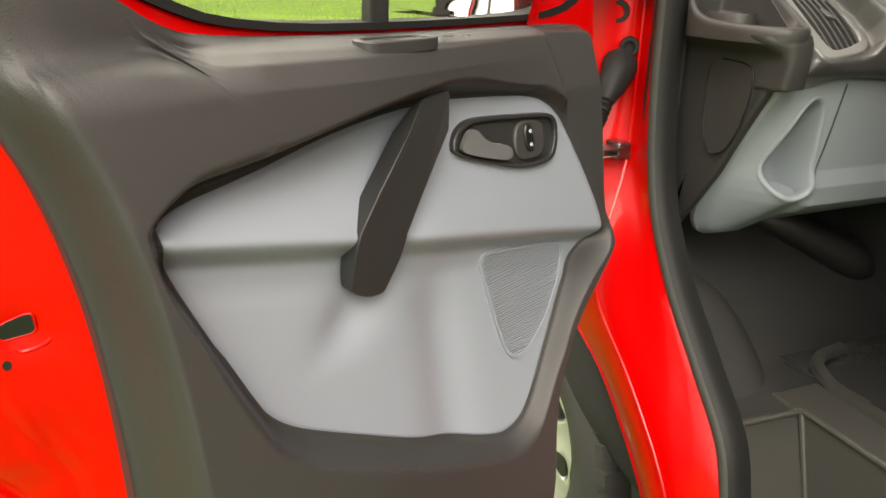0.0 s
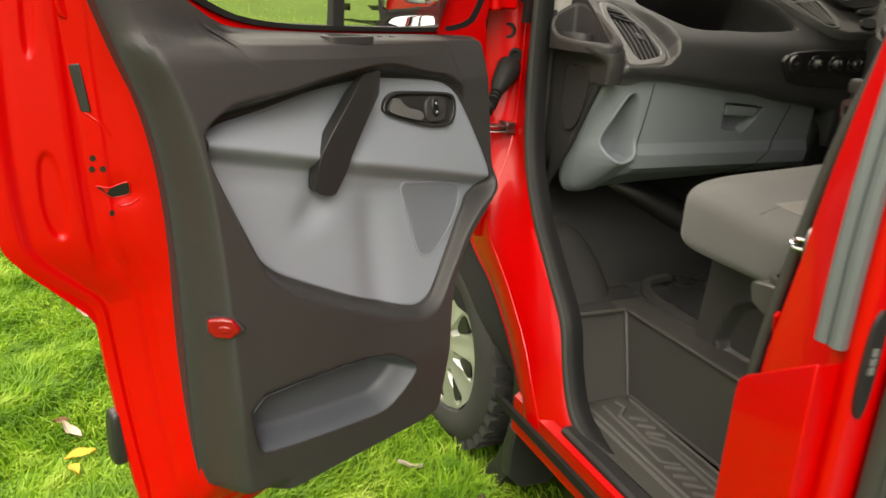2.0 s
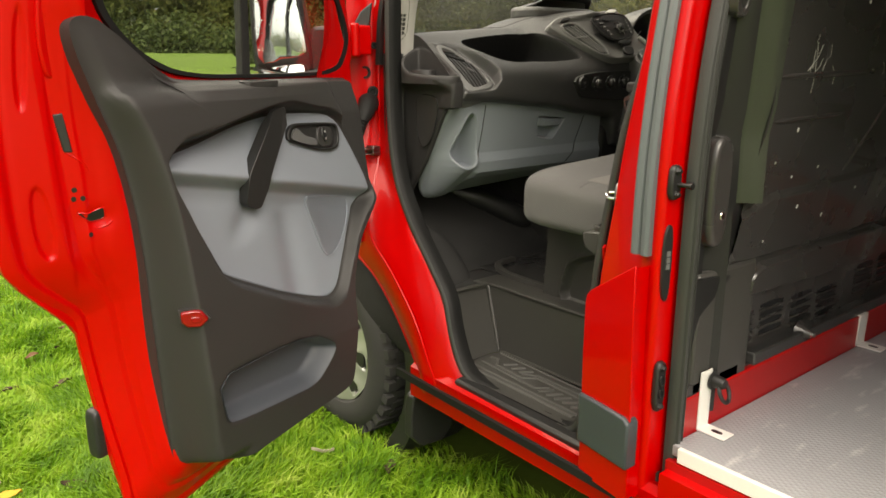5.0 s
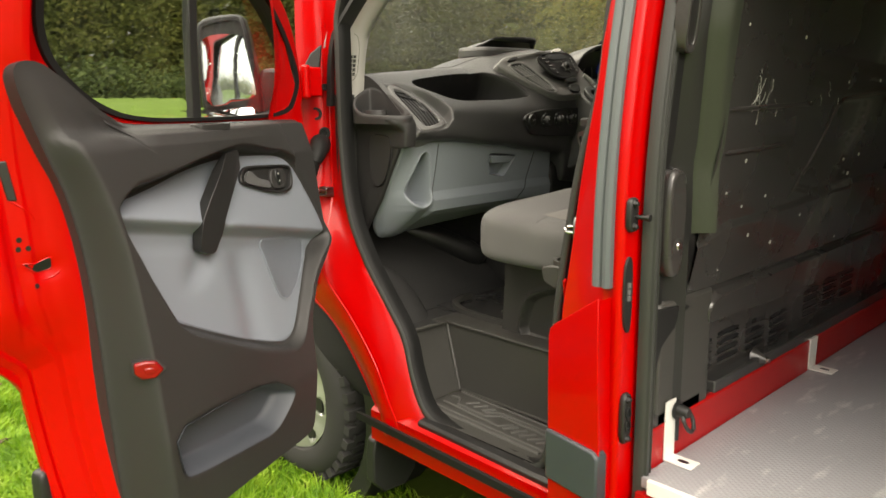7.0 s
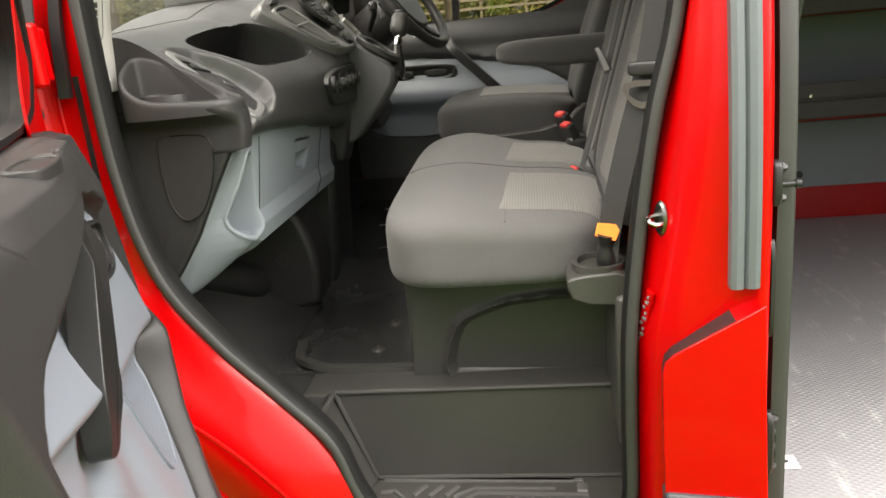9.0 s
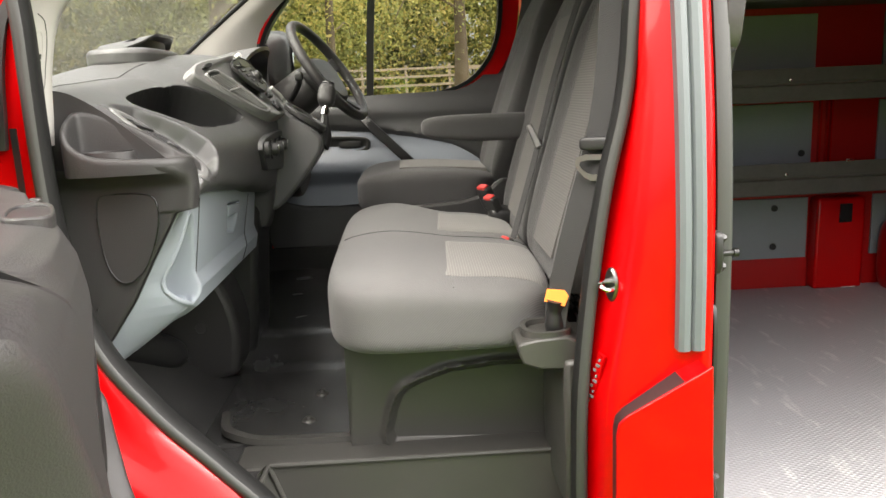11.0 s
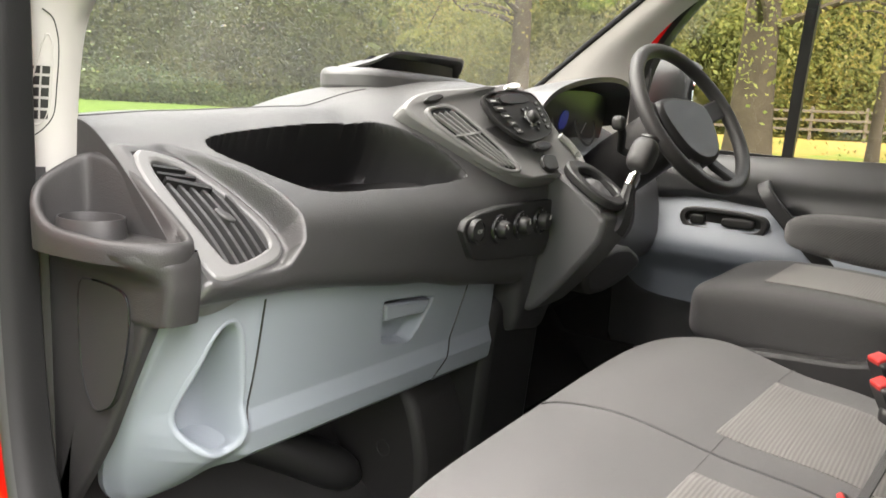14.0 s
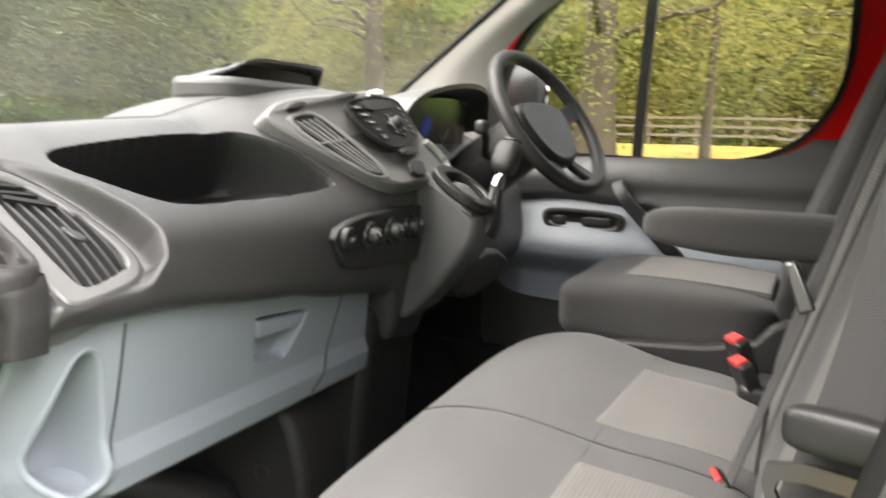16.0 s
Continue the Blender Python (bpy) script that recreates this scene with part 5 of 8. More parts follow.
def dash_body():
    xs = np.unique(np.r_[np.linspace(-.765, -.68, 20), np.linspace(-.68, -.16, 230), np.linspace(-.16, .84, 110)])
    prof = lerp_rows(STN, xs)
    Pn = np.empty((len(xs), 330, 3))
    for i, x in enumerate(xs):
        c = curve_pts(prof[i], 330)
        Pn[i, :, 0], Pn[i, :, 1:] = x, c
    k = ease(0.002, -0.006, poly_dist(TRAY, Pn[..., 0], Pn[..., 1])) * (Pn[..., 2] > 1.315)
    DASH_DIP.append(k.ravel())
    deep = 0.55 + 0.45 * ease(.95, 1.06, Pn[..., 1])
    Pn[..., 1] += 0.05 * k * deep
    Pn[..., 2] -= 0.105 * k * deep
    # the skin lies down flat round the side vent and sinks inside it
    a, y, z = Pn[..., 0], Pn[..., 1], Pn[..., 2]
    zz = z + .1 * (a + .751)
    b, d = (1.059 - y) * .757 + (1.387 - zz) * .649, -(y - 1.059) * .649 + (zz - 1.387) * .757
    near = (np.abs(d) < .07) * (a < -.55) * (z > 1.225)
    dist = poly_dist(LVO, a, b)
    move = -d * ease(.016, .002, dist) * ease(-.765, -.752, a) * near - .06 * ease(-.006, -.016, dist) * near
    Pn[..., 1] -= .649 * move
    Pn[..., 2] += .757 * move
    return Geo().grid(Pn)


LVO = [(-.752, -.004), (-.70, .0), (-.668, .022), (-.636, .062), (-.615, .105), (-.607, .14), (-.612, .166), (-.635, .185), (-.675, .198), (-.73, .212), (-.748, .208), (-.752, .10)]
dash = dash_body().ob("dashboard", DASH, van, "dark grey moulded dashboard with an open tray", smooth=60)
# the shade inside the tray is put into its colour, near-black up to the rim
dash.data.materials.append(TRAYSHADE)
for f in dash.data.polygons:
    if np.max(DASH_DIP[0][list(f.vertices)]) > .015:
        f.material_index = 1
_c = curve_pts(STN[-.765], 60)
Geo().prism([tuple(p) for p in _c], side, -.766, -.758).ob("dash_end_cap", TRIM, dash)
q = rows_of(arr(TRAY).mean(0) + (arr(TRAY) - arr(TRAY).mean(0)) * (.985, .965), 90, 140)
tx_, ty_ = np.linspace(-.68, -.16, 105), np.linspace(.92, 1.09, 60)
tab = np.empty((105, 60))
for i, a in enumerate(tx_):
    c = curve_pts(lerp_rows(STN, arr([a]))[0], 240)
    c = c[c[:, 1] > 1.30]
    o = np.argsort(c[:, 0])
    tab[i] = np.interp(ty_, c[o, 0], c[o, 1])
fi, fj = np.clip((q[..., 0] + .68) / .005, 0, 103.999), np.clip((q[..., 1] - .92) / (.17 / 59), 0, 58.999)
i0, j0 = fi.astype(int), fj.astype(int)
fi, fj = fi - i0, fj - j0
z0 = tab[i0, j0] * (1 - fi) * (1 - fj) + tab[i0 + 1, j0] * fi * (1 - fj) + tab[i0, j0 + 1] * (1 - fi) * fj + tab[i0 + 1, j0 + 1] * fi * fj
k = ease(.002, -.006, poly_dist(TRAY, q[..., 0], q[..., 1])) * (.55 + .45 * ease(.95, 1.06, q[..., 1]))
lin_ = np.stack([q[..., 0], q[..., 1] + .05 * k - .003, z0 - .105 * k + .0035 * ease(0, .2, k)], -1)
# second near-black skin, deepening the tray's painted shade
Geo().grid(lin_).ob("tray_shade_skin", TRAYSHADE, dash, "near-black skin for the shade in the dash tray", smooth=60)
# crease line along the top
def dash_z(x, y):
    c = curve_pts(lerp_rows(STN, arr([x]))[0], 330)
    top = c[c[:, 1] > 1.36]
    return float(top[np.argmin(np.abs(top[:, 0] - y)), 1])


SEAM = curve_pts([(-.755, 1.165, 0), (-.55, 1.185, 0), (-.40, 1.18, 0), (-.30, 1.175, 0), (-.22, 1.15, 0)], 40)
Geo().tube([(x, y, dash_z(x, y) + .0002) for x, y, _ in SEAM], .0013, 6).ob("seam", BLACKP, dash)


def lvf(a, b, d):
    return (a, 1.059 - .757 * b - .649 * d, 1.387 - .649 * b + .757 * d - .1 * (a + .751))


def csf(a, b, d):
    k = max(0.0, -.08 - a)
    return (a, .966 - .602 * b - .799 * d + .5 * k, 1.483 - .799 * b + .602 * d + 0.02 * k)


LVI = [(-.736, .014), (-.698, .017), (-.672, .038), (-.645, .076), (-.628, .113), (-.623, .138), (-.631, .160), (-.663, .175), (-.706, .189), (-.716, .18), (-.726, .10)]
o_, i_ = ring_pair(LVO, LVI)
Geo().ringed(o_, i_, lvf, -.07, .003).ob("air_vent_frame", STACKP, dash, "satin grey side vent surround", bevel=0.004, smooth=60)
Geo().prism(chaikin(LVI, 2), lvf, -.05, -.032).ob("air_vent_back", BLACKP, dash)
for i in range(6):
    f = i / 5
    Geo().sweep([lvf(-.722 + .075 * f + 0.01 * q, .055 + .118 * q + .025 * (1 - f) * q, -.012 + 0.006 * math.sin(q * 3)) for q in np.linspace(0, 1, 8)], [(-.0022, -.016), (.0022, -.016), (.0022, .012), (-.0022, .012)], up=(0, -.649, .757)).ob("vent_slat", DASH, dash)
Geo().sweep([lvf(-.725, .05, .0), lvf(-.665, .062, .0)], [(-.003, -.014), (.003, -.014), (.003, .005), (-.003, .005)], up=(0, -.649, .757)).ob("vent_slat", BLACKP, dash)
for k in (.024, .036):
    Geo().sweep([lvf(-.728, k, -.004), lvf(-.685 + k * 0.3, k + .004, -.004)], [(-.002, -.012), (.002, -.012), (.002, .004), (-.002, .004)], up=(0, -.649, .757)).ob("vent_slat", BLACKP, dash)
Geo().prism(chaikin([(-.69, .10), (-.672, .105), (-.662, .125), (-.68, .122)], 1), lvf, -.004, .010).ob("vent_tab", DASH, dash, bevel=0.002)

# centre stack
HOUS = [(-.262, .05), (-.255, .03), (-.215, .0), (-.11, -.02), (.03, -.042), (.055, -.03), (.088, .03), (.112, .13), (.105, .155), (.074, .17), (-.09, .172), (-.125, .168), (-.17, .135)]
stack = Geo().prism(chaikin(HOUS, 2), csf, -.035, .004).ob("centre_console", STACKP, dash, "grey centre stack with radio and vents", bevel=0.006, smooth=60)
CV = [(-.232, .05), (-.19, .032), (-.165, .04), (-.108, .152), (-.125, .16), (-.15, .148)]
CVO = [(-.242, .049), (-.193, .024), (-.160, .032), (-.098, .155), (-.118, .167), (-.154, .156)]
o_, i_ = ring_pair(CVO, CV, 48, 2)
Geo().ringed(o_, i_, csf, -.01, .007).ob("vent_surround", STACKP, dash, bevel=0.003, smooth=60)
Geo().prism(chaikin(CV, 2), csf, -.002, .0045).ob("vent_back", SCREEN, dash)
for f in (.2, .42, .64, .84):
    p0 = arr((-.172, .040)) * (1 - f) + arr((-.226, .054)) * f
    p1 = arr((-.112, .154)) * (1 - f) + arr((-.148, .150)) * f
    Geo().sweep([csf(*p0, .006), csf(*p1, .006)], [(-.0015, -.01), (.0015, -.01), (.0015, .004), (-.0015, .004)], up=(0, -.8, .6)).ob("vent_slat", STACKP, dash)
Geo().sweep([csf(-.150, .085, .0065), csf(-.170, .09, .0065), csf(-.198, .096, .0065)], [(-.002, -.01), (.002, -.01), (.002, .004), (-.002, .004)], up=(0, -.8, .6)).ob("vent_slat", STACKP, dash)
Geo().prism(chaikin([(-.222, .022), (-.19, .008), (-.182, .016), (-.214, .03)], 2), csf, .0, .012).ob("lock_button", BLACKP, dash, bevel=0.003)
RAD = [(-.116, .002), (-.06, -.014), (.050, -.019), (.076, -.006), (.080, .050), (.058, .078), (.004, .092), (-.052, .100), (-.088, .090), (-.112, .048)]
radio = Geo().prism(chaikin(RAD, 2), csf, .0, .008).ob("radio", RADIO, dash, "black car radio with small display and knob", bevel=0.003, smooth=60)
RO, RI = ring_pair(RAD, [(a * .965 - .0006, (b - .04) * .95 + .04) for a, b in RAD], 60, 2)
Geo().ringed(RO, RI, csf, .004, .0095).ob("radio_rim", BLACKP, dash, smooth=60)
Geo().prism(chaikin([(-.072, -.003), (.034, -.012), (.040, .010), (-.076, .020)], 1), csf, .007, .0092).ob("radio_display", SCREEN, dash, bevel=0.001)
kn = Matrix.Translation(csf(.004, .046, .008)) @ Euler((radians(53), 0, 0)).to_matrix().to_4x4()
Geo().lathe([(0, .014), (.0095, .014), (.0115, .012), (.0125, 0)], kn, 28).ob("radio_knob", BLACKP, dash, smooth=50)
Geo().lathe([(.0122, .0008), (.0165, .0016), (.0175, .0)], kn, 28).ob("knob_ring", SATIN, dash)
for j in range(5):
    for sd in (-1, 1):
        a0 = -.104 + .006 * j if sd < 0 else .048 - .001 * j
        b0 = .010 + .0155 * j if sd < 0 else .006 + .0135 * j
        wd = .022 if sd < 0 else .018
        Geo().prism([(a0, b0), (a0 + wd, b0 - .002), (a0 + wd + .001, b0 + .008), (a0 + .002, b0 + .010)], csf, .007, .0096).ob("radio_button", BLACKP, dash, bevel=0.001)
        Geo().prism([(a0 + .005, b0 + .003), (a0 + wd - .006, b0 + .0018), (a0 + wd - .006, b0 + .0042), (a0 + .005, b0 + .0054)], csf, .0095, .0099).ob("button_mark", MARK, dash)
for j in range(6):
    q0 = radians(25 + 52 * j)
    Geo().prism(chaikin([(.004 + .024 * math.cos(q0) + u_, .046 + .024 * math.sin(q0) + v_) for u_, v_ in ((-.005, -.0035), (.005, -.0035), (.005, .0035), (-.005, .0035))], 1), csf, .007, .0094).ob("radio_button", BLACKP, dash)
    Geo().prism([(.004 + .024 * math.cos(q0) + u_, .046 + .024 * math.sin(q0) + v_) for u_, v_ in ((-.002, -.001), (.002, -.001), (.002, .001), (-.002, .001))], csf, .0093, .0097).ob("button_mark", MARK, dash)
Geo().prism(chaikin([(-.041, .100), (.024, .097), (.028, .113), (-.043, .119)], 1), csf, .0, .009).ob("disc_slot", BLACKP, dash, bevel=0.002)
Geo().prism([(-.032, .108), (.018, .1055), (.018, .109), (-.032, .1115)], csf, .008, .0096).ob("slot_gap", SCREEN, dash)
Geo().prism(chaikin([(-.041, .128), (.019, .125), (.013, .146), (.002, .160), (-.046, .160)], 1), csf, .0, .009).ob("hazard_button", BLACKP, dash, bevel=0.002)
Geo().prism(chaikin([(-.03, -.026), (.022, -.034), (.024, -.022), (-.03, -.014)], 2), csf, .0, .014).ob("paper_tag", WHITEM, dash, "small white tag on the dash")
sil = [csf(.082, .085, .008), csf(.10, .11, .010), csf(.112, .14, .008), csf(.108, .158, .006)]
Geo().tube(curve_pts(sil, 12), .007, 8).ob("silver_trim", RIMM, dash)

# heater dials
def dpf(a, b, d):
    return (a, .879 - d, b)


Geo().prism(chaikin([(-.305, 1.297), (.035, 1.306), (.04, 1.29), (-.005, 1.205), (-.02, 1.198), (-.235, 1.212), (-.26, 1.222)], 2), dpf, -.02, .004).ob("dial_panel", BLACKP, dash, "black heater control panel with three dials", bevel=0.003, smooth=60)
for i, (x, z) in enumerate(((-.255, 1.266), (-.178, 1.262), (-.106, 1.263), (-.036, 1.266))):
    m = Matrix.Translation((x, .875, z)) @ Euler((radians(90), 0, 0)).to_matrix().to_4x4()
    if i == 0:
        Geo().lathe([(0, .010), (.015, .010), (.017, .008), (.018, 0)], m, 28).ob("power_socket", BLACKP, dash)
        Geo().lathe([(.0165, .0105), (.0195, .0105), (.0205, .008), (.0205, 0)], m, 28).ob("socket_ring", BLACKP, dash)
        tx = bpy.data.curves.new("socket_text", "FONT")
        tx.body, tx.size, tx.align_x, tx.align_y, tx.extrude = "12V", .0095, "CENTER", "CENTER", .0002
        me = bpy.data.meshes.new_from_object(new("tmp_text", tx))
        bpy.data.objects.remove(bpy.data.objects["tmp_text"])
        me.materials.append(MARK)
        o = new("socket_text", me)
        o.matrix_world = m @ Matrix.Translation((0, 0, .0108))
        o.parent = dash
    else:
        Geo().lathe([(0, .004), (.024, .004), (.026, .0)], m, 32).ob("dial_face", SCREEN, dash)
        Geo().lathe([(.0225, .0046), (.0245, .0046), (.025, .003)], m, 32).ob("dial_ring", BLACKP, dash)
        Geo().lathe([(0, .019), (.0125, .019), (.0155, .015), (.0165, .004)], m, 24).ob("dial_knob", BLACKP, dash)
        Geo().box((-.0016, .004, .0188), (.0016, .0135, .0205)).turn(m @ pose(0, 0, 0, 0, 0, (40, 10, -30)[i - 1])).ob("dial_pointer", MARK, dash)
        for k in range(7):
            a = radians(-120 + 40 * k)
            Geo().box((-.0012, -.0012, .0041), (.0012, .0012, .0046)).turn(m @ Matrix.Translation((.0205 * math.sin(a), .0205 * math.cos(a), 0))).ob("dial_mark", MARK, dash)

# glovebox
GB = chaikin([(-.787, 1.19), (-.78, 1.205), (-.64, 1.225), (-.4, 1.20), (-.15, 1.172), (-.055, 1.163), (-.044, 1.158), (-.040, 1.14), (-.034, 1.05), (-.026, .985), (-.020, .960), (-.034, .946), (-.26, .925), (-.55, .897), (-.68, .882), (-.735, .888), (-.765, .96), (-.785, 1.10)], 2)
GPOCK = chaikin([(-.700, 1.180), (-.662, 1.180), (-.652, 1.10), (-.650, 1.05), (-.655, 1.010), (-.690, .998), (-.722, 1.022), (-.735, 1.055), (-.724, 1.11)], 2)
GHAND = chaikin([(-.385, 1.154), (-.375, 1.156), (-.255, 1.146), (-.248, 1.138), (-.295, 1.078), (-.31, 1.072), (-.372, 1.082), (-.378, 1.09)], 1)


def glove_y(x, z):
    """Face of the glovebox: a door with a folded foot, and a scoop beside it that runs forward to a tip."""
    main = np.interp(z, [.87, .90, .94, .965, .985, 1.02, 1.05, 1.22], [1.16, 1.13, 1.05, .995, .966, .958, .965, .942])
    left = np.interp(z, [.87, .89, .925, .975, 1.038, 1.121, 1.20], [1.135, 1.138, 1.128, 1.09, 1.046, .992, .938])
    lip = np.interp(z, [.87, .89, .92, .96, .99, 1.01, 1.03, 1.06, 1.20], [1.14, 1.115, 1.07, 1.015, .975, .957, .952, .965, .948])
    q = ease(-.690, -.775, x)
    scoop = lip * (1 - q) + left * q
    k = ease(-.635, -.66, x)
    return main * (1 - k) + scoop * k + 0.02 * ease(-.03, .02, x)


def glove():
    g = rows_of(GB, 190, 290)
    x, z = g[..., 0], g[..., 1]
    y = glove_y(x, z) + 0.19 * ease(0.002, -0.006, poly_dist(GPOCK, x, z)) + 0.028 * ease(0.001, -0.006, poly_dist(GHAND, x, z))
    y = y + 0.014 * ease(-0.014, 0.0, poly_dist(GB, x, z))
    return Geo().sheet(np.stack([x, y, z], -1), (0, .012, 0))


gb = glove().ob("glovebox", GLOVE, van, "pale blue-grey glovebox panel with door pocket", smooth=60)
gp = curve_pts(GPOCK, 110, True)
tg = np.roll(gp, -1, 0) - np.roll(gp, 1, 0)
nn = np.stack([tg[:, 1], -tg[:, 0]], 1) / np.linalg.norm(tg, axis=1)[:, None]
nn *= np.sign(((gp - gp.mean(0)) * nn).sum(1))[:, None]
gy = np.array([float(glove_y(a, b)) for a, b in gp])
foot = ease(1.10, 1.01, gp[:, 1])
rings = []
for off, dep, drop in ((.006, .0035, 0), (.003, -.0015, 0), (0, -.002, 0), (-.003, .0005, 0), (-.005, .006, 0), (-.0065, .03, .01), (-.008, .07, .035), (-.014, .095, .06), (-.022, .10, .065)):
    q = gp + nn * off
    rings.append(np.stack([q[:, 0], gy + dep, q[:, 1] - drop * foot], 1))
for f, dep in ((.6, .108), (.3, .110), (.02, .110)):
    rings.append(np.stack([gp[:, 0].mean() + (q[:, 0] - gp[:, 0].mean()) * f, gy * f + gy.mean() * (1 - f) + dep, (q[:, 1] - .065 * foot) * f + 1.03 * (1 - f)], 1))
Geo().grid(arr(rings), closed_v=True).ob("pocket_well", GLOVE, gb, "rounded lip and well of the glovebox scoop", smooth=50)
hb = [(-.380, 1.150), (-.262, 1.141), (-.276, 1.118), (-.376, 1.122)]
Geo().prism(hb, lambda a, b, d: (a, float(glove_y(a, b)) - d, b), -.02, .003).ob("glovebox_handle", GLOVE, gb, bevel=0.003, smooth=60)
for line in ([(-.631, 1.203), (-.636, 1.12), (-.643, 1.055), (-.652, 1.02)], [(-.150, 1.148), (-.168, 1.09), (-.19, 1.025), (-.225, .985), (-.262, .935)]):
    Geo().tube([(x, float(glove_y(x, z)) - .0002, z) for x, z in curve_pts(line, 26)], .0016, 6).ob("seam", BLACKP, gb)

# side end of the dash with cup shelf
def end_front(z):
    return float(np.interp(z, [.90, .925, .975, 1.038, 1.121, 1.175, 1.197, 1.203, 1.24, 1.272, 1.285], [1.13, 1.116, 1.077, 1.032, .985, .953, .940, .909, .903, .904, .91]))


rings = []
for z in np.r_[np.linspace(.90, 1.19, 23), 1.195, 1.197, 1.199, 1.201, 1.203, 1.206, np.linspace(1.21, 1.284, 14)]:
    xr, yf = float(np.interp(z, [1.197, 1.203], [-.783, -.7525])), end_front(z)
    xl = -.806 - .036 * float(ease(1.243, 1.284, z))
    rings.append([(a, b, z) for a, b in chaikin([(-.806, 1.16), (xl, 1.10), (xl, yf + .06), (xl + .006, yf + .025), (-.800, yf + .004), (-.785, yf), (xr - .018, yf), (xr - .006, yf + .002), (xr, yf + .010), (xr, yf + .03), (xr, 1.16)], 2)])
pod = Geo().grid(arr(rings), closed_v=True).ob("dash_end_panel", TRIM, van, "dark plastic end panel with cup shelf", smooth=50)
FUSE = chaikin([(1.078, 1.232), (1.05, 1.238), (.985, 1.236), (.968, 1.222), (.972, 1.17), (1.0, 1.10), (1.03, 1.076), (1.055, 1.078), (1.075, 1.12)], 2)
Geo().prism(FUSE, side, -.80, -.8070).ob("fuse_cover", TRIM, pod, smooth=60)
Geo().tube([(-.8068, a, b) for a, b in curve_pts(FUSE, 80, True)], .0013, 6, closed=True).ob("fuse_cover_seam", SCREEN, pod)
RIM = curve_pts([(-.845, 1.0, 1.300), (-.850, 1.05, 1.305), (-.848, 1.085, 1.322), (-.836, 1.104, 1.348), (-.80, 1.110, 1.370), (-.772, 1.106, 1.381), (-.762, 1.075, 1.377), (-.757, 1.02, 1.356), (-.755, .968, 1.325), (-.758, .928, 1.301), (-.778, .910, 1.297), (-.810, .920, 1.297), (-.834, .955, 1.298)], 96, True)
mid_ = RIM[:, :2].mean(0)
tg = np.roll(RIM, -1, 0)[:, :2] - np.roll(RIM, 1, 0)[:, :2]
nn = np.stack([tg[:, 1], -tg[:, 0]], 1) / np.linalg.norm(tg, axis=1)[:, None]
nn *= np.sign(((RIM[:, :2] - mid_) * nn).sum(1))[:, None]
lay_ = lambda off, z: np.concatenate([RIM[:, :2] + nn * off, z[:, None]], 1)
zr = RIM[:, 2]
Geo().grid(np.stack([lay_(.004, 0 * zr + 1.272), lay_(.005, zr - .012), lay_(.004, zr - .004), lay_(.0, zr), lay_(-.003, zr), lay_(-.006, zr - .003), lay_(-.0075, zr - .010), lay_(-.009, .5 * zr + .5 * 1.29), lay_(-.011, 0 * zr + 1.291), lay_(-.02, 0 * zr + 1.289)]), closed_v=True).ob("cup_shelf_wall", TRIM, pod, smooth=70)
Geo().prism([tuple(p) for p in (RIM[:, :2] - nn * .012)], P3, 1.274, 1.290).ob("cup_shelf", TRIM, pod)
Geo().lathe([(.0415, .0), (.0415, .019), (.0420, .0205), (.0440, .0205), (.0450, .018), (.047, .0)], pose(-.807, 1.042, 1.2895) @ Matrix.Diagonal((.76, 1.0, 1.1, 1)), 48).ob("cup_ring", TRIM, pod, smooth=60)
# near-black disc stands in for the shade deep in the cup hole
Geo().lathe([(0, .006), (.0392, .006), (.0392, 0)], pose(-.807, 1.042, 1.2870) @ Matrix.Diagonal((.76, 1.0, 1, 1)), 40).ob("cup_well_shade", SCREEN, pod)
# foot of the side panel by the door
Geo().sheet(arr([[(-.805 - .06 * k, 1.145 + .02 * k, z) for k in np.linspace(0, 1, 5)] for z in np.linspace(.72, 1.36, 16)]), (.004, .012, 0)).ob("kick_panel", BLACKP, van)

# blocks beneath the dash
Geo().pillow((-.60, 1.13, .93), (.84, 1.42, 1.25), 9, 8).ob("heater_box", CARPET, van)
Geo().prism(chaikin([(1.02, .60), (.985, .70), (.965, .95), (.945, 1.14), (1.3, 1.16), (1.3, .60)], 1), side, -.05, .16).ob("lower_console", BLACKP, van, "black lower console behind the footwell", bevel=0.02, smooth=60)
fbx = Geo().prism(chaikin([(1.018, .645), (1.010, .70), (1.0, .78), (1.02, .88), (1.06, .95), (1.32, .95), (1.32, .645)], 1), side, -.190, -.0).ob("footwell_box", TRIM, van, "dark plastic box in the footwell", bevel=0.02, smooth=60, seg=3)
Geo().tube([(-.1905, 1.10 + .016 * math.cos(q), .80 + .016 * math.sin(q)) for q in np.linspace(0, 6.28, 24, endpoint=False)], .0016, 6, closed=True).ob("cover_mark", BLACKP, fbx)
Geo().tube(curve_pts([(-.46, 1.32, .86), (-.37, 1.25, .825), (-.28, 1.19, .775), (-.222, 1.155, .738), (-.208, 1.146, .728)], 20), .044, 16, scale=np.interp(np.linspace(0, 1, 20), [0, .8, .93, 1], [1, 1, .8, .3])).ob("heater_duct", BLACKP, van, "black rounded heater duct end", smooth=70)
Geo().prism([(-.34, 1.16), (-.19, 1.13), (-.19, 1.25), (-.34, 1.25)], P3, .672, .684).ob("duct_bracket", BLACKP, van, bevel=0.003)
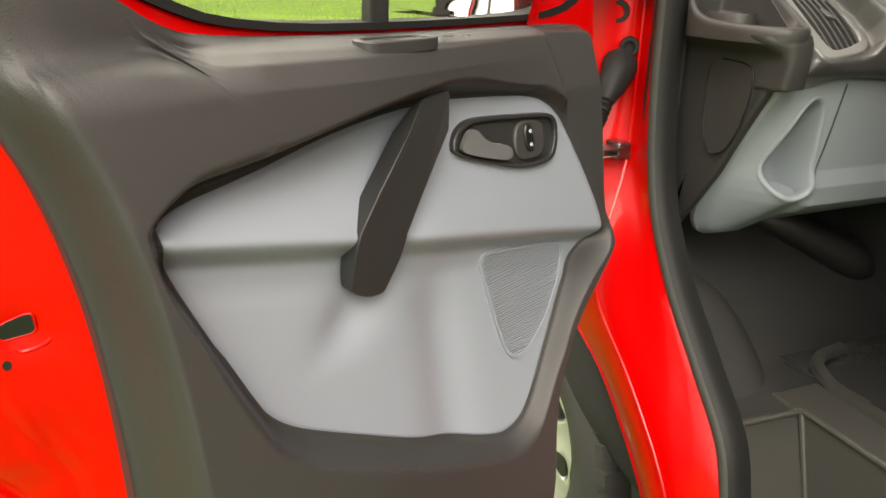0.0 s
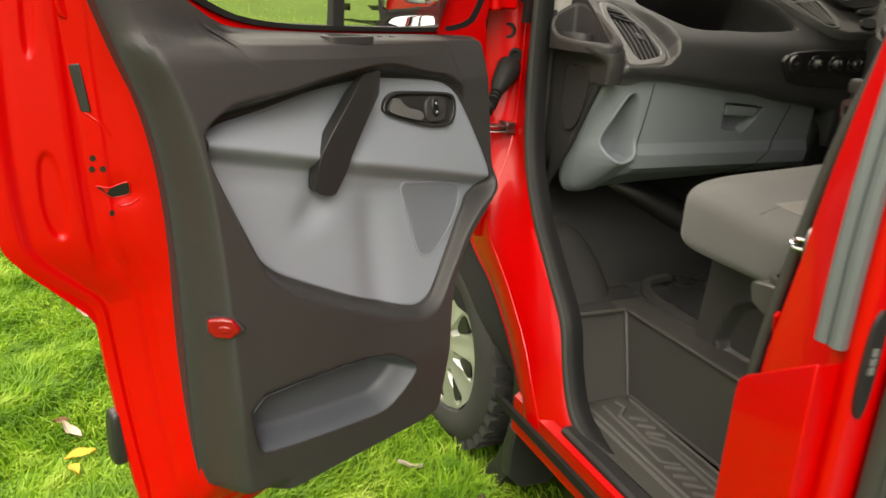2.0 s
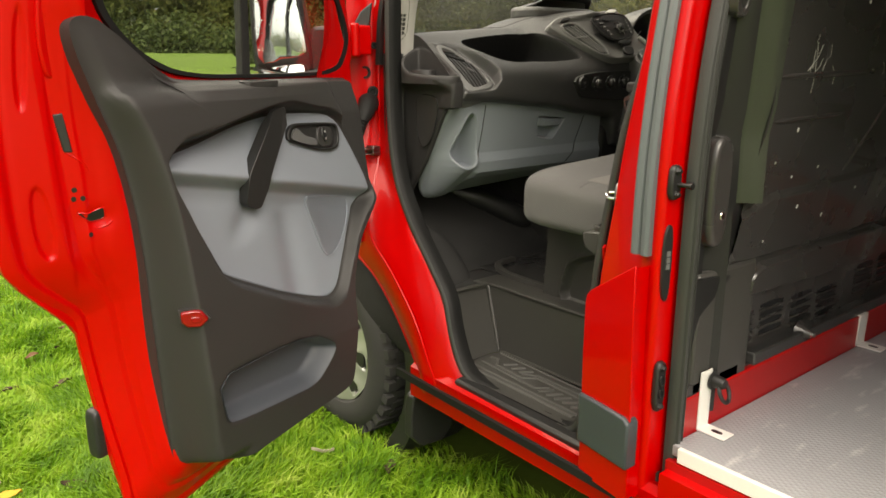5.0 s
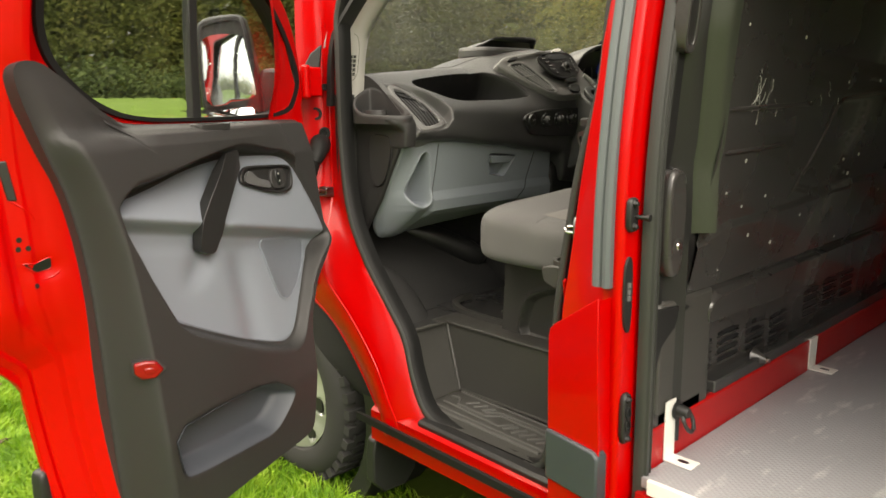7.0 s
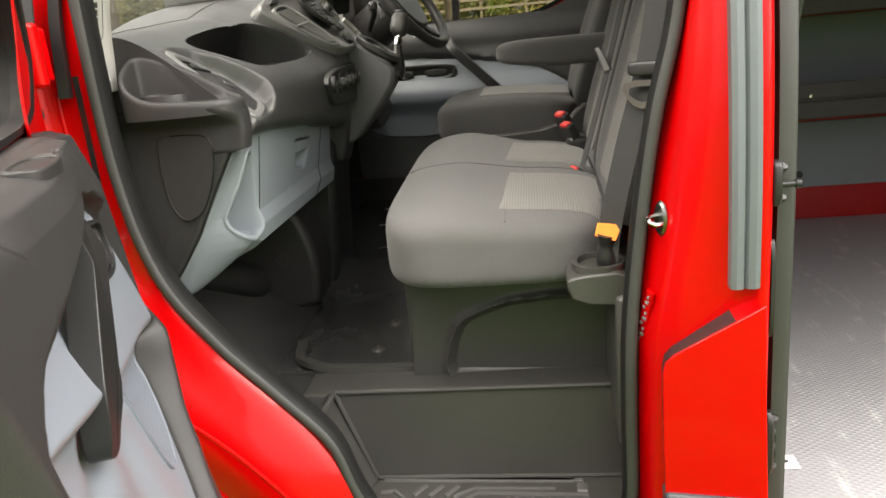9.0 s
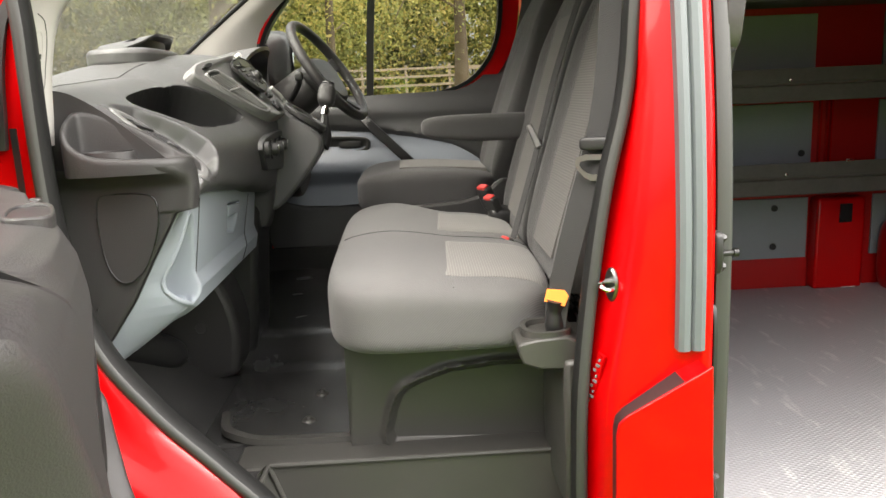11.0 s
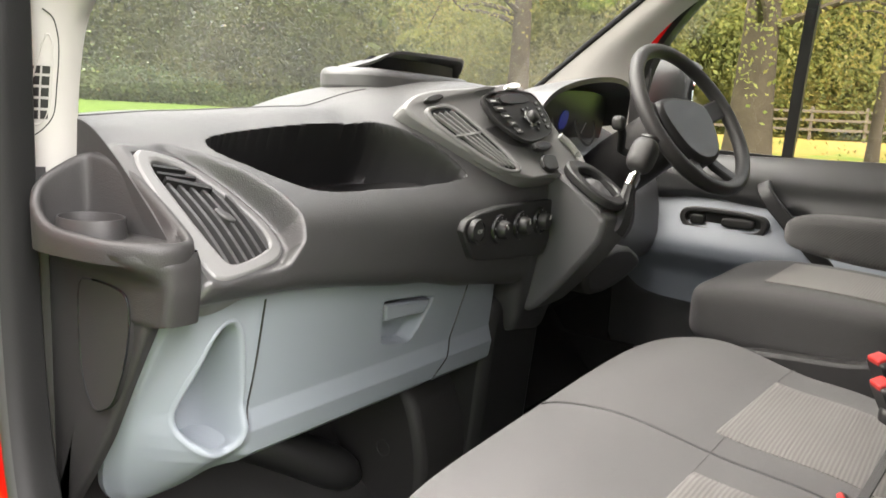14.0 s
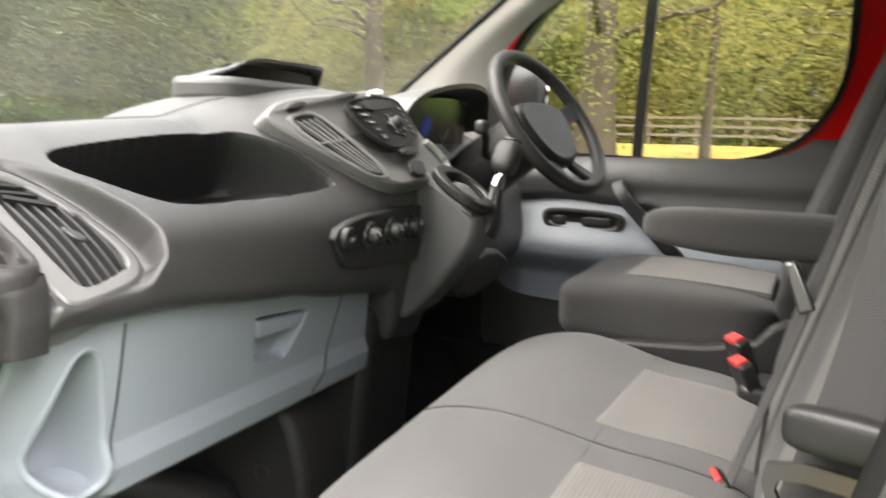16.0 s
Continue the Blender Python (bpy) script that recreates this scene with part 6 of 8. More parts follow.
# low tunnel towards the driver side
Geo().sheet(arr([[(x, y, z) for y in np.linspace(.30, 1.10, 10)] for x, z in curve_pts([(-.15, .6485), (-.11, .652), (-.06, .672), (-.01, .700), (.05, .712), (.40, .714), (.85, .714)], 24)]), (0, 0, -.006)).ob("floor_tunnel", MAT_FLOOR, van, "black rubber floor hump towards the driver", smooth=60)
# cowl box on the dash top, instrument hood and cluster
CW = chaikin([(-.24, 1.25), (-.215, 1.165), (-.15, 1.135), (.10, 1.15), (.175, 1.19), (.18, 1.28), (.10, 1.34), (-.14, 1.34)], 2)
Geo().prism(CW, P3, 1.48, 1.527).ob("dash_pod_base", DASH, dash, bevel=0.014, smooth=60, seg=3)
fe = curve_pts([(-.196, 1.20, 1.530), (-.172, 1.172, 1.543), (-.142, 1.145, 1.561), (-.06, 1.147, 1.565), (.05, 1.160, 1.568), (.128, 1.180, 1.568), (.146, 1.195, 1.548), (.15, 1.21, 1.528)], 36)
be = curve_pts([(-.174, 1.26, 1.528), (-.15, 1.285, 1.534), (-.10, 1.30, 1.541), (-.03, 1.305, 1.543), (.05, 1.305, 1.543), (.105, 1.295, 1.541), (.13, 1.28, 1.534), (.14, 1.26, 1.528)], 36)
Geo().sheet(np.stack([fe * (1 - k) + be * k for k in np.linspace(0, 1, 8)], 1), (0, .003, -.006)).ob("dash_pod_lid", DASH, dash, "lid of an open storage pod on the dash top", smooth=50)
Geo().prism([(-.158, 1.195), (-.125, 1.175), (.05, 1.187), (.125, 1.205), (.12, 1.27), (-.14, 1.27)], lambda a, b, d: (a, b, 1.526 + d * (1 - 1.2 * max(0, b - 1.20) / .1)), 0, .026).ob("dash_pod_liner", SCREEN, dash)
hoodline = curve_pts([(.17, 1.02, 1.44), (.20, 1.00, 1.50), (.28, .985, 1.535), (.42, .975, 1.556), (.56, .985, 1.556), (.66, 1.01, 1.535), (.70, 1.03, 1.46)], 36)
Geo().sheet(arr([[(x * (1 - .03 * k), y + .24 * k, z - .055 * k * k - 0.01 * k) for k in np.linspace(0, 1, 8)] for x, y, z in hoodline]), (0, 0, -.012)).ob("instrument_hood", DASH, dash, smooth=60)
Geo().prism(chaikin([(.20, 1.33), (.20, 1.47), (.28, 1.515), (.58, 1.53), (.66, 1.50), (.67, 1.33)], 2), lambda a, b, d: (a, 1.10 - d - .25 * (b - 1.45), b), 0, .02).ob("instrument_panel", SCREEN, dash, "dark instrument cluster", smooth=60)
GLOW = material("blue_display_glow", (0.01, 0.02, 0.10), 0.4, 0, 0.05, 200, 0.0, 4.0)
GLOW.node_tree.nodes["Principled BSDF"].inputs["Emission Color"].default_value = (0.05, 0.10, 0.9, 1)
GLOW.node_tree.nodes["Principled BSDF"].inputs["Emission Strength"].default_value = 0.015
Geo().prism(chaikin([(.405, 1.43), (.445, 1.43), (.445, 1.475), (.405, 1.475)], 1), lambda a, b, d: (a, 1.10 - d - .25 * (b - 1.45), b), .02, .022).ob("trip_display", GLOW, dash, "dim blue trip display")
for cx_ in (.315, .545):
    mm_ = Matrix.Translation((cx_, 1.079, 1.445)) @ Euler((radians(76), 0, 0)).to_matrix().to_4x4()
    Geo().lathe([(.050, .0), (.054, .004), (.058, .0)], mm_, 36).ob("gauge_ring", SATIN, dash)
    Geo().box((-.0012, -.004, .002), (.0012, .042, .004)).turn(mm_ @ pose(0, 0, 0, 0, 0, 125)).ob("gauge_needle", MARK, dash)
# gear lever
gc = Geo().prism(chaikin([(.92, 1.378), (.875, 1.366), (.770, 1.288), (.764, 1.265), (.775, 1.225), (.880, 1.098), (.92, 1.072), (.95, 1.10), (.95, 1.34)], 1), side, .005, .125).ob("gear_console", CONSOLE, van, "dash-mounted gear lever console", bevel=0.015, smooth=60)
Geo().ringed(*ring_pair([(.0, .872), (.125, .868), (.125, .765), (.0, .760)], [(.022, .850), (.108, .850), (.108, .783), (.022, .780)], 40, 2), lambda a, b, d: (a, b - .5 * d, 1.284 + d + (b - .75) * .68), -.004, .012).ob("gear_collar", BLACKP, gc, bevel=0.004, smooth=60)
boot = curve_pts([(.108, .765, 1.336), (.104, .766, 1.322), (.098, .769, 1.300), (.088, .775, 1.272), (.082, .785, 1.256)], 16)
bp_ = [((.030 + .0035 * (k % 2)) * math.cos(math.pi * k / 10), (.030 + .0035 * (k % 2)) * math.sin(math.pi * k / 10)) for k in range(20)]
Geo().sweep(boot, bp_, up=(1, 0, 0), scale=np.interp(np.linspace(0, 1, 16), [0, .2, .6, 1], [.36, .42, .78, 1.05])).ob("gear_boot", BLACKP, gc, "black pleated gear boot", smooth=25)
Geo().sheet(arr([[(.004 + .11 * i / 9, .775 + .085 * j / 9, 1.292 + .05 * j / 9 + .028 * math.sin(math.pi * i / 9) * math.sin(math.pi * min(1, j / 8)) * (.8 + .2 * math.sin(9 * i / 9 + 4 * j / 9))) for i in range(10)] for j in range(10)]), (0, 0, -.003)).ob("boot_skirt", CONSOLE, gc, "grey soft gear lever gaiter", smooth=70)
Geo().tube([(.130, .757, 1.376), (.106, .766, 1.328)], .0085, 14).tube([(.127, .758, 1.370), (.123, .7595, 1.362)], .0125, 14).tube([(.117, .762, 1.352), (.107, .7655, 1.334)], .0125, 14).ob("gear_stick", CHROME, gc)
Geo().pillow((-.024, -.026, -.036), (.024, .026, .036), 2.8, 14).turn(pose(.136, .757, 1.392, 8, 28, 0)).ob("gear_knob", TRIM, gc, smooth=60)
Geo().prism(chaikin([(-.015, -.018), (.015, -.018), (.015, .018), (-.015, .018)], 2), P3, .034, .0385).turn(pose(.136, .757, 1.392, 8, 28, 0)).ob("knob_cap", BLACKP, gc)
Geo().prism(chaikin([(.10, 1.33), (.17, 1.36), (.22, 1.33), (.22, 1.12), (.15, 1.02), (.12, 1.05)], 2), lambda a, b, d: (a, .90 + d - .3 * (b - 1.2), b), 0, .12).ob("knee_panel", TRIM, van, bevel=0.012, smooth=60)
Geo().prism(chaikin([(.16, 1.17), (.36, 1.185), (.47, 1.135), (.43, 1.11), (.33, 1.09), (.22, 1.083), (.16, 1.10)], 1), lambda a, b, d: (a, .86 + d, b), 0, .16).ob("knee_bin", TRIM, van, bevel=0.012, smooth=60)

# steering wheel
SW = Matrix.Translation((.470, .780, 1.471)) @ Euler((radians(56), 0, radians(-11.4))).to_matrix().to_4x4()
sw = Geo()
a_ = np.linspace(0, 2 * math.pi, 64, endpoint=False)
sw.tube(np.stack([.181 * np.cos(a_), .181 * np.sin(a_), 0 * a_], 1), .0165, 14, up=(0, 0, 1), closed=True).turn(SW)
swo = sw.ob("steering_wheel", TRIM, van, "dark grey three-spoke steering wheel", smooth=70)
Geo().prism(chaikin([(-.075, .045), (.075, .045), (.085, 0), (.06, -.06), (.025, -.085), (-.025, -.085), (-.06, -.06), (-.085, 0)], 2), lambda a, b, d: (a * 1.32, b * 1.3, d), -.06, -.002).turn(SW).ob("airbag_cover", BLACKP, swo, bevel=0.012, smooth=60)
for a0, wd in ((12, .024), (168, .024), (-68, .016), (-112, .016)):
    c, s = math.cos(radians(a0)), math.sin(radians(a0))
    Geo().sweep([(.06 * c, .06 * s, -.03), (.12 * c, .12 * s, -.022), (.172 * c, .172 * s, -.004)], [(-wd, -.008), (wd, -.008), (wd, .008), (-wd, .008)], up=(0, 0, 1)).turn(SW).ob("spoke", TRIM, swo, bevel=0.004)
Geo().lathe([(.062, -.05), (.07, -.09), (.075, -.22), (.07, -.3)], SW, 24).ob("column_shroud", TRIM, van, smooth=60)
for sx, bx in ((-1, .27), (1, .6)):
    Geo().tube([(.46 + sx * .06, .90, 1.385), (.46 + sx * .14, .88, 1.395), (.46 + sx * .21, .85, 1.430), (.46 + sx * .235, .845, 1.448)], .009, 10).pillow((.46 + sx * .245 - .013, .832, 1.436), (.46 + sx * .245 + .013, .858, 1.466), 3, 8).ob("stalk", BLACKP, van)

# ---- seats ----
def seat_box():
    g = rows_of([(.20, .60), (.683, .60), (.664, .888), (.20, .888)], 60, 90)
    y, z = g[..., 0], g[..., 1]
    pan = chaikin([(.60, .645), (.575, .745), (.545, .775), (.43, .812), (.15, .812), (.15, .62), (.27, .632), (.54, .645)], 1)
    d = poly_dist(pan, y, z)
    x = -.62 + 0.018 * ease(0.012, -0.014, d) - 0.010 * np.exp(-((d - 0.012) / 0.007) ** 2)
    b = Geo().sheet(np.stack([x, y, z], -1), (.02, 0, 0))
    return b


sb = seat_box().ob("seat_base", STEPP, van, "dark plastic seat base with a pressed side panel", smooth=50)
Geo().prism([(-.605, .683), (.26, .683), (.26, .20), (-.605, .20)], P3, .60, .884).ob("seat_base_core", STEPP, sb)


def cushion(lo, hi, crown, front, roll=0.0):
    def bend(P):
        x, y, z = P[..., 0], P[..., 1], P[..., 2]
        k = ease(lo[2] + 0.3 * (hi[2] - lo[2]), hi[2], z)
        cx, hw = (lo[0] + hi[0]) / 2, (hi[0] - lo[0]) / 2
        z = z + k * (crown * (1 - ((x - cx) / hw) ** 2) + front * np.sin(np.clip((y - lo[1]) / (hi[1] - lo[1]), 0, 1) * 2.6))
        z = z + k * roll * (.35 + .65 * ease(-.6, .05, x)) * ease(.40, .60, y)
        return np.stack([x, y, z], -1)
    return bend


bench = Geo().pillow((-.765, .235, .872), (.215, .715, 1.018), 5, 70, cushion((-.765, .235, .872), (.215, .715, 1.018), .006, .018, .036))


def bench_top(x, y):
    """Height of the bench cloth."""
    u, v, lo, hi = (x + .275) / .49, (y - .475) / .24, .872, 1.018
    q = np.clip(1 - np.abs(u) ** 5 - np.abs(v) ** 5, 0, 1) ** .2
    return (lo + hi) / 2 + q * (hi - lo) / 2 + .006 * (1 - u ** 2) + .018 * np.sin(np.clip((y - .235) / .48, 0, 1) * 2.6) + .036 * (.35 + .65 * ease(-.6, .05, x)) * ease(.40, .60, y)


bench_ob = bench.ob("bench_seat", CLOTH, van, "dark grey cloth double passenger bench with pale striped patches", smooth=70)
for x0, x1 in ((-.688, -.402), (-.262, .03)):
    q = rows_of([(x0, .255), (x1, .255), (x1 + .004, .452), (x0 - .004, .462)], 16, 16)
    x, y = q[..., 0], q[..., 1]
    e = np.minimum.reduce([x - x.min(), x.max() - x, y.max() - y])
    Geo().sheet(np.stack([x, y, bench_top(x, y) + .0035 * ease(-0.002, .012, e) + .0005], -1), (0, 0, -.004)).ob("seat_patch", PATCH, bench_ob, "pale ribbed cloth patch", smooth=60)
Geo().tube([(-.332, y, float(bench_top(-.332, y)) - .001) for y in np.linspace(.25, .69, 20)], .0028, 6).ob("seam", BLACKP, bench_ob)
Geo().tube([(x, .45, float(bench_top(x, .45)) - .0008) for x in np.linspace(-.74, .18, 30)], .0016, 6).ob("seam", CLOTH, bench_ob)


def seat_back(x0, x1, y0, z0, y1, z1, th, name, label, mat=SHADEDCLOTH):
    """A leaning backrest from its foot (y0, z0) to its head (y1, z1), front side given."""
    L = math.hypot(y1 - y0, z1 - z0)
    t = arr(((y1 - y0) / L, (z1 - z0) / L))
    n = arr((t[1], -t[0]))

    def lay(P):
        x, s, d = P[..., 0], P[..., 1], P[..., 2]
        cx, hw = (x0 + x1) / 2, (x1 - x0) / 2
        side_bolster = 0.022 * ease(.62, .95, np.abs(x - cx) / hw) * ease(L * .98, L * .7, s)
        taper = 1 - 0.16 * ease(L * .55, L, s)
        d = d + side_bolster * (d > -th * .4)
        x = cx + (x - cx) * taper
        return np.stack([x, y0 + t[0] * s + n[0] * d, z0 + t[1] * s + n[1] * d], -1)

    return Geo().pillow((x0, 0, -th), (x1, L, 0), 6, 26, lay).ob(name, mat, van, label, smooth=70), lay


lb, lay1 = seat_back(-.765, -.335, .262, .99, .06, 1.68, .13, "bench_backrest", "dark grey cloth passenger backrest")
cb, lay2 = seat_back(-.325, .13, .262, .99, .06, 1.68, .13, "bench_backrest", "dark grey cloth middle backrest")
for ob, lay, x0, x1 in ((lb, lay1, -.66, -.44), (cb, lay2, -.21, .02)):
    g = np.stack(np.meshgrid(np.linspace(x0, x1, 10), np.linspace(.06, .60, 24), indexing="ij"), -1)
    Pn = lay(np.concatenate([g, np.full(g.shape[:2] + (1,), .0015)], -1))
    # striped patch cloth darkened alike, with the backrest's shade in its colour
    Geo().sheet(Pn, (0, -.004, 0)).ob("backrest_patch", woven("shaded_striped_cloth", (0.112, 0.107, 0.100), (0.060, 0.057, 0.053), 58, "Z", rib=0.5) if ob is lb else bpy.data.materials["shaded_striped_cloth"], ob, smooth=60)

drv = Geo().pillow((.265, .235, 1.0), (.765, .705, 1.13), 5, 44, cushion((.265, .235, 1.0), (.765, .705, 1.13), -.012, .022)).ob("driver_seat", SHADEDCLOTH, van, "dark grey cloth driver seat with armrest", smooth=70)
Geo().prism(chaikin([(.68, .65), (.66, 1.0), (.22, 1.02), (.20, .65)], 1), side, .30, .74).ob("seat_pedestal", BLACKP, drv, bevel=0.01)
Geo().prism(chaikin([(.66, .985), (.60, 1.03), (.30, 1.05), (.25, 1.11), (.20, 1.11), (.20, .96), (.64, .95)], 1), side, .222, .262).ob("seat_side_cover", TRIM, drv, "dark plastic seat side cover", bevel=0.008, smooth=60)
q = rows_of([(.38, .27), (.65, .27), (.66, .56), (.37, .56)], 10, 10)
Geo().sheet(np.stack([q[..., 0], q[..., 1], 1.1385 + .018 * np.sin(np.clip((q[..., 1] - .235) / .47, 0, 1) * 2.6) - .010], -1), (0, 0, -.012)).ob("seat_patch", PATCH, drv, "pale ribbed cloth patch", smooth=60)
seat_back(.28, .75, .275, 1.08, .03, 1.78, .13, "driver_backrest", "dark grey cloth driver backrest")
Geo().pillow((.085, .10, 1.238), (.185, .485, 1.318), 4.5, 16, lambda P: P + np.stack([0 * P[..., 0], 0 * P[..., 0], .012 * ease(.3, .49, P[..., 1]) * (P[..., 2] < 1.28)], -1)).ob("armrest", SHADEDCLOTH, drv, "grey cloth armrest", smooth=70)

# buckles
def buckle(x, y, z, lean, turn, size=1.0):
    m = pose(x, y, z, lean, 0, turn)
    BK = chaikin([(-.022, -.085), (.022, -.085), (.026, -.012), (.025, .0), (-.025, .0), (-.026, -.012)], 1)
    Geo().prism(BK, lambda a, b, d: (a, d, b), -.012, .012).turn(m).ob("buckle", BLACKP, bench_ob, "black belt buckle with red button", bevel=0.004, smooth=60)
    Geo().box((-.017, -.0090, -.008), (.017, .0122, .004)).turn(m).ob("buckle_button", REDBTN, bench_ob, "red release button", bevel=0.003)


buckle(-.320, .300, 1.024, -40, 20)
buckle(.070, .312, 1.108, -24, 35)
buckle(.015, .300, 1.085, -26, 30)
Geo().pillow((.0, .225, 1.0), (.10, .30, 1.05), 5, 8).ob("buckle_housing", BLACKP, bench_ob)

# belts
def strap(pts, wide, name, mat, up, n=30):
    return Geo().sweep(curve_pts(pts, n), [(-wide / 2, -.0008), (wide / 2, -.0008), (wide / 2, .0008), (-wide / 2, .0008)], up=up).ob(name, mat, van, "black webbing seat belt")


belt = strap([(-.79, .150, 1.80), (-.82, .165, 1.5), (-.845, .19, 1.32), (-.845, .235, 1.15), (-.826, .262, 1.02), (-.81, .268, .95)], .046, "seat_belt", WEB, (-.75, .65, .1))
Geo().prism([(-.024, .012), (.020, .013), (.024, -.010), (-.014, -.017)], P3, -.001, .003).turn(look((-.832, .266, 1.015), (-1.5, .55, 1.2))).ob("belt_tag", ORANGE, belt, "orange cloth belt tag")
TNG = arr(chaikin([(-.03, -.010), (.03, -.010), (.034, .010), (.012, .035), (-.012, .035), (-.034, .010)], 1))
Geo().ringed(TNG, (TNG - TNG.mean(0)) * arr((.78, .55)) + TNG.mean(0), P3, -.002, .002).turn(look((-.862, .205, 1.262), (-1.6, .45, 1.32)) @ pose(0, 0, 0, 0, 0, 180)).ob("belt_tongue", TONGUE, belt, "steel belt tongue")
Geo().pillow((-.012, -.028, -.006), (.012, .028, .012), 4, 8).turn(look((-.862, .203, 1.29), (-1.6, .45, 1.32)) @ pose(0, 0, 0, 0, 0, 90)).ob("belt_tongue_cover", BLACKP, belt)
anchor = Geo().prism(chaikin([(.225, .945), (.335, .938), (.345, .925), (.330, .885), (.225, .878)], 1), side, -.850, -.735).ob("belt_anchor_cover", STEPP, van, "dark plastic belt anchor cover", bevel=0.008, smooth=60)
Geo().ringed(*[chaikin([(a * k_ - .795, b * k_ + .282) for a, b in ((-.05, -.045), (.05, -.045), (.05, .048), (-.05, .048))], 2) for k_ in (1, .80)], P3, .935, .951).ob("anchor_rim", STEPP, anchor, smooth=60)
Geo().tube(curve_pts([(-.805, .268, .925), (-.812, .268, .955), (-.815, .267, .985), (-.822, .266, 1.01)], 14), .017, 12, scale=np.interp(np.linspace(0, 1, 14), [0, .4, .7, 1], [.8, 1.15, .85, 1.2])).ob("belt_sleeve", BLACKP, belt)
belt2 = strap([(-.325, .09, 1.64), (-.328, .165, 1.43), (-.333, .22, 1.23), (-.338, .28, 1.03)], .028, "seat_belt", WEB, (-.3, 1, .25))
Geo().prism([(-.010, -.03), (.010, -.03), (.007, .03), (-.007, .03)], P3, -.003, .004).turn(look((-.345, .225, 1.275), (-1.6, .6, 1.4)) @ pose(0, 0, 0, 0, 0, -25)).ob("belt_tongue", TONGUE, belt2, "steel belt tongue", bevel=0.004)

# ---- cab shell: pillars, glass, driver door ----
Y0 = [(1.110, 1.325), (1.107, 1.355), (1.104, 1.38), (1.10, 1.425), (1.09, 1.482), (1.068, 1.547), (1.016, 1.606), (.93, 1.69), (.75, 1.83)]
ly = curve_pts([(a + .036, b) for a, b in Y0], 30)
secL = [(-.822, .05), (-.812, .020), (-.79, .0), (-.765, .004), (-.750, .05), (-.748, .14), (-.80, .20), (-.85, .12)]
Geo().grid(arr([[(x + .05 * float(ease(1.5, 1.9, z)), y + dy, z) for x, dy in secL] for y, z in ly]), closed_v=True).ob("windscreen_pillar_trim", LIGHTTRIM, van, "pale grey windscreen pillar trim with a vent", smooth=60)
vent = Geo()
def pillar_at(x, z, d=0.0):
    return (x, float(np.interp(z, ly[:, 1], ly[:, 0]) + np.interp(x, [-.822, -.812, -.79, -.765], [.05, .020, .0, .004])) - d, z)


for i in range(5):
    z = 1.423 + i * .0135
    for x in (-.8115, -.8035):
        top = .0050 if i < 4 else .0035
        vent.grid(arr([[pillar_at(x + dx, z + dz, .0012) for dx in (-.0032, 0, .0032)] for dz in (-.0052, 0, top)]))
slot = chaikin([(-.8175, 1.408), (-.7985, 1.414), (-.7975, 1.49), (-.801, 1.515), (-.806, 1.52), (-.811, 1.49)], 2)
Geo().tube([pillar_at(x, z, -.0006) for x, z in curve_pts(slot, 60, True)], .0016, 6, closed=True).ob("vent_rim", LIGHTTRIM, bpy.data.objects["windscreen_pillar_trim"])
Geo().tube([pillar_at(x, z, -.0003) for x, z in curve_pts([(-.8215, 1.392), (-.812, 1.397), (-.802, 1.408), (-.795, 1.424), (-.7935, 1.45), (-.7935, 1.49), (-.796, 1.515), (-.802, 1.535), (-.812, 1.545)], 40)], .0008, 6).ob("vent_panel_seam", BLACKP, bpy.data.objects["windscreen_pillar_trim"])
vent.ob("pillar_vent", BLACKP, bpy.data.objects["windscreen_pillar_trim"], "dark vent slots")
A = curve_pts([(.735, 1.50, 1.39), (.745, 1.277, 1.582), (.745, .99, 1.806), (.735, .82, 1.935)], 20)
B = curve_pts([(.89, 1.10, 1.36), (.840, 1.075, 1.605), (.82, .96, 1.745), (.81, .79, 1.855), (.80, .68, 1.93)], 20)
mid = 0.5 * (A + B) + arr((-.018, -.01, 0))
Geo().sheet(np.stack([curve_pts([a, m, b], 8) for a, m, b in zip(A, mid, B)], 0), (.02, .02, .01)).ob("windscreen_pillar_trim", LIGHTTRIM, van, "pale grey windscreen pillar trim", smooth=60)
Geo().tube(A + arr((0, .012, .004)), .010, 8).ob("windscreen_seal", RUBBER, van)
ws = []
for k in np.linspace(0, 1.16, 15):
    y, z, hw = 1.515 - .575 * k, 1.385 + .485 * k, .80 - .05 * k
    ws.append([(x, y + .07 * (1 - (x / hw) ** 2) * 1.0, z + .02 * (1 - (x / hw) ** 2)) for x in np.linspace(-hw, hw, 18)])
Geo().sheet(arr(ws), (0, .004, .004)).ob("windscreen", dusty_glass("windscreen_glass", (.86, .90, .88), .007), van, "clear raked windscreen with rain drops", smooth=80).visible_shadow = False
def on_screen(a, b):
    k, f_ = .12 + 1.0 * b, -.97 + 1.1 * a ** 1.6
    hw = .80 - .05 * k
    return (f_ * hw, 1.521 - .575 * k + .07 * (1 - f_ ** 2), 1.391 + .485 * k + .02 * (1 - f_ ** 2))


drops(520, on_screen, (0, .64, .76), 6, "rain_drop", DROP, bpy.data.objects["windscreen"])
Geo().sheet(arr([[(x, 1.49 + .07 * (1 - (x / .8) ** 2) + .02 * k, 1.40 + .02 * (1 - (x / .8) ** 2) - .04 * k) for x in np.linspace(-.82, .82, 18)] for k in (0, 1, 2)]), (0, .01, .0)).ob("scuttle", BLACKP, van)

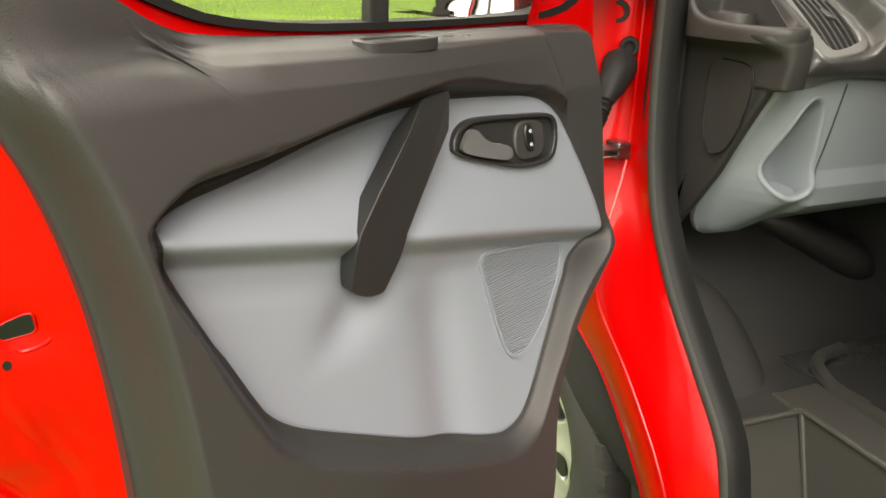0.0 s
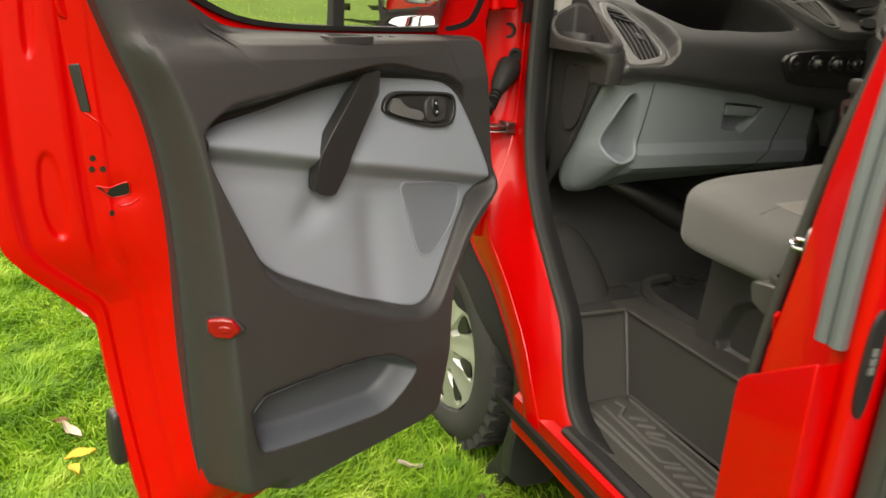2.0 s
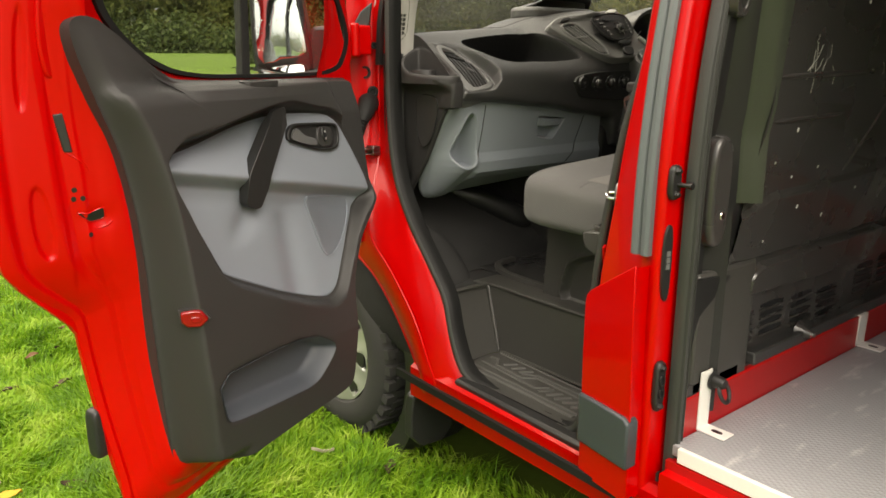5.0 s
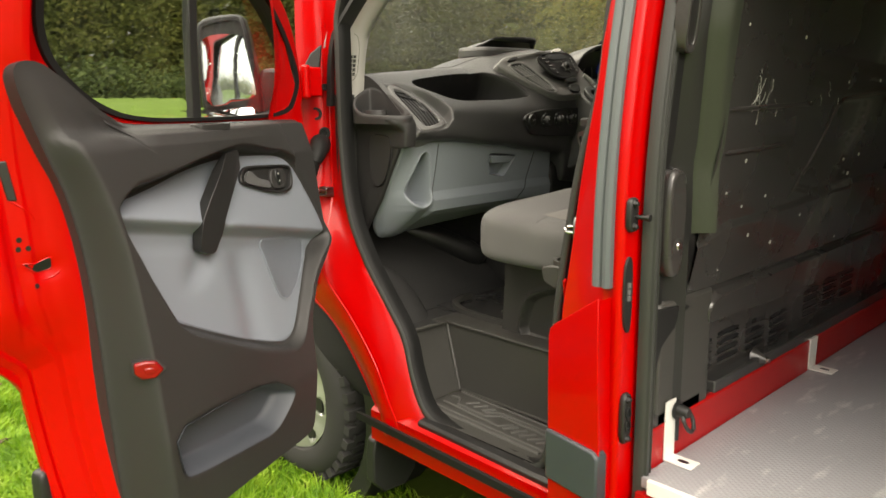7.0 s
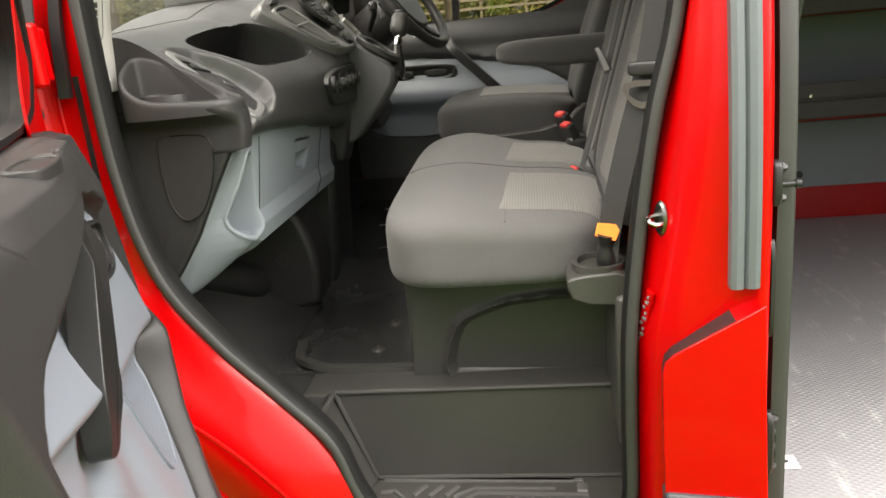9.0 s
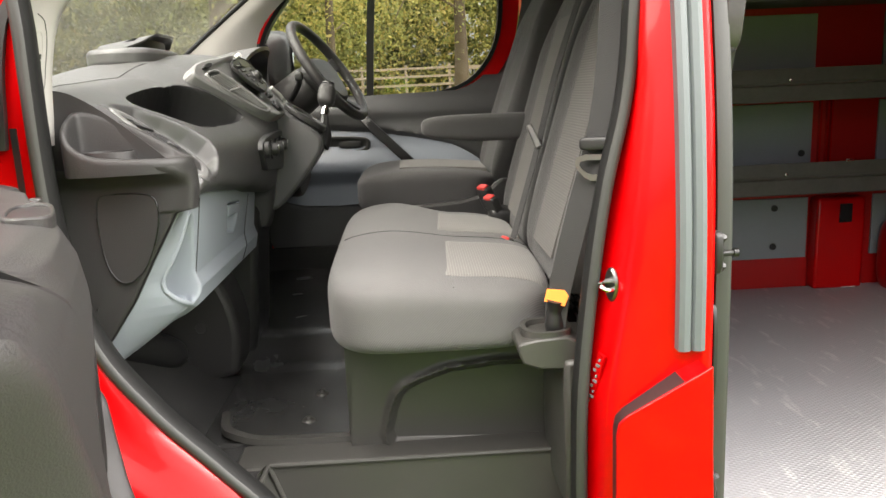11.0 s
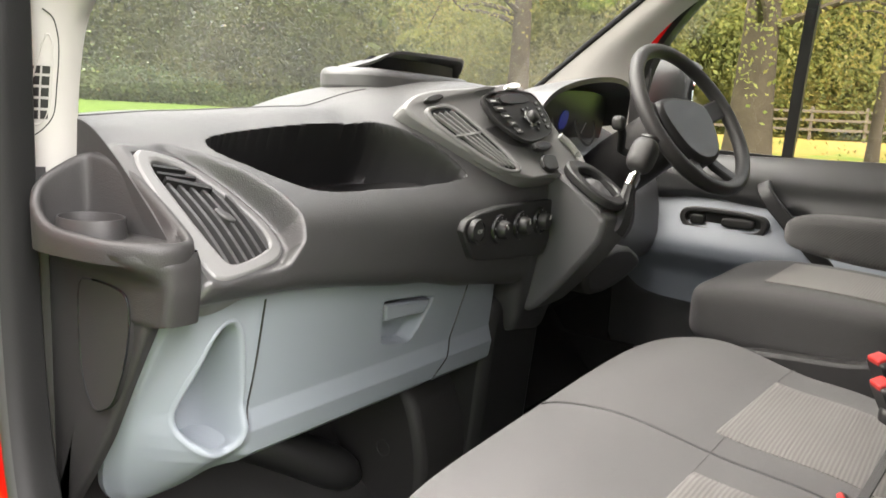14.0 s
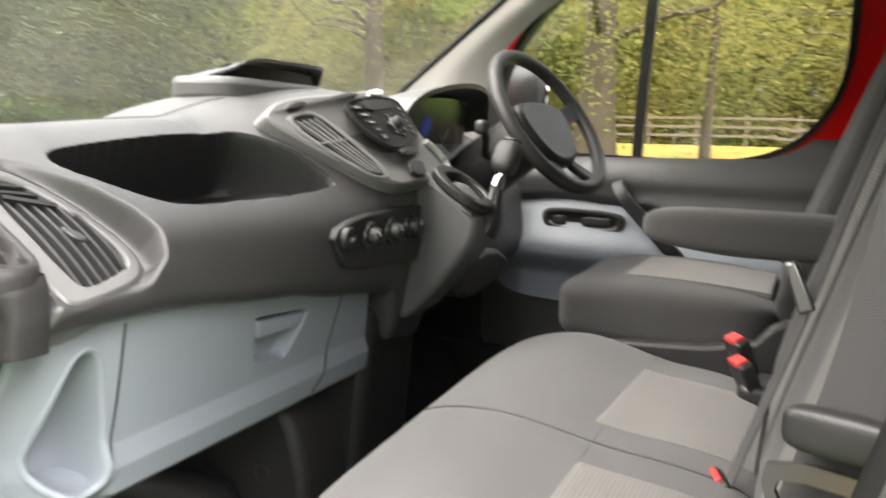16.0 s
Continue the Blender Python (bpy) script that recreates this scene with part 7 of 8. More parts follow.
Geo().sheet(arr([[(x + .05 * float(ease(1.5, 1.9, z)), y + dy, z) for x, dy in ((-.875, .035), (-.845, .04), (-.80, .045))] for y, z in ly]), (0, .02, 0)).ob("seal_flange", BLACKP, van)
Geo().prism(chaikin([(1.24, 1.34), (1.05, 1.36), (1.055, 1.42), (1.06, 1.50), (1.05, 1.62), (1.08, 1.66), (1.24, 1.58)], 1), side, .902, .914).ob("door_corner_trim", TRIM, van, bevel=0.004)
Geo().box((-.82, 1.40, 1.352), (.82, 1.62, 1.366)).ob("scuttle_panel", BLACKP, van)
# driver door, shut
WIN2 = chaikin([(1.11, 1.42), (1.085, 1.388), (.70, 1.372), (.42, 1.368), (.30, 1.395), (.22, 1.45), (.155, 1.55), (.137, 1.68), (.15, 1.88), (.22, 1.985), (.69, 2.005), (.81, 1.905), (.98, 1.745), (1.09, 1.60)], 2)
DD = chaikin([(1.14, .62), (1.14, 1.388), (.70, 1.378), (.42, 1.374), (.32, 1.388), (.22, 1.43), (.14, 1.54), (.07, 1.56), (.06, .62)], 2)
DI = chaikin([(1.08, 1.25), (.90, 1.275), (.70, 1.262), (.45, 1.22), (.30, 1.16), (.20, 1.08), (.22, 1.02), (.40, .985), (.90, .95), (1.08, 1.0)], 2)


def ddw(y, z):
    x = .905 - .03 * ease(1.30, 1.20, z) + .012 * ease(1.345, 1.385, z)
    x = x - .012 * np.exp(-((z - 1.315) / .03) ** 2) + 0.07 * ease(1.38, 1.55, z) * ease(.4, .2, y)
    return x


g = rows_of(DD, 70, 70)
x = ddw(g[..., 0], g[..., 1]) + .035 * ease(.006, -.02, poly_dist(DI, g[..., 0], g[..., 1]))
# dark trim plastic made lighter, its reflected light put into the base colour
ddoor = Geo().sheet(np.stack([x, g[..., 0], g[..., 1]], -1), (.02, 0, 0)).ob("driver_door", material("lit_door_trim", (0.048, 0.048, 0.049), 0.42, 0, 0.1, 620, 0.2, 4.0, spec=0.7), van, "closed driver door with dark trim and grey insert", smooth=60)
g = rows_of(DI, 50, 60)
cr = 1.12 + .02 * g[..., 0]
x = ddw(g[..., 0], g[..., 1]) + .03 - .075 * ease(cr + .10, cr - .02, g[..., 1]) + .03 * ease(cr - .03, cr - .10, g[..., 1])
Geo().sheet(np.stack([x, g[..., 0], g[..., 1]], -1), (.004, 0, 0)).ob("door_insert", INSERT, ddoor, "blue-grey door insert", smooth=60)
dbz = chaikin([(.915, 1.22), (.89, 1.235), (.70, 1.228), (.675, 1.21), (.68, 1.175), (.71, 1.165), (.89, 1.17), (.915, 1.19)], 2)
dbi = arr(dbz).mean(0) + (arr(dbz) - arr(dbz).mean(0)) * (.86, .68)
Geo().ringed(dbz, dbi, side, .90, .868).ob("handle_bezel", TRIM, ddoor, bevel=0.003, smooth=60)
Geo().prism(dbi, side, .90, .882).ob("handle_recess", BLACKP, ddoor)
Geo().pillow((.868, .71, 1.185), (.885, .80, 1.212), 4, 8).ob("latch_handle", TRIM, ddoor)
Geo().pillow((.868, .845, 1.185), (.885, .885, 1.212), 5, 8).ob("lock_switch", BLACKP, ddoor)
Geo().sweep(curve_pts([(.885, .70, 1.31), (.85, .68, 1.28), (.835, .60, 1.20), (.835, .53, 1.13), (.86, .50, 1.10)], 20), [(-.018, -.012), (.018, -.012), (.018, .012), (-.018, .012)], up=(-1, 0, 0)).ob("grab_handle", BLACKP, ddoor, bevel=0.005, smooth=60)
lx = lambda z: .975 - .13 * float(ease(1.35, 1.9, z)) ** 1.3
c2 = arr((.62, 1.6))
wout = c2 + (arr(WIN2) - c2) * (1.13, 1.16)
wout[:, 1] = np.minimum(wout[:, 1], 2.03)
Geo().ringed(wout, WIN2, lambda a, b, d: (lx(b) + d, a, b), -.03, .03).ob("window_frame", RED, ddoor, "red window frame", smooth=60)
win_in = c2 + (arr(WIN2) - c2) * (.965, .94)
Geo().ringed(WIN2, win_in, lambda a, b, d: (lx(b) + d, a, b), -.035, .02).ob("window_seal", RUBBER, ddoor, smooth=60)
g = rows_of(WIN2, 12, 12)
Geo().sheet(np.stack([np.vectorize(lx)(g[..., 1]), g[..., 0], g[..., 1]], -1), (.004, 0, 0)).ob("window_pane", GLASS, ddoor, "clear driver window").visible_shadow = False
Geo().sweep([(lx(1.365), .672, 1.365), (lx(1.6), .655, 1.6), (lx(1.99), .618, 1.99)], [(-.014, -.012), (.014, -.012), (.014, .012), (-.014, .012)], up=(-1, 0, 0)).ob("window_divider", BLACKP, ddoor)
Geo().box((.99, -.1, .35), (1.01, 1.3, 1.36)).box((.93, -.05, 1.3), (.99, .06, 1.98)).ob("far_side_panel", RED, van)
Geo().pillow((1.03, .98, 1.40), (1.24, 1.16, 1.66), 4, 14).ob("driver_mirror", BLACKP, ddoor, "black driver mirror")
Geo().prism(chaikin([(1.055, 1.44), (1.215, 1.44), (1.215, 1.63), (1.055, 1.63)], 2), lambda a, b, d: (a, .978 - d, b), 0, .004).ob("mirror_glass", MIRROR, ddoor)
strap([(.80, .03, 1.85), (.79, .08, 1.6), (.78, .14, 1.4), (.76, .20, 1.2)], .047, "seat_belt", WEB, (-.7, .7, 0))

# ---- load space ----
def bulk_y(z):
    return np.interp(z, [.62, .75, .88, 1.05, 1.25, 1.5, 1.88], [.035, .022, .012, -.02, -.058, -.085, -.12])


def on_bulk(x, z, d=0.0):
    return (x, float(bulk_y(z)) - d, z)


LEDGE = chaikin([(-.640, .795), (-.648, .845), (-.625, .870), (-.58, .880), (.88, .888), (.88, .780)], 1)


def bulkhead():
    """Pressed steel wall: a shelf-like swelling over the vent slots, a broad sunk field above."""
    x, z = np.meshgrid(np.linspace(-.745, .86, 260), np.r_[np.linspace(.60, .92, 110), np.linspace(.925, 1.97, 130)], indexing="ij")
    y = bulk_y(z)
    field_ = chaikin([(-.29, 1.075), (-.19, 1.205), (-.105, 1.315), (-.06, 1.332), (.9, 1.362), (.9, 1.10), (.4, 1.095)], 1)
    low_ = chaikin([(-.76, 1.045), (-.27, 1.057), (.41, 1.098), (.9, 1.12), (.9, .90), (-.62, .895), (-.76, .91)], 1)
    y = y - .020 * ease(.004, -.006, poly_dist(LEDGE, x, z)) + .006 * ease(.005, -.005, poly_dist(field_, x, z)) - .006 * ease(.004, -.004, poly_dist(low_, x, z))
    return Geo().grid(np.stack([x, y, z], -1))


bh = bulkhead().ob("bulkhead", BULK, van, "black painted steel bulkhead with scratches and slots", smooth=40)
for line in ([(-.732, 1.317), (-.50, 1.321), (-.281, 1.322)], [(-.715, 1.224), (-.56, 1.225), (-.404, 1.229)], [(-.294, 1.079), (-.20, 1.197), (-.118, 1.312), (-.06, 1.331), (.10, 1.341), (.248, 1.348), (.8, 1.36)]):
    Geo().sweep([on_bulk(a, b) for a, b in curve_pts(line, 30)], [(-.0075, -.004), (.0075, -.004), (.005, .002), (.0015, .0048), (-.0015, .0048), (-.005, .002)], up=(0, -1, 0), scale=np.interp(np.linspace(0, 1, 30), [0, .06, .94, 1], [.4, 1, 1, .4])).ob("pressed_bead", BULK, bh, smooth=60)
# vent slots in five groups of four
for x0, z0 in ((-.687, .752), (-.543, .757), (-.384, .748), (-.235, .736), (-.012, .764), (.135, .768), (.28, .772)):
    for j in range(4):
        a, c, s = x0 + .006 * j, z0 - .0245 * j, -.0015
        Geo().prism(chaikin([(a, c - .0065), (a + .112, c - .0065 + s), (a + .112, c + .0065 + s), (a, c + .0065)], 1), on_bulk, -.004, .0015).ob("vent_slot", SCREEN, bh)
        Geo().sweep([on_bulk(a - .002, c - .010), on_bulk(a + .056, c - .010 + s / 2), on_bulk(a + .114, c - .010 + s)], [(-.0035, -.002), (.0035, -.002), (.002, .005), (-.002, .005)], up=(0, -1, 0)).ob("slot_lip", BULK, bh)
# chipped paint and scratches
rng = np.random.default_rng(5)
for a, c in ((-.402, 1.478), (-.067, 1.376), (.178, 1.379), (.033, 1.16), (.15, 1.167), (.102, 1.114), (-.199, 1.025), (.127, .918), (.415, 1.036), (-.700, 1.493), (-.563, 1.089), (-.443, 1.102), (-.539, 1.322), (-.30, 1.325), (-.60, 1.20), (-.66, 1.13), (-.50, 1.01), (-.35, .97), (-.62, .94)):
    r = rng.uniform(.0014, .0034)
    k = [(r * (1 + .5 * rng.random()) * math.cos(q), 1.3 * r * (1 + .5 * rng.random()) * math.sin(q)) for q in np.linspace(0, 6.28, 7, endpoint=False)]
    Geo().prism([(a + u_, c + v_) for u_, v_ in k], lambda q, w, d: on_bulk(q, w, d + (.006 if w < 1.05 else 0)), -.002, .0012).ob("paint_chip", CHIP, bh)
for i in range(11):
    x0, z0 = rng.normal(-.575, .03), rng.uniform(1.33, 1.42)
    if i > 7:
        x0, z0 = rng.uniform(-.3, .1), rng.uniform(1.33, 1.40)
    pth = [(x0, z0)]
    for k in range(4):
        pth.append((pth[-1][0] + rng.normal(0, .008), pth[-1][1] - abs(rng.normal(0, .014))))
    Geo().tube([on_bulk(a, b, .0006) for a, b in pth], .00045, 5).ob("scratch", CHIP, bh)
# post between the side door seal and the bulkhead, bent in four folds
cz = np.linspace(.56, 1.88, 50)
sx = lambda z, a, b, c: float(np.interp(z, [1.0, 1.25, 1.48], [a, b, c]))
dy = lambda z: min(float(bulk_y(z)) + .058, .010)
POST = [[(-.925 + .10 * float(ease(1.0, 1.9, z)) ** 1.5, .012, z), (-.888 + .05 * float(ease(1.0, 1.9, z)) ** 1.5, .016 + .5 * dy(z), z), (sx(z, -.872, -.868, -.875), .020 + dy(z), z), (sx(z, -.862, -.858, -.866), .002 + dy(z), z), (sx(z, -.842, -.838, -.848), -.002 + dy(z), z), (sx(z, -.832, -.826, -.842), .014 + dy(z), z), (sx(z, -.80, -.80, -.83), -.004 + dy(z), z), (sx(z, -.775, -.778, -.808), -.022 + dy(z), z), (-.728, float(bulk_y(z)) + .006, z)] for z in cz]
Geo().grid(arr(POST)).ob("bulkhead_post", DKPILLAR, van, "dark painted post beside the bulkhead", smooth=35)
# painted flange between post and bulkhead
zs = np.linspace(1.05, 1.88, 40)
Geo().sheet(arr([[(a, b + dy(z), z) for a, b in curve_pts([(sx(z, -.765, -.778, -.805), -.024), (sx(z, -.75, -.762, -.79), -.036), (sx(z, -.735, -.742, -.775), -.055), (sx(z, -.726, -.732, -.750), -.0615)], 6)] for z in zs]), (0, .004, 0)).ob("post_strip", OLIVE, van, "olive grey flange beside the bulkhead", smooth=60)
COVER = chaikin([(-.870, .93), (-.80, .93), (-.792, 1.09), (-.800, 1.150), (-.825, 1.172), (-.852, 1.165), (-.872, 1.13)], 2)
Geo().prism(COVER, lambda a, b, d: (a, -.002 + dy(b + .03) - d, b + .03), -.02, .026).ob("post_cover", BULK, van, "black cover on the post", bevel=0.012, smooth=60, seg=3)
Geo().lathe([(0, .008), (.008, .008), (.011, .005), (.013, 0)], Matrix.Translation((-.826, -.022 + dy(1.03), 1.03)) @ Euler((radians(90), 0, 0)).to_matrix().to_4x4(), 14).ob("cover_bolt", STEEL, bpy.data.objects["post_cover"])
LOOP = chaikin([(-.875, 1.435), (-.835, 1.43), (-.828, 1.47), (-.835, 1.86), (-.868, 1.86), (-.880, 1.48)], 2)
lc = arr(LOOP).mean(0)
Geo().ringed(LOOP, lc + (arr(LOOP) - lc) * (.55, .90), lambda a, b, d: (a, .0 + dy(b) - d, b), -.015, .016).ob("post_trim", BULK, van, "black moulded loop at the post head", bevel=0.004, smooth=60)
# plate over the foot of the post
PLATE = [(-.915, .90), (-.84, .893), (-.715, .876), (-.700, .868), (-.689, .80), (-.660, .63), (-.668, .585), (-.70, .58), (-.74, .60), (-.80, .60), (-.915, .64)]
Geo().prism(PLATE, lambda a, b, d: (a, float(bulk_y(b)) - .006 - d - .05 * (-.69 - a) * (a < -.69), b), -.004, .004).ob("post_plate", DKPILLAR, van, "dark painted plate at the foot of the post", bevel=0.003)
Geo().box((-.905, -.003, .50), (-.83, .03, .62)).ob("post_foot", DKPILLAR, van, bevel=0.006)
# red cross-member, floor, brackets
Geo().box((-.90, -.004, .44), (.86, .05, .618)).ob("cross_member", RED_DULL, van, "red painted floor cross-member", bevel=0.005)
Geo().box((-.70, .010, .612), (.86, .06, .624)).ob("bulkhead_foot", BULK, van)
Geo().box((-.925, -3.0, .498), (.86, -.006, .525)).ob("load_floor", PLYFLOOR, van, "worn grey anti-slip load floor", bevel=0.003)
Geo().box((-.938, -3.0, .493), (-.9255, -.03, .5275)).ob("floor_edge", WHITEM, van, "cream floor edge trim", bevel=0.002)
Geo().box((-.97, -3.1, .36), (-.94, -.01, .47)).ob("side_sill", RED, van)
Geo().box((-.94, -3.1, .40), (.98, -.004, .49)).ob("floor_frame", RED_DULL, van)


def bracket(x, wide, top, tab):
    b = Geo()
    b.box((x - wide / 2, -.0085, .527), (x + wide / 2, -.0045, top))
    b.box((x - wide / 2, -.075, .5265), (x + wide / 2, -.0045, .530))
    if tab:
        b.box((x - wide / 2, -.0085, top - .003), (x + wide / 2, .045, top))
    b = b.ob("floor_bracket", WHITEM, van, "white steel bracket screwed to the floor", bevel=0.0012)
    Geo().prism(chaikin([(x - .006, -.058), (x + .006, -.058), (x + .006, -.032), (x - .006, -.032)], 1), P3, .5295, .5312).ob("slot", SCREEN, b)
    return b


b1 = bracket(-.808, .044, .668, False)
b2 = bracket(.022, .052, .621, True)
Geo().lathe([(0, .03), (.011, .03), (.014, .024), (.016, .004), (.022, .003), (.022, 0)], Matrix.Translation((-.788, -.012, .64)) @ Euler((radians(90), 0, 0)).to_matrix().to_4x4(), 20).ob("eye_bolt", BLACKP, b1)
Geo().tube([(-.782 + .018 * math.cos(a), -.038 + .01 * math.sin(a), .62 + .024 * math.sin(a)) for a in np.linspace(0, 6.28, 24, endpoint=False)], .005, 8, closed=True).ob("eye_ring", BLACKP, b1)
Geo().lathe([(0, .004), (.008, .004), (.009, 0)], pose(.022, .02, .621), 12).ob("bolt", BLACKP, b2)
Geo().lathe([(0, .036), (.010, .036), (.013, .028), (.018, .018), (.026, .006), (.03, 0)], Matrix.Translation((-.322, .022, .640)) @ Euler((radians(90), 0, 0)).to_matrix().to_4x4(), 18).ob("tie_down_boss", BULK, van, "black tie-down boss with a steel tip")
Geo().lathe([(0, .044), (.007, .044), (.008, .035)], Matrix.Translation((-.322, .022, .640)) @ Euler((radians(90), 0, 0)).to_matrix().to_4x4(), 14).ob("steel_tip", STEEL, bpy.data.objects["tie_down_boss"])

# strikers and plate on the pillar's rear face
for z, hh in ((1.109, .036), (.66, .058)):
    s = Geo().prism(chaikin([(-.966, z - hh), (-.934, z - hh), (-.932, z + hh * .6), (-.938, z + hh), (-.960, z + hh), (-.966, z + hh * .6)], 1), lambda a, b, d: (a, .030 - d, b), 0, .014).ob("door_striker", BLACKP, van, "black side door striker", bevel=0.004)
    for dz in (-.024, .024) if hh < .05 else (-.045, .045):
        Geo().lathe([(0, .010), (.005, .010), (.006, .006), (.0085, .006), (.0095, 0)], Matrix.Translation((-.95, .018, z + dz)) @ Euler((radians(90), 0, 0)).to_matrix().to_4x4(), 6).ob("striker_bolt", DKPILLAR, s)
    if hh > .05:
        for dz in (-.016, .014):
            Geo().ringed(*ring_pair([(-.958, z + dz - .012), (-.941, z + dz - .012), (-.941, z + dz + .012), (-.958, z + dz + .012)], [(-.955, z + dz - .008), (-.944, z + dz - .008), (-.944, z + dz + .008), (-.955, z + dz + .008)], 24, 1), lambda a, b, d: (a, .016 - d, b), 0, .004).ob("striker_hole_rim", DKPILLAR, s)
            Geo().box((-.955, .0155, z + dz - .008), (-.944, .017, z + dz + .008)).ob("striker_hole", SCREEN, s)
pl = Geo().prism(chaikin([(-.966, .885), (-.956, .855), (-.944, .855), (-.937, .885), (-.937, .99), (-.944, 1.02), (-.956, 1.02), (-.966, .99)], 2), lambda a, b, d: (a, .029 - d, b), 0, .006).ob("contact_plate", BLACKP, van, "black electrical contact plate", smooth=60)
for i in range(3):
    Geo().box((-.957, .021, .925 + .014 * i), (-.946, .0238, .936 + .014 * i)).ob("contact", SATIN, pl)
Geo().tube([(-.945, .02, 1.105), (-.943, -.012, 1.105)], .005, 10).tube([(-.943, -.008, 1.105), (-.943, -.016, 1.105)], .0075, 10).ob("lock_pin", DKPILLAR, van, "dark steel locking pin")
# cab door striker, label
sn = arr((-.406, .914, 0))
sp0 = arr((-.916, .1875, 1.055))
st = Geo().lathe([(0, .006), (.02, .006), (.023, .003), (.023, 0)], look(tuple(sp0), tuple(sp0 - sn)) @ Matrix.Diagonal((.7, 1.3, 1, 1)), 24).ob("latch_striker", TONGUE, van, "bright steel door latch striker")
sl = arr((-.914, -.406, 0))
Geo().tube(curve_pts([sp0 + sl * .009 + arr((0, 0, -.006)), sp0 + sl * .009 + sn * .018 + arr((0, 0, -.006)), sp0 + sl * .003 + sn * .026, sp0 - sl * .006 + sn * .021 + arr((0, 0, .004)), sp0 - sl * .008 + arr((0, 0, .004))], 18), .0038, 8).ob("striker_loop", CHROME, st)
lf = lambda a, b, d: (-.914 - .914 * (a + .30 * b) - .406 * d, .2168 - .406 * (a + .30 * b) + .914 * d, .885 + b)
lab = Geo().prism([(-.011, -.05), (.008, -.054), (.011, .048), (-.007, .052)], lf, -.004, .0008).ob("pillar_label", RED, van, "slim red label with unreadable pale print")
for i in range(9):
    a0, b0, wd = -.008 + .004 * (i % 3), -.048 + .0105 * i, (.006, .010, .004)[i % 3]
    Geo().prism([(a0, b0), (a0 + wd, b0), (a0 + wd, b0 + .005), (a0, b0 + .005)], lf, .001, .0026).ob("print_bar", PATCH if i % 2 else PLYWALL, lab)

# far wall with ply lining, ribs and racking
Geo().box((.868, -3.0, .45), (.90, -.06, 1.98)).ob("far_wall", RED_DULL, van, "red inner body side")
for z0, z1 in ((.65, .90), (.94, 1.28), (1.32, 1.62), (1.66, 1.86)):
    for y0, y1 in ((-1.09, -.08), (-2.9, -1.36)):
        Geo().box((.858, y0, z0), (.8675, y1, z1)).ob("ply_panel", PLYWALL, van, "grey ply lining panel", bevel=0.002)
Geo().box((.80, -1.30, .525), (.868, -1.10, .90)).ob("body_rib", RED, van, bevel=0.01)
Geo().box((.795, -1.24, .80), (.801, -1.19, .875)).ob("rib_slot", SCREEN, van)
for y in (-1.12, -1.15, -1.165):
    Geo().box((.85, y - .003, 1.0), (.869, y + .003, 1.3)).ob("rib_flange", RED, van)
for y, z in ((-.95, .70), (-.95, .86), (-1.05, 1.08), (-1.6, .86), (-.6, .7)):
    Geo().lathe([(0, .006), (.012, .006), (.014, 0)], Matrix.Translation((.858, y, z)) @ Euler((0, radians(-90), 0)).to_matrix().to_4x4(), 14).ob("lining_screw", BLACKP, van)
Geo().pillow((.55, -2.2, .45), (.90, -1.36, .86), 4, 16).ob("wheel_box", RED, van, "red wheel box in the load space", smooth=60)
rack = tagged(new("shelf_rack"), "dusty dark steel shelf rack with perforated uprights", "shelf rack")
for y in (-.19, -2.4):
    up = Geo().box((.535, y - .018, .526), (.539, y + .018, 1.86)).box((.539, y - .018, .526), (.565, y - .015, 1.86)).ob("upright", WHITEM, rack, "pale perforated steel upright")
    for i in range(44):
        Geo().box((.5342, y - .005, .55 + .03 * i), (.5352, y + .005, .565 + .03 * i)).ob("hole", SCREEN, up)
for z in (1.02, 1.355, 1.70):
    Geo().box((.54, -2.42, z - .055), (.856, -.17, z - .050)).ob("shelf", SHELFM, rack, "dark steel shelf tray")
    lip = Geo().prism([(.541, z + .058), (.5355, z + .058), (.534, z + .053), (.534, z + .010), (.5385, z + .006), (.5385, z + .001), (.533, z - .003), (.5325, z - .054), (.536, z - .058), (.541, z - .058)], lambda a, b, d: (a, d, b), -2.42, -.17).ob("shelf_lip", SHELFM, rack, "dusty dark shelf front")
    for y in (-.52, -.83, -1.4):
        Geo().lathe([(0, .005), (.005, .004), (.007, 0)], Matrix.Translation((.5345, y, z + .018)) @ Euler((0, radians(-90), 0)).to_matrix().to_4x4(), 12).ob("bolt_head", STEEL, lip)
    Geo().box((.5415, -2.42, z + .050), (.56, -.17, z + .0545)).ob("shelf_hem", SHELFM, rack)
Geo().box((.535, -1.08, 1.06), (.5362, -1.05, 1.085)).ob("shelf_clip", STEEL, rack)
ring = Geo().tube([(.83 + .004 * math.sin(a), -1.245 + .028 * math.cos(a), .585 + .03 * math.sin(a)) for a in np.linspace(0, 6.28, 24, endpoint=False)], .006, 8, closed=True).ob("lashing_ring", BLACKP, van, "black lashing ring on a pale plate")
Geo().box((.80, -1.275, .526), (.86, -1.215, .530)).box((.852, -1.275, .53), (.862, -1.215, .625)).ob("ring_plate", WHITEM, ring, bevel=0.003)
# rear end and near side behind the opening
Geo().box((-.95, -3.1, .36), (.98, -3.0, 1.98)).ob("rear_doors", RED_DULL, van, "closed rear doors")
Geo().box((-.985, -3.0, .36), (-.945, -1.25, 1.98)).ob("near_side_panel", RED, van, "red body side behind the side door")

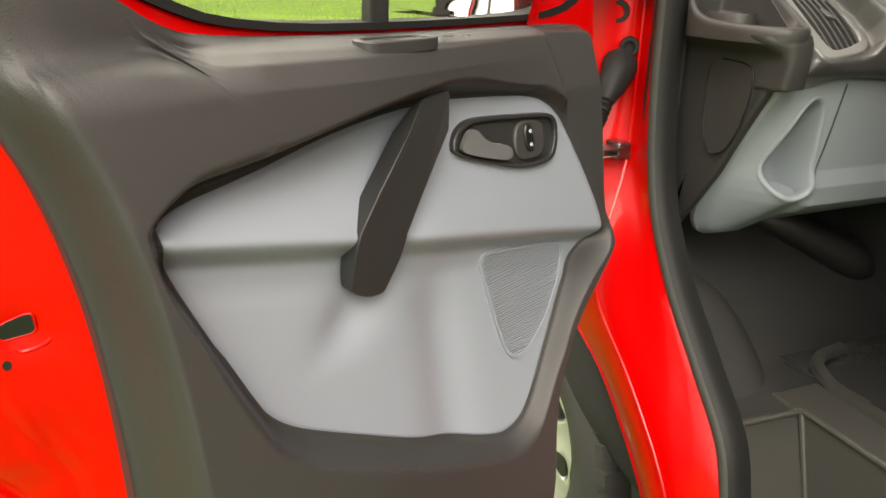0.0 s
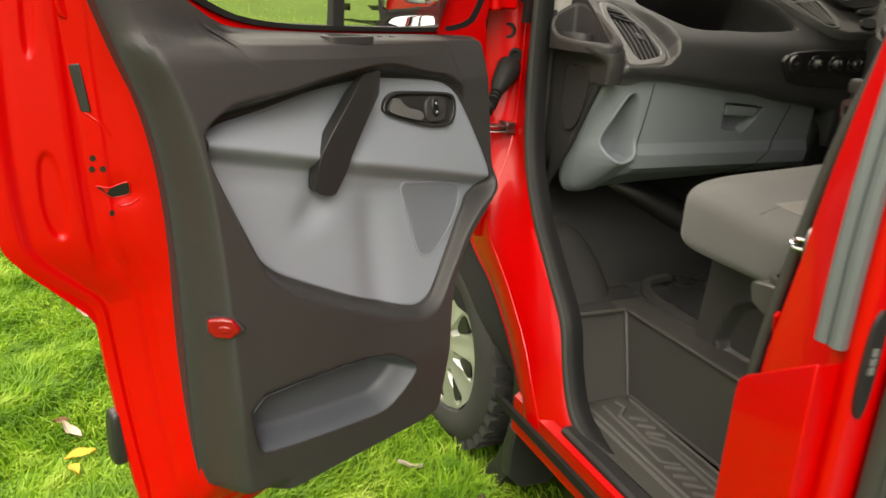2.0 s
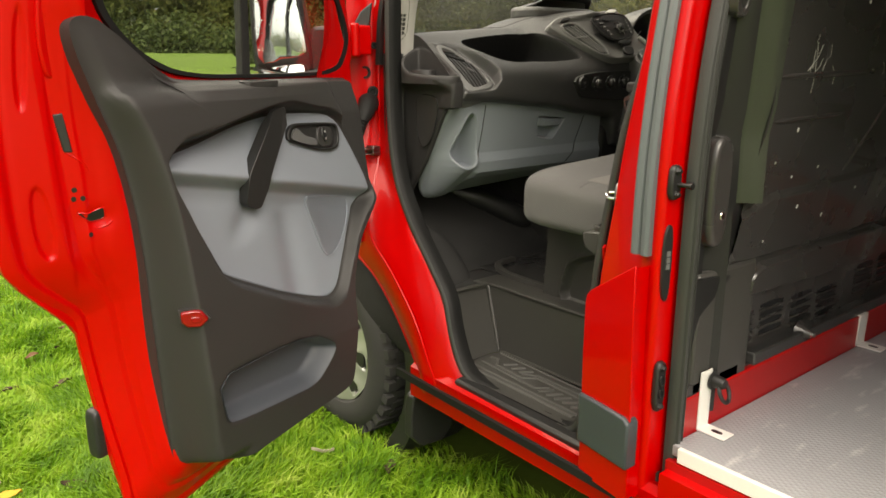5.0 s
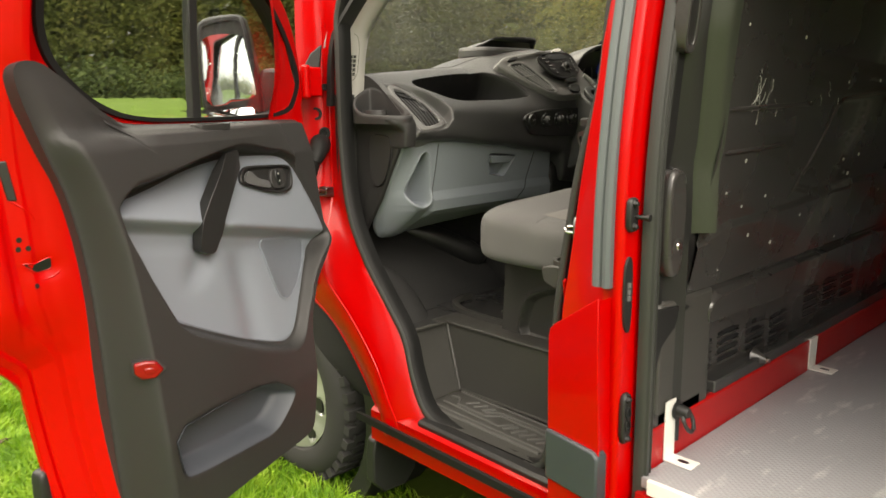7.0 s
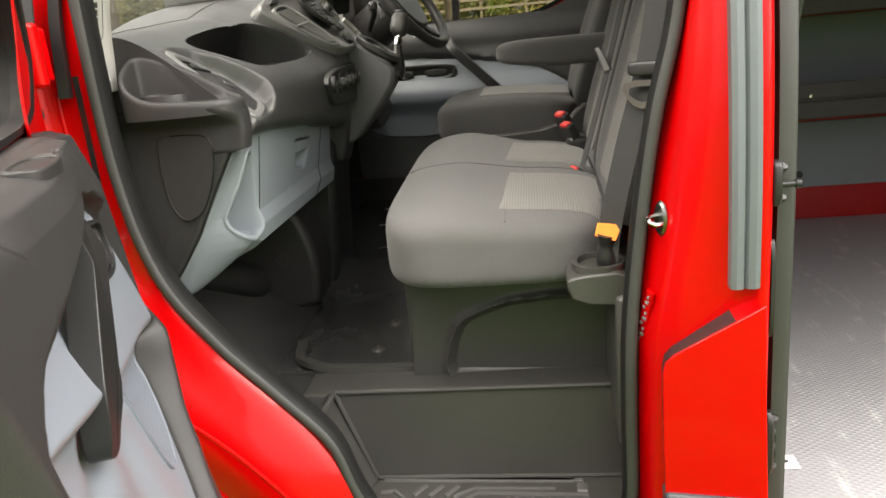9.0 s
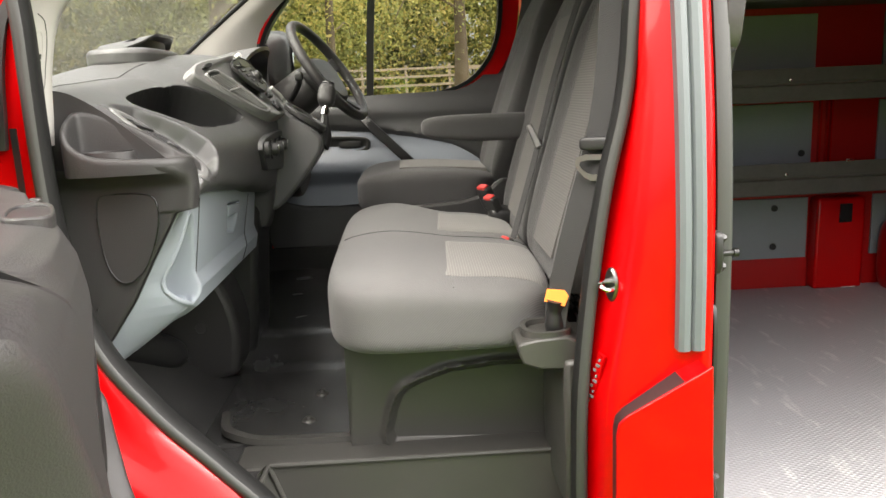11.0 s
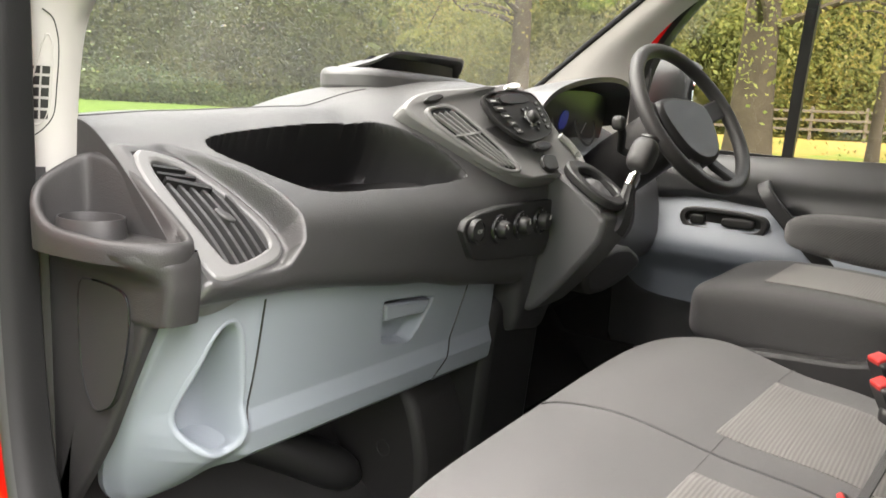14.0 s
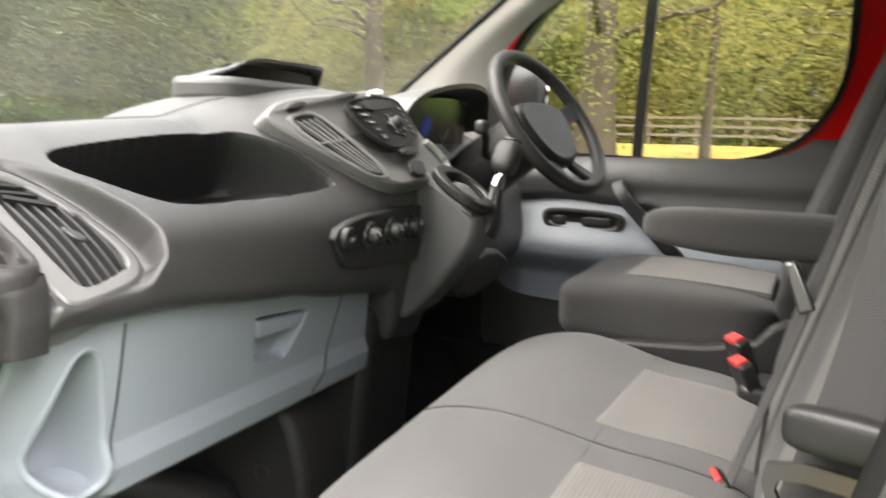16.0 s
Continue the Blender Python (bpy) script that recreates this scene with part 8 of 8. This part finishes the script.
# ---- trees, hedge, fence ----
woods("far_woodland", [(-70, 45), (-30, 62), (5, 66), (40, 58), (62, 40), (66, 10)], 2.2, 29, 25000, 12, .17, 3, FARLEAVES, "autumn woodland edge across the field")
woods("wood_depths", [(-75, 50), (-32, 68), (5, 72), (44, 63), (68, 44), (72, 10)], 1.6, 30, 7200, 10, .8, 21, FARLEAVES, "shaded depths of the woodland")
woods("hedge_depths", [(43, 33), (45, 8), (45, -18), (38, -48)], 1.2, 20, 2600, 10, .6, 22, FARLEAVES, "shaded depths behind the hedge trees")
woods("hedge_trees", [(38, 30), (40, 8), (40, -16), (34, -44)], 2.0, 20, 24000, 12, .085, 8, LEAVES, "green and yellow trees behind the fence")
woods("hedge_foot", [(-70, 41), (-30, 57), (5, 61), (40, 53), (58, 36), (60, 10)], 0.9, 3.0, 4500, 10, .18, 11, HEDGE, "dark hedge along the field edge")
woods("trees_behind", [(-60, 30), (-70, 0), (-60, -40), (-20, -60), (25, -50)], 3.0, 4.5, 2600, 8, .4, 12, FARLEAVES, "trees round the field behind")
tree(15.2, 4.4, 13, .42, 9000, 4.2, 1, "tall conifer-like tree with a broad brown trunk")
tree(17.6, 2.4, 9, .13, 6000, 3.0, 2, "slender young tree with yellow leaves")
tree(19.5, 12.5, 12, .35, 8000, 4.0, 3, "broad tree with mottled autumn leaves")
tree(22.5, -1.2, 11, .22, 8000, 3.6, 4, "leafy green tree by the fence")
tree(21, -7.5, 11, .25, 7000, 3.6, 5, "leafy tree by the fence")
fence((33, -26), (30.5, 30), 1.9)
litter = np.random.default_rng(4)
LITTER = [material("fallen_leaf_" + n, c, .8, 0, .3, 60, .2, 20) for n, c in (("brown", (.16, .085, .04)), ("yellow", (.55, .36, .04)), ("pale", (.42, .36, .28)), ("dark", (.06, .035, .02)))]
for i in range(130):
    x, y = litter.uniform(-4.3, -1.0), litter.uniform(.3, 4.2)
    s, a = litter.uniform(.022, .05), litter.uniform(0, 360)
    g = Geo()
    P = np.zeros((5, 3, 3))
    for u_, wv in enumerate((.05, .55, .8, .5, .04)):
        for v_ in range(3):
            P[u_, v_] = ((u_ / 2 - 1) * s, (v_ - 1) * wv * s * .6, .25 * s * abs(v_ - 1) + .15 * s * math.sin(u_ * 1.3 + i))
    g.sheet(P, (0, 0, -.0006)).turn(pose(x, y, float(rise(x, y)) + .058, litter.uniform(-25, 25), litter.uniform(-25, 25), a))
    tagged(g.ob("fallen_leaf", LITTER[i % 4]), ("brown", "yellow", "pale dry", "dark wet")[i % 4] + " fallen leaf lying on the grass", "leaf", "fallen leaves")
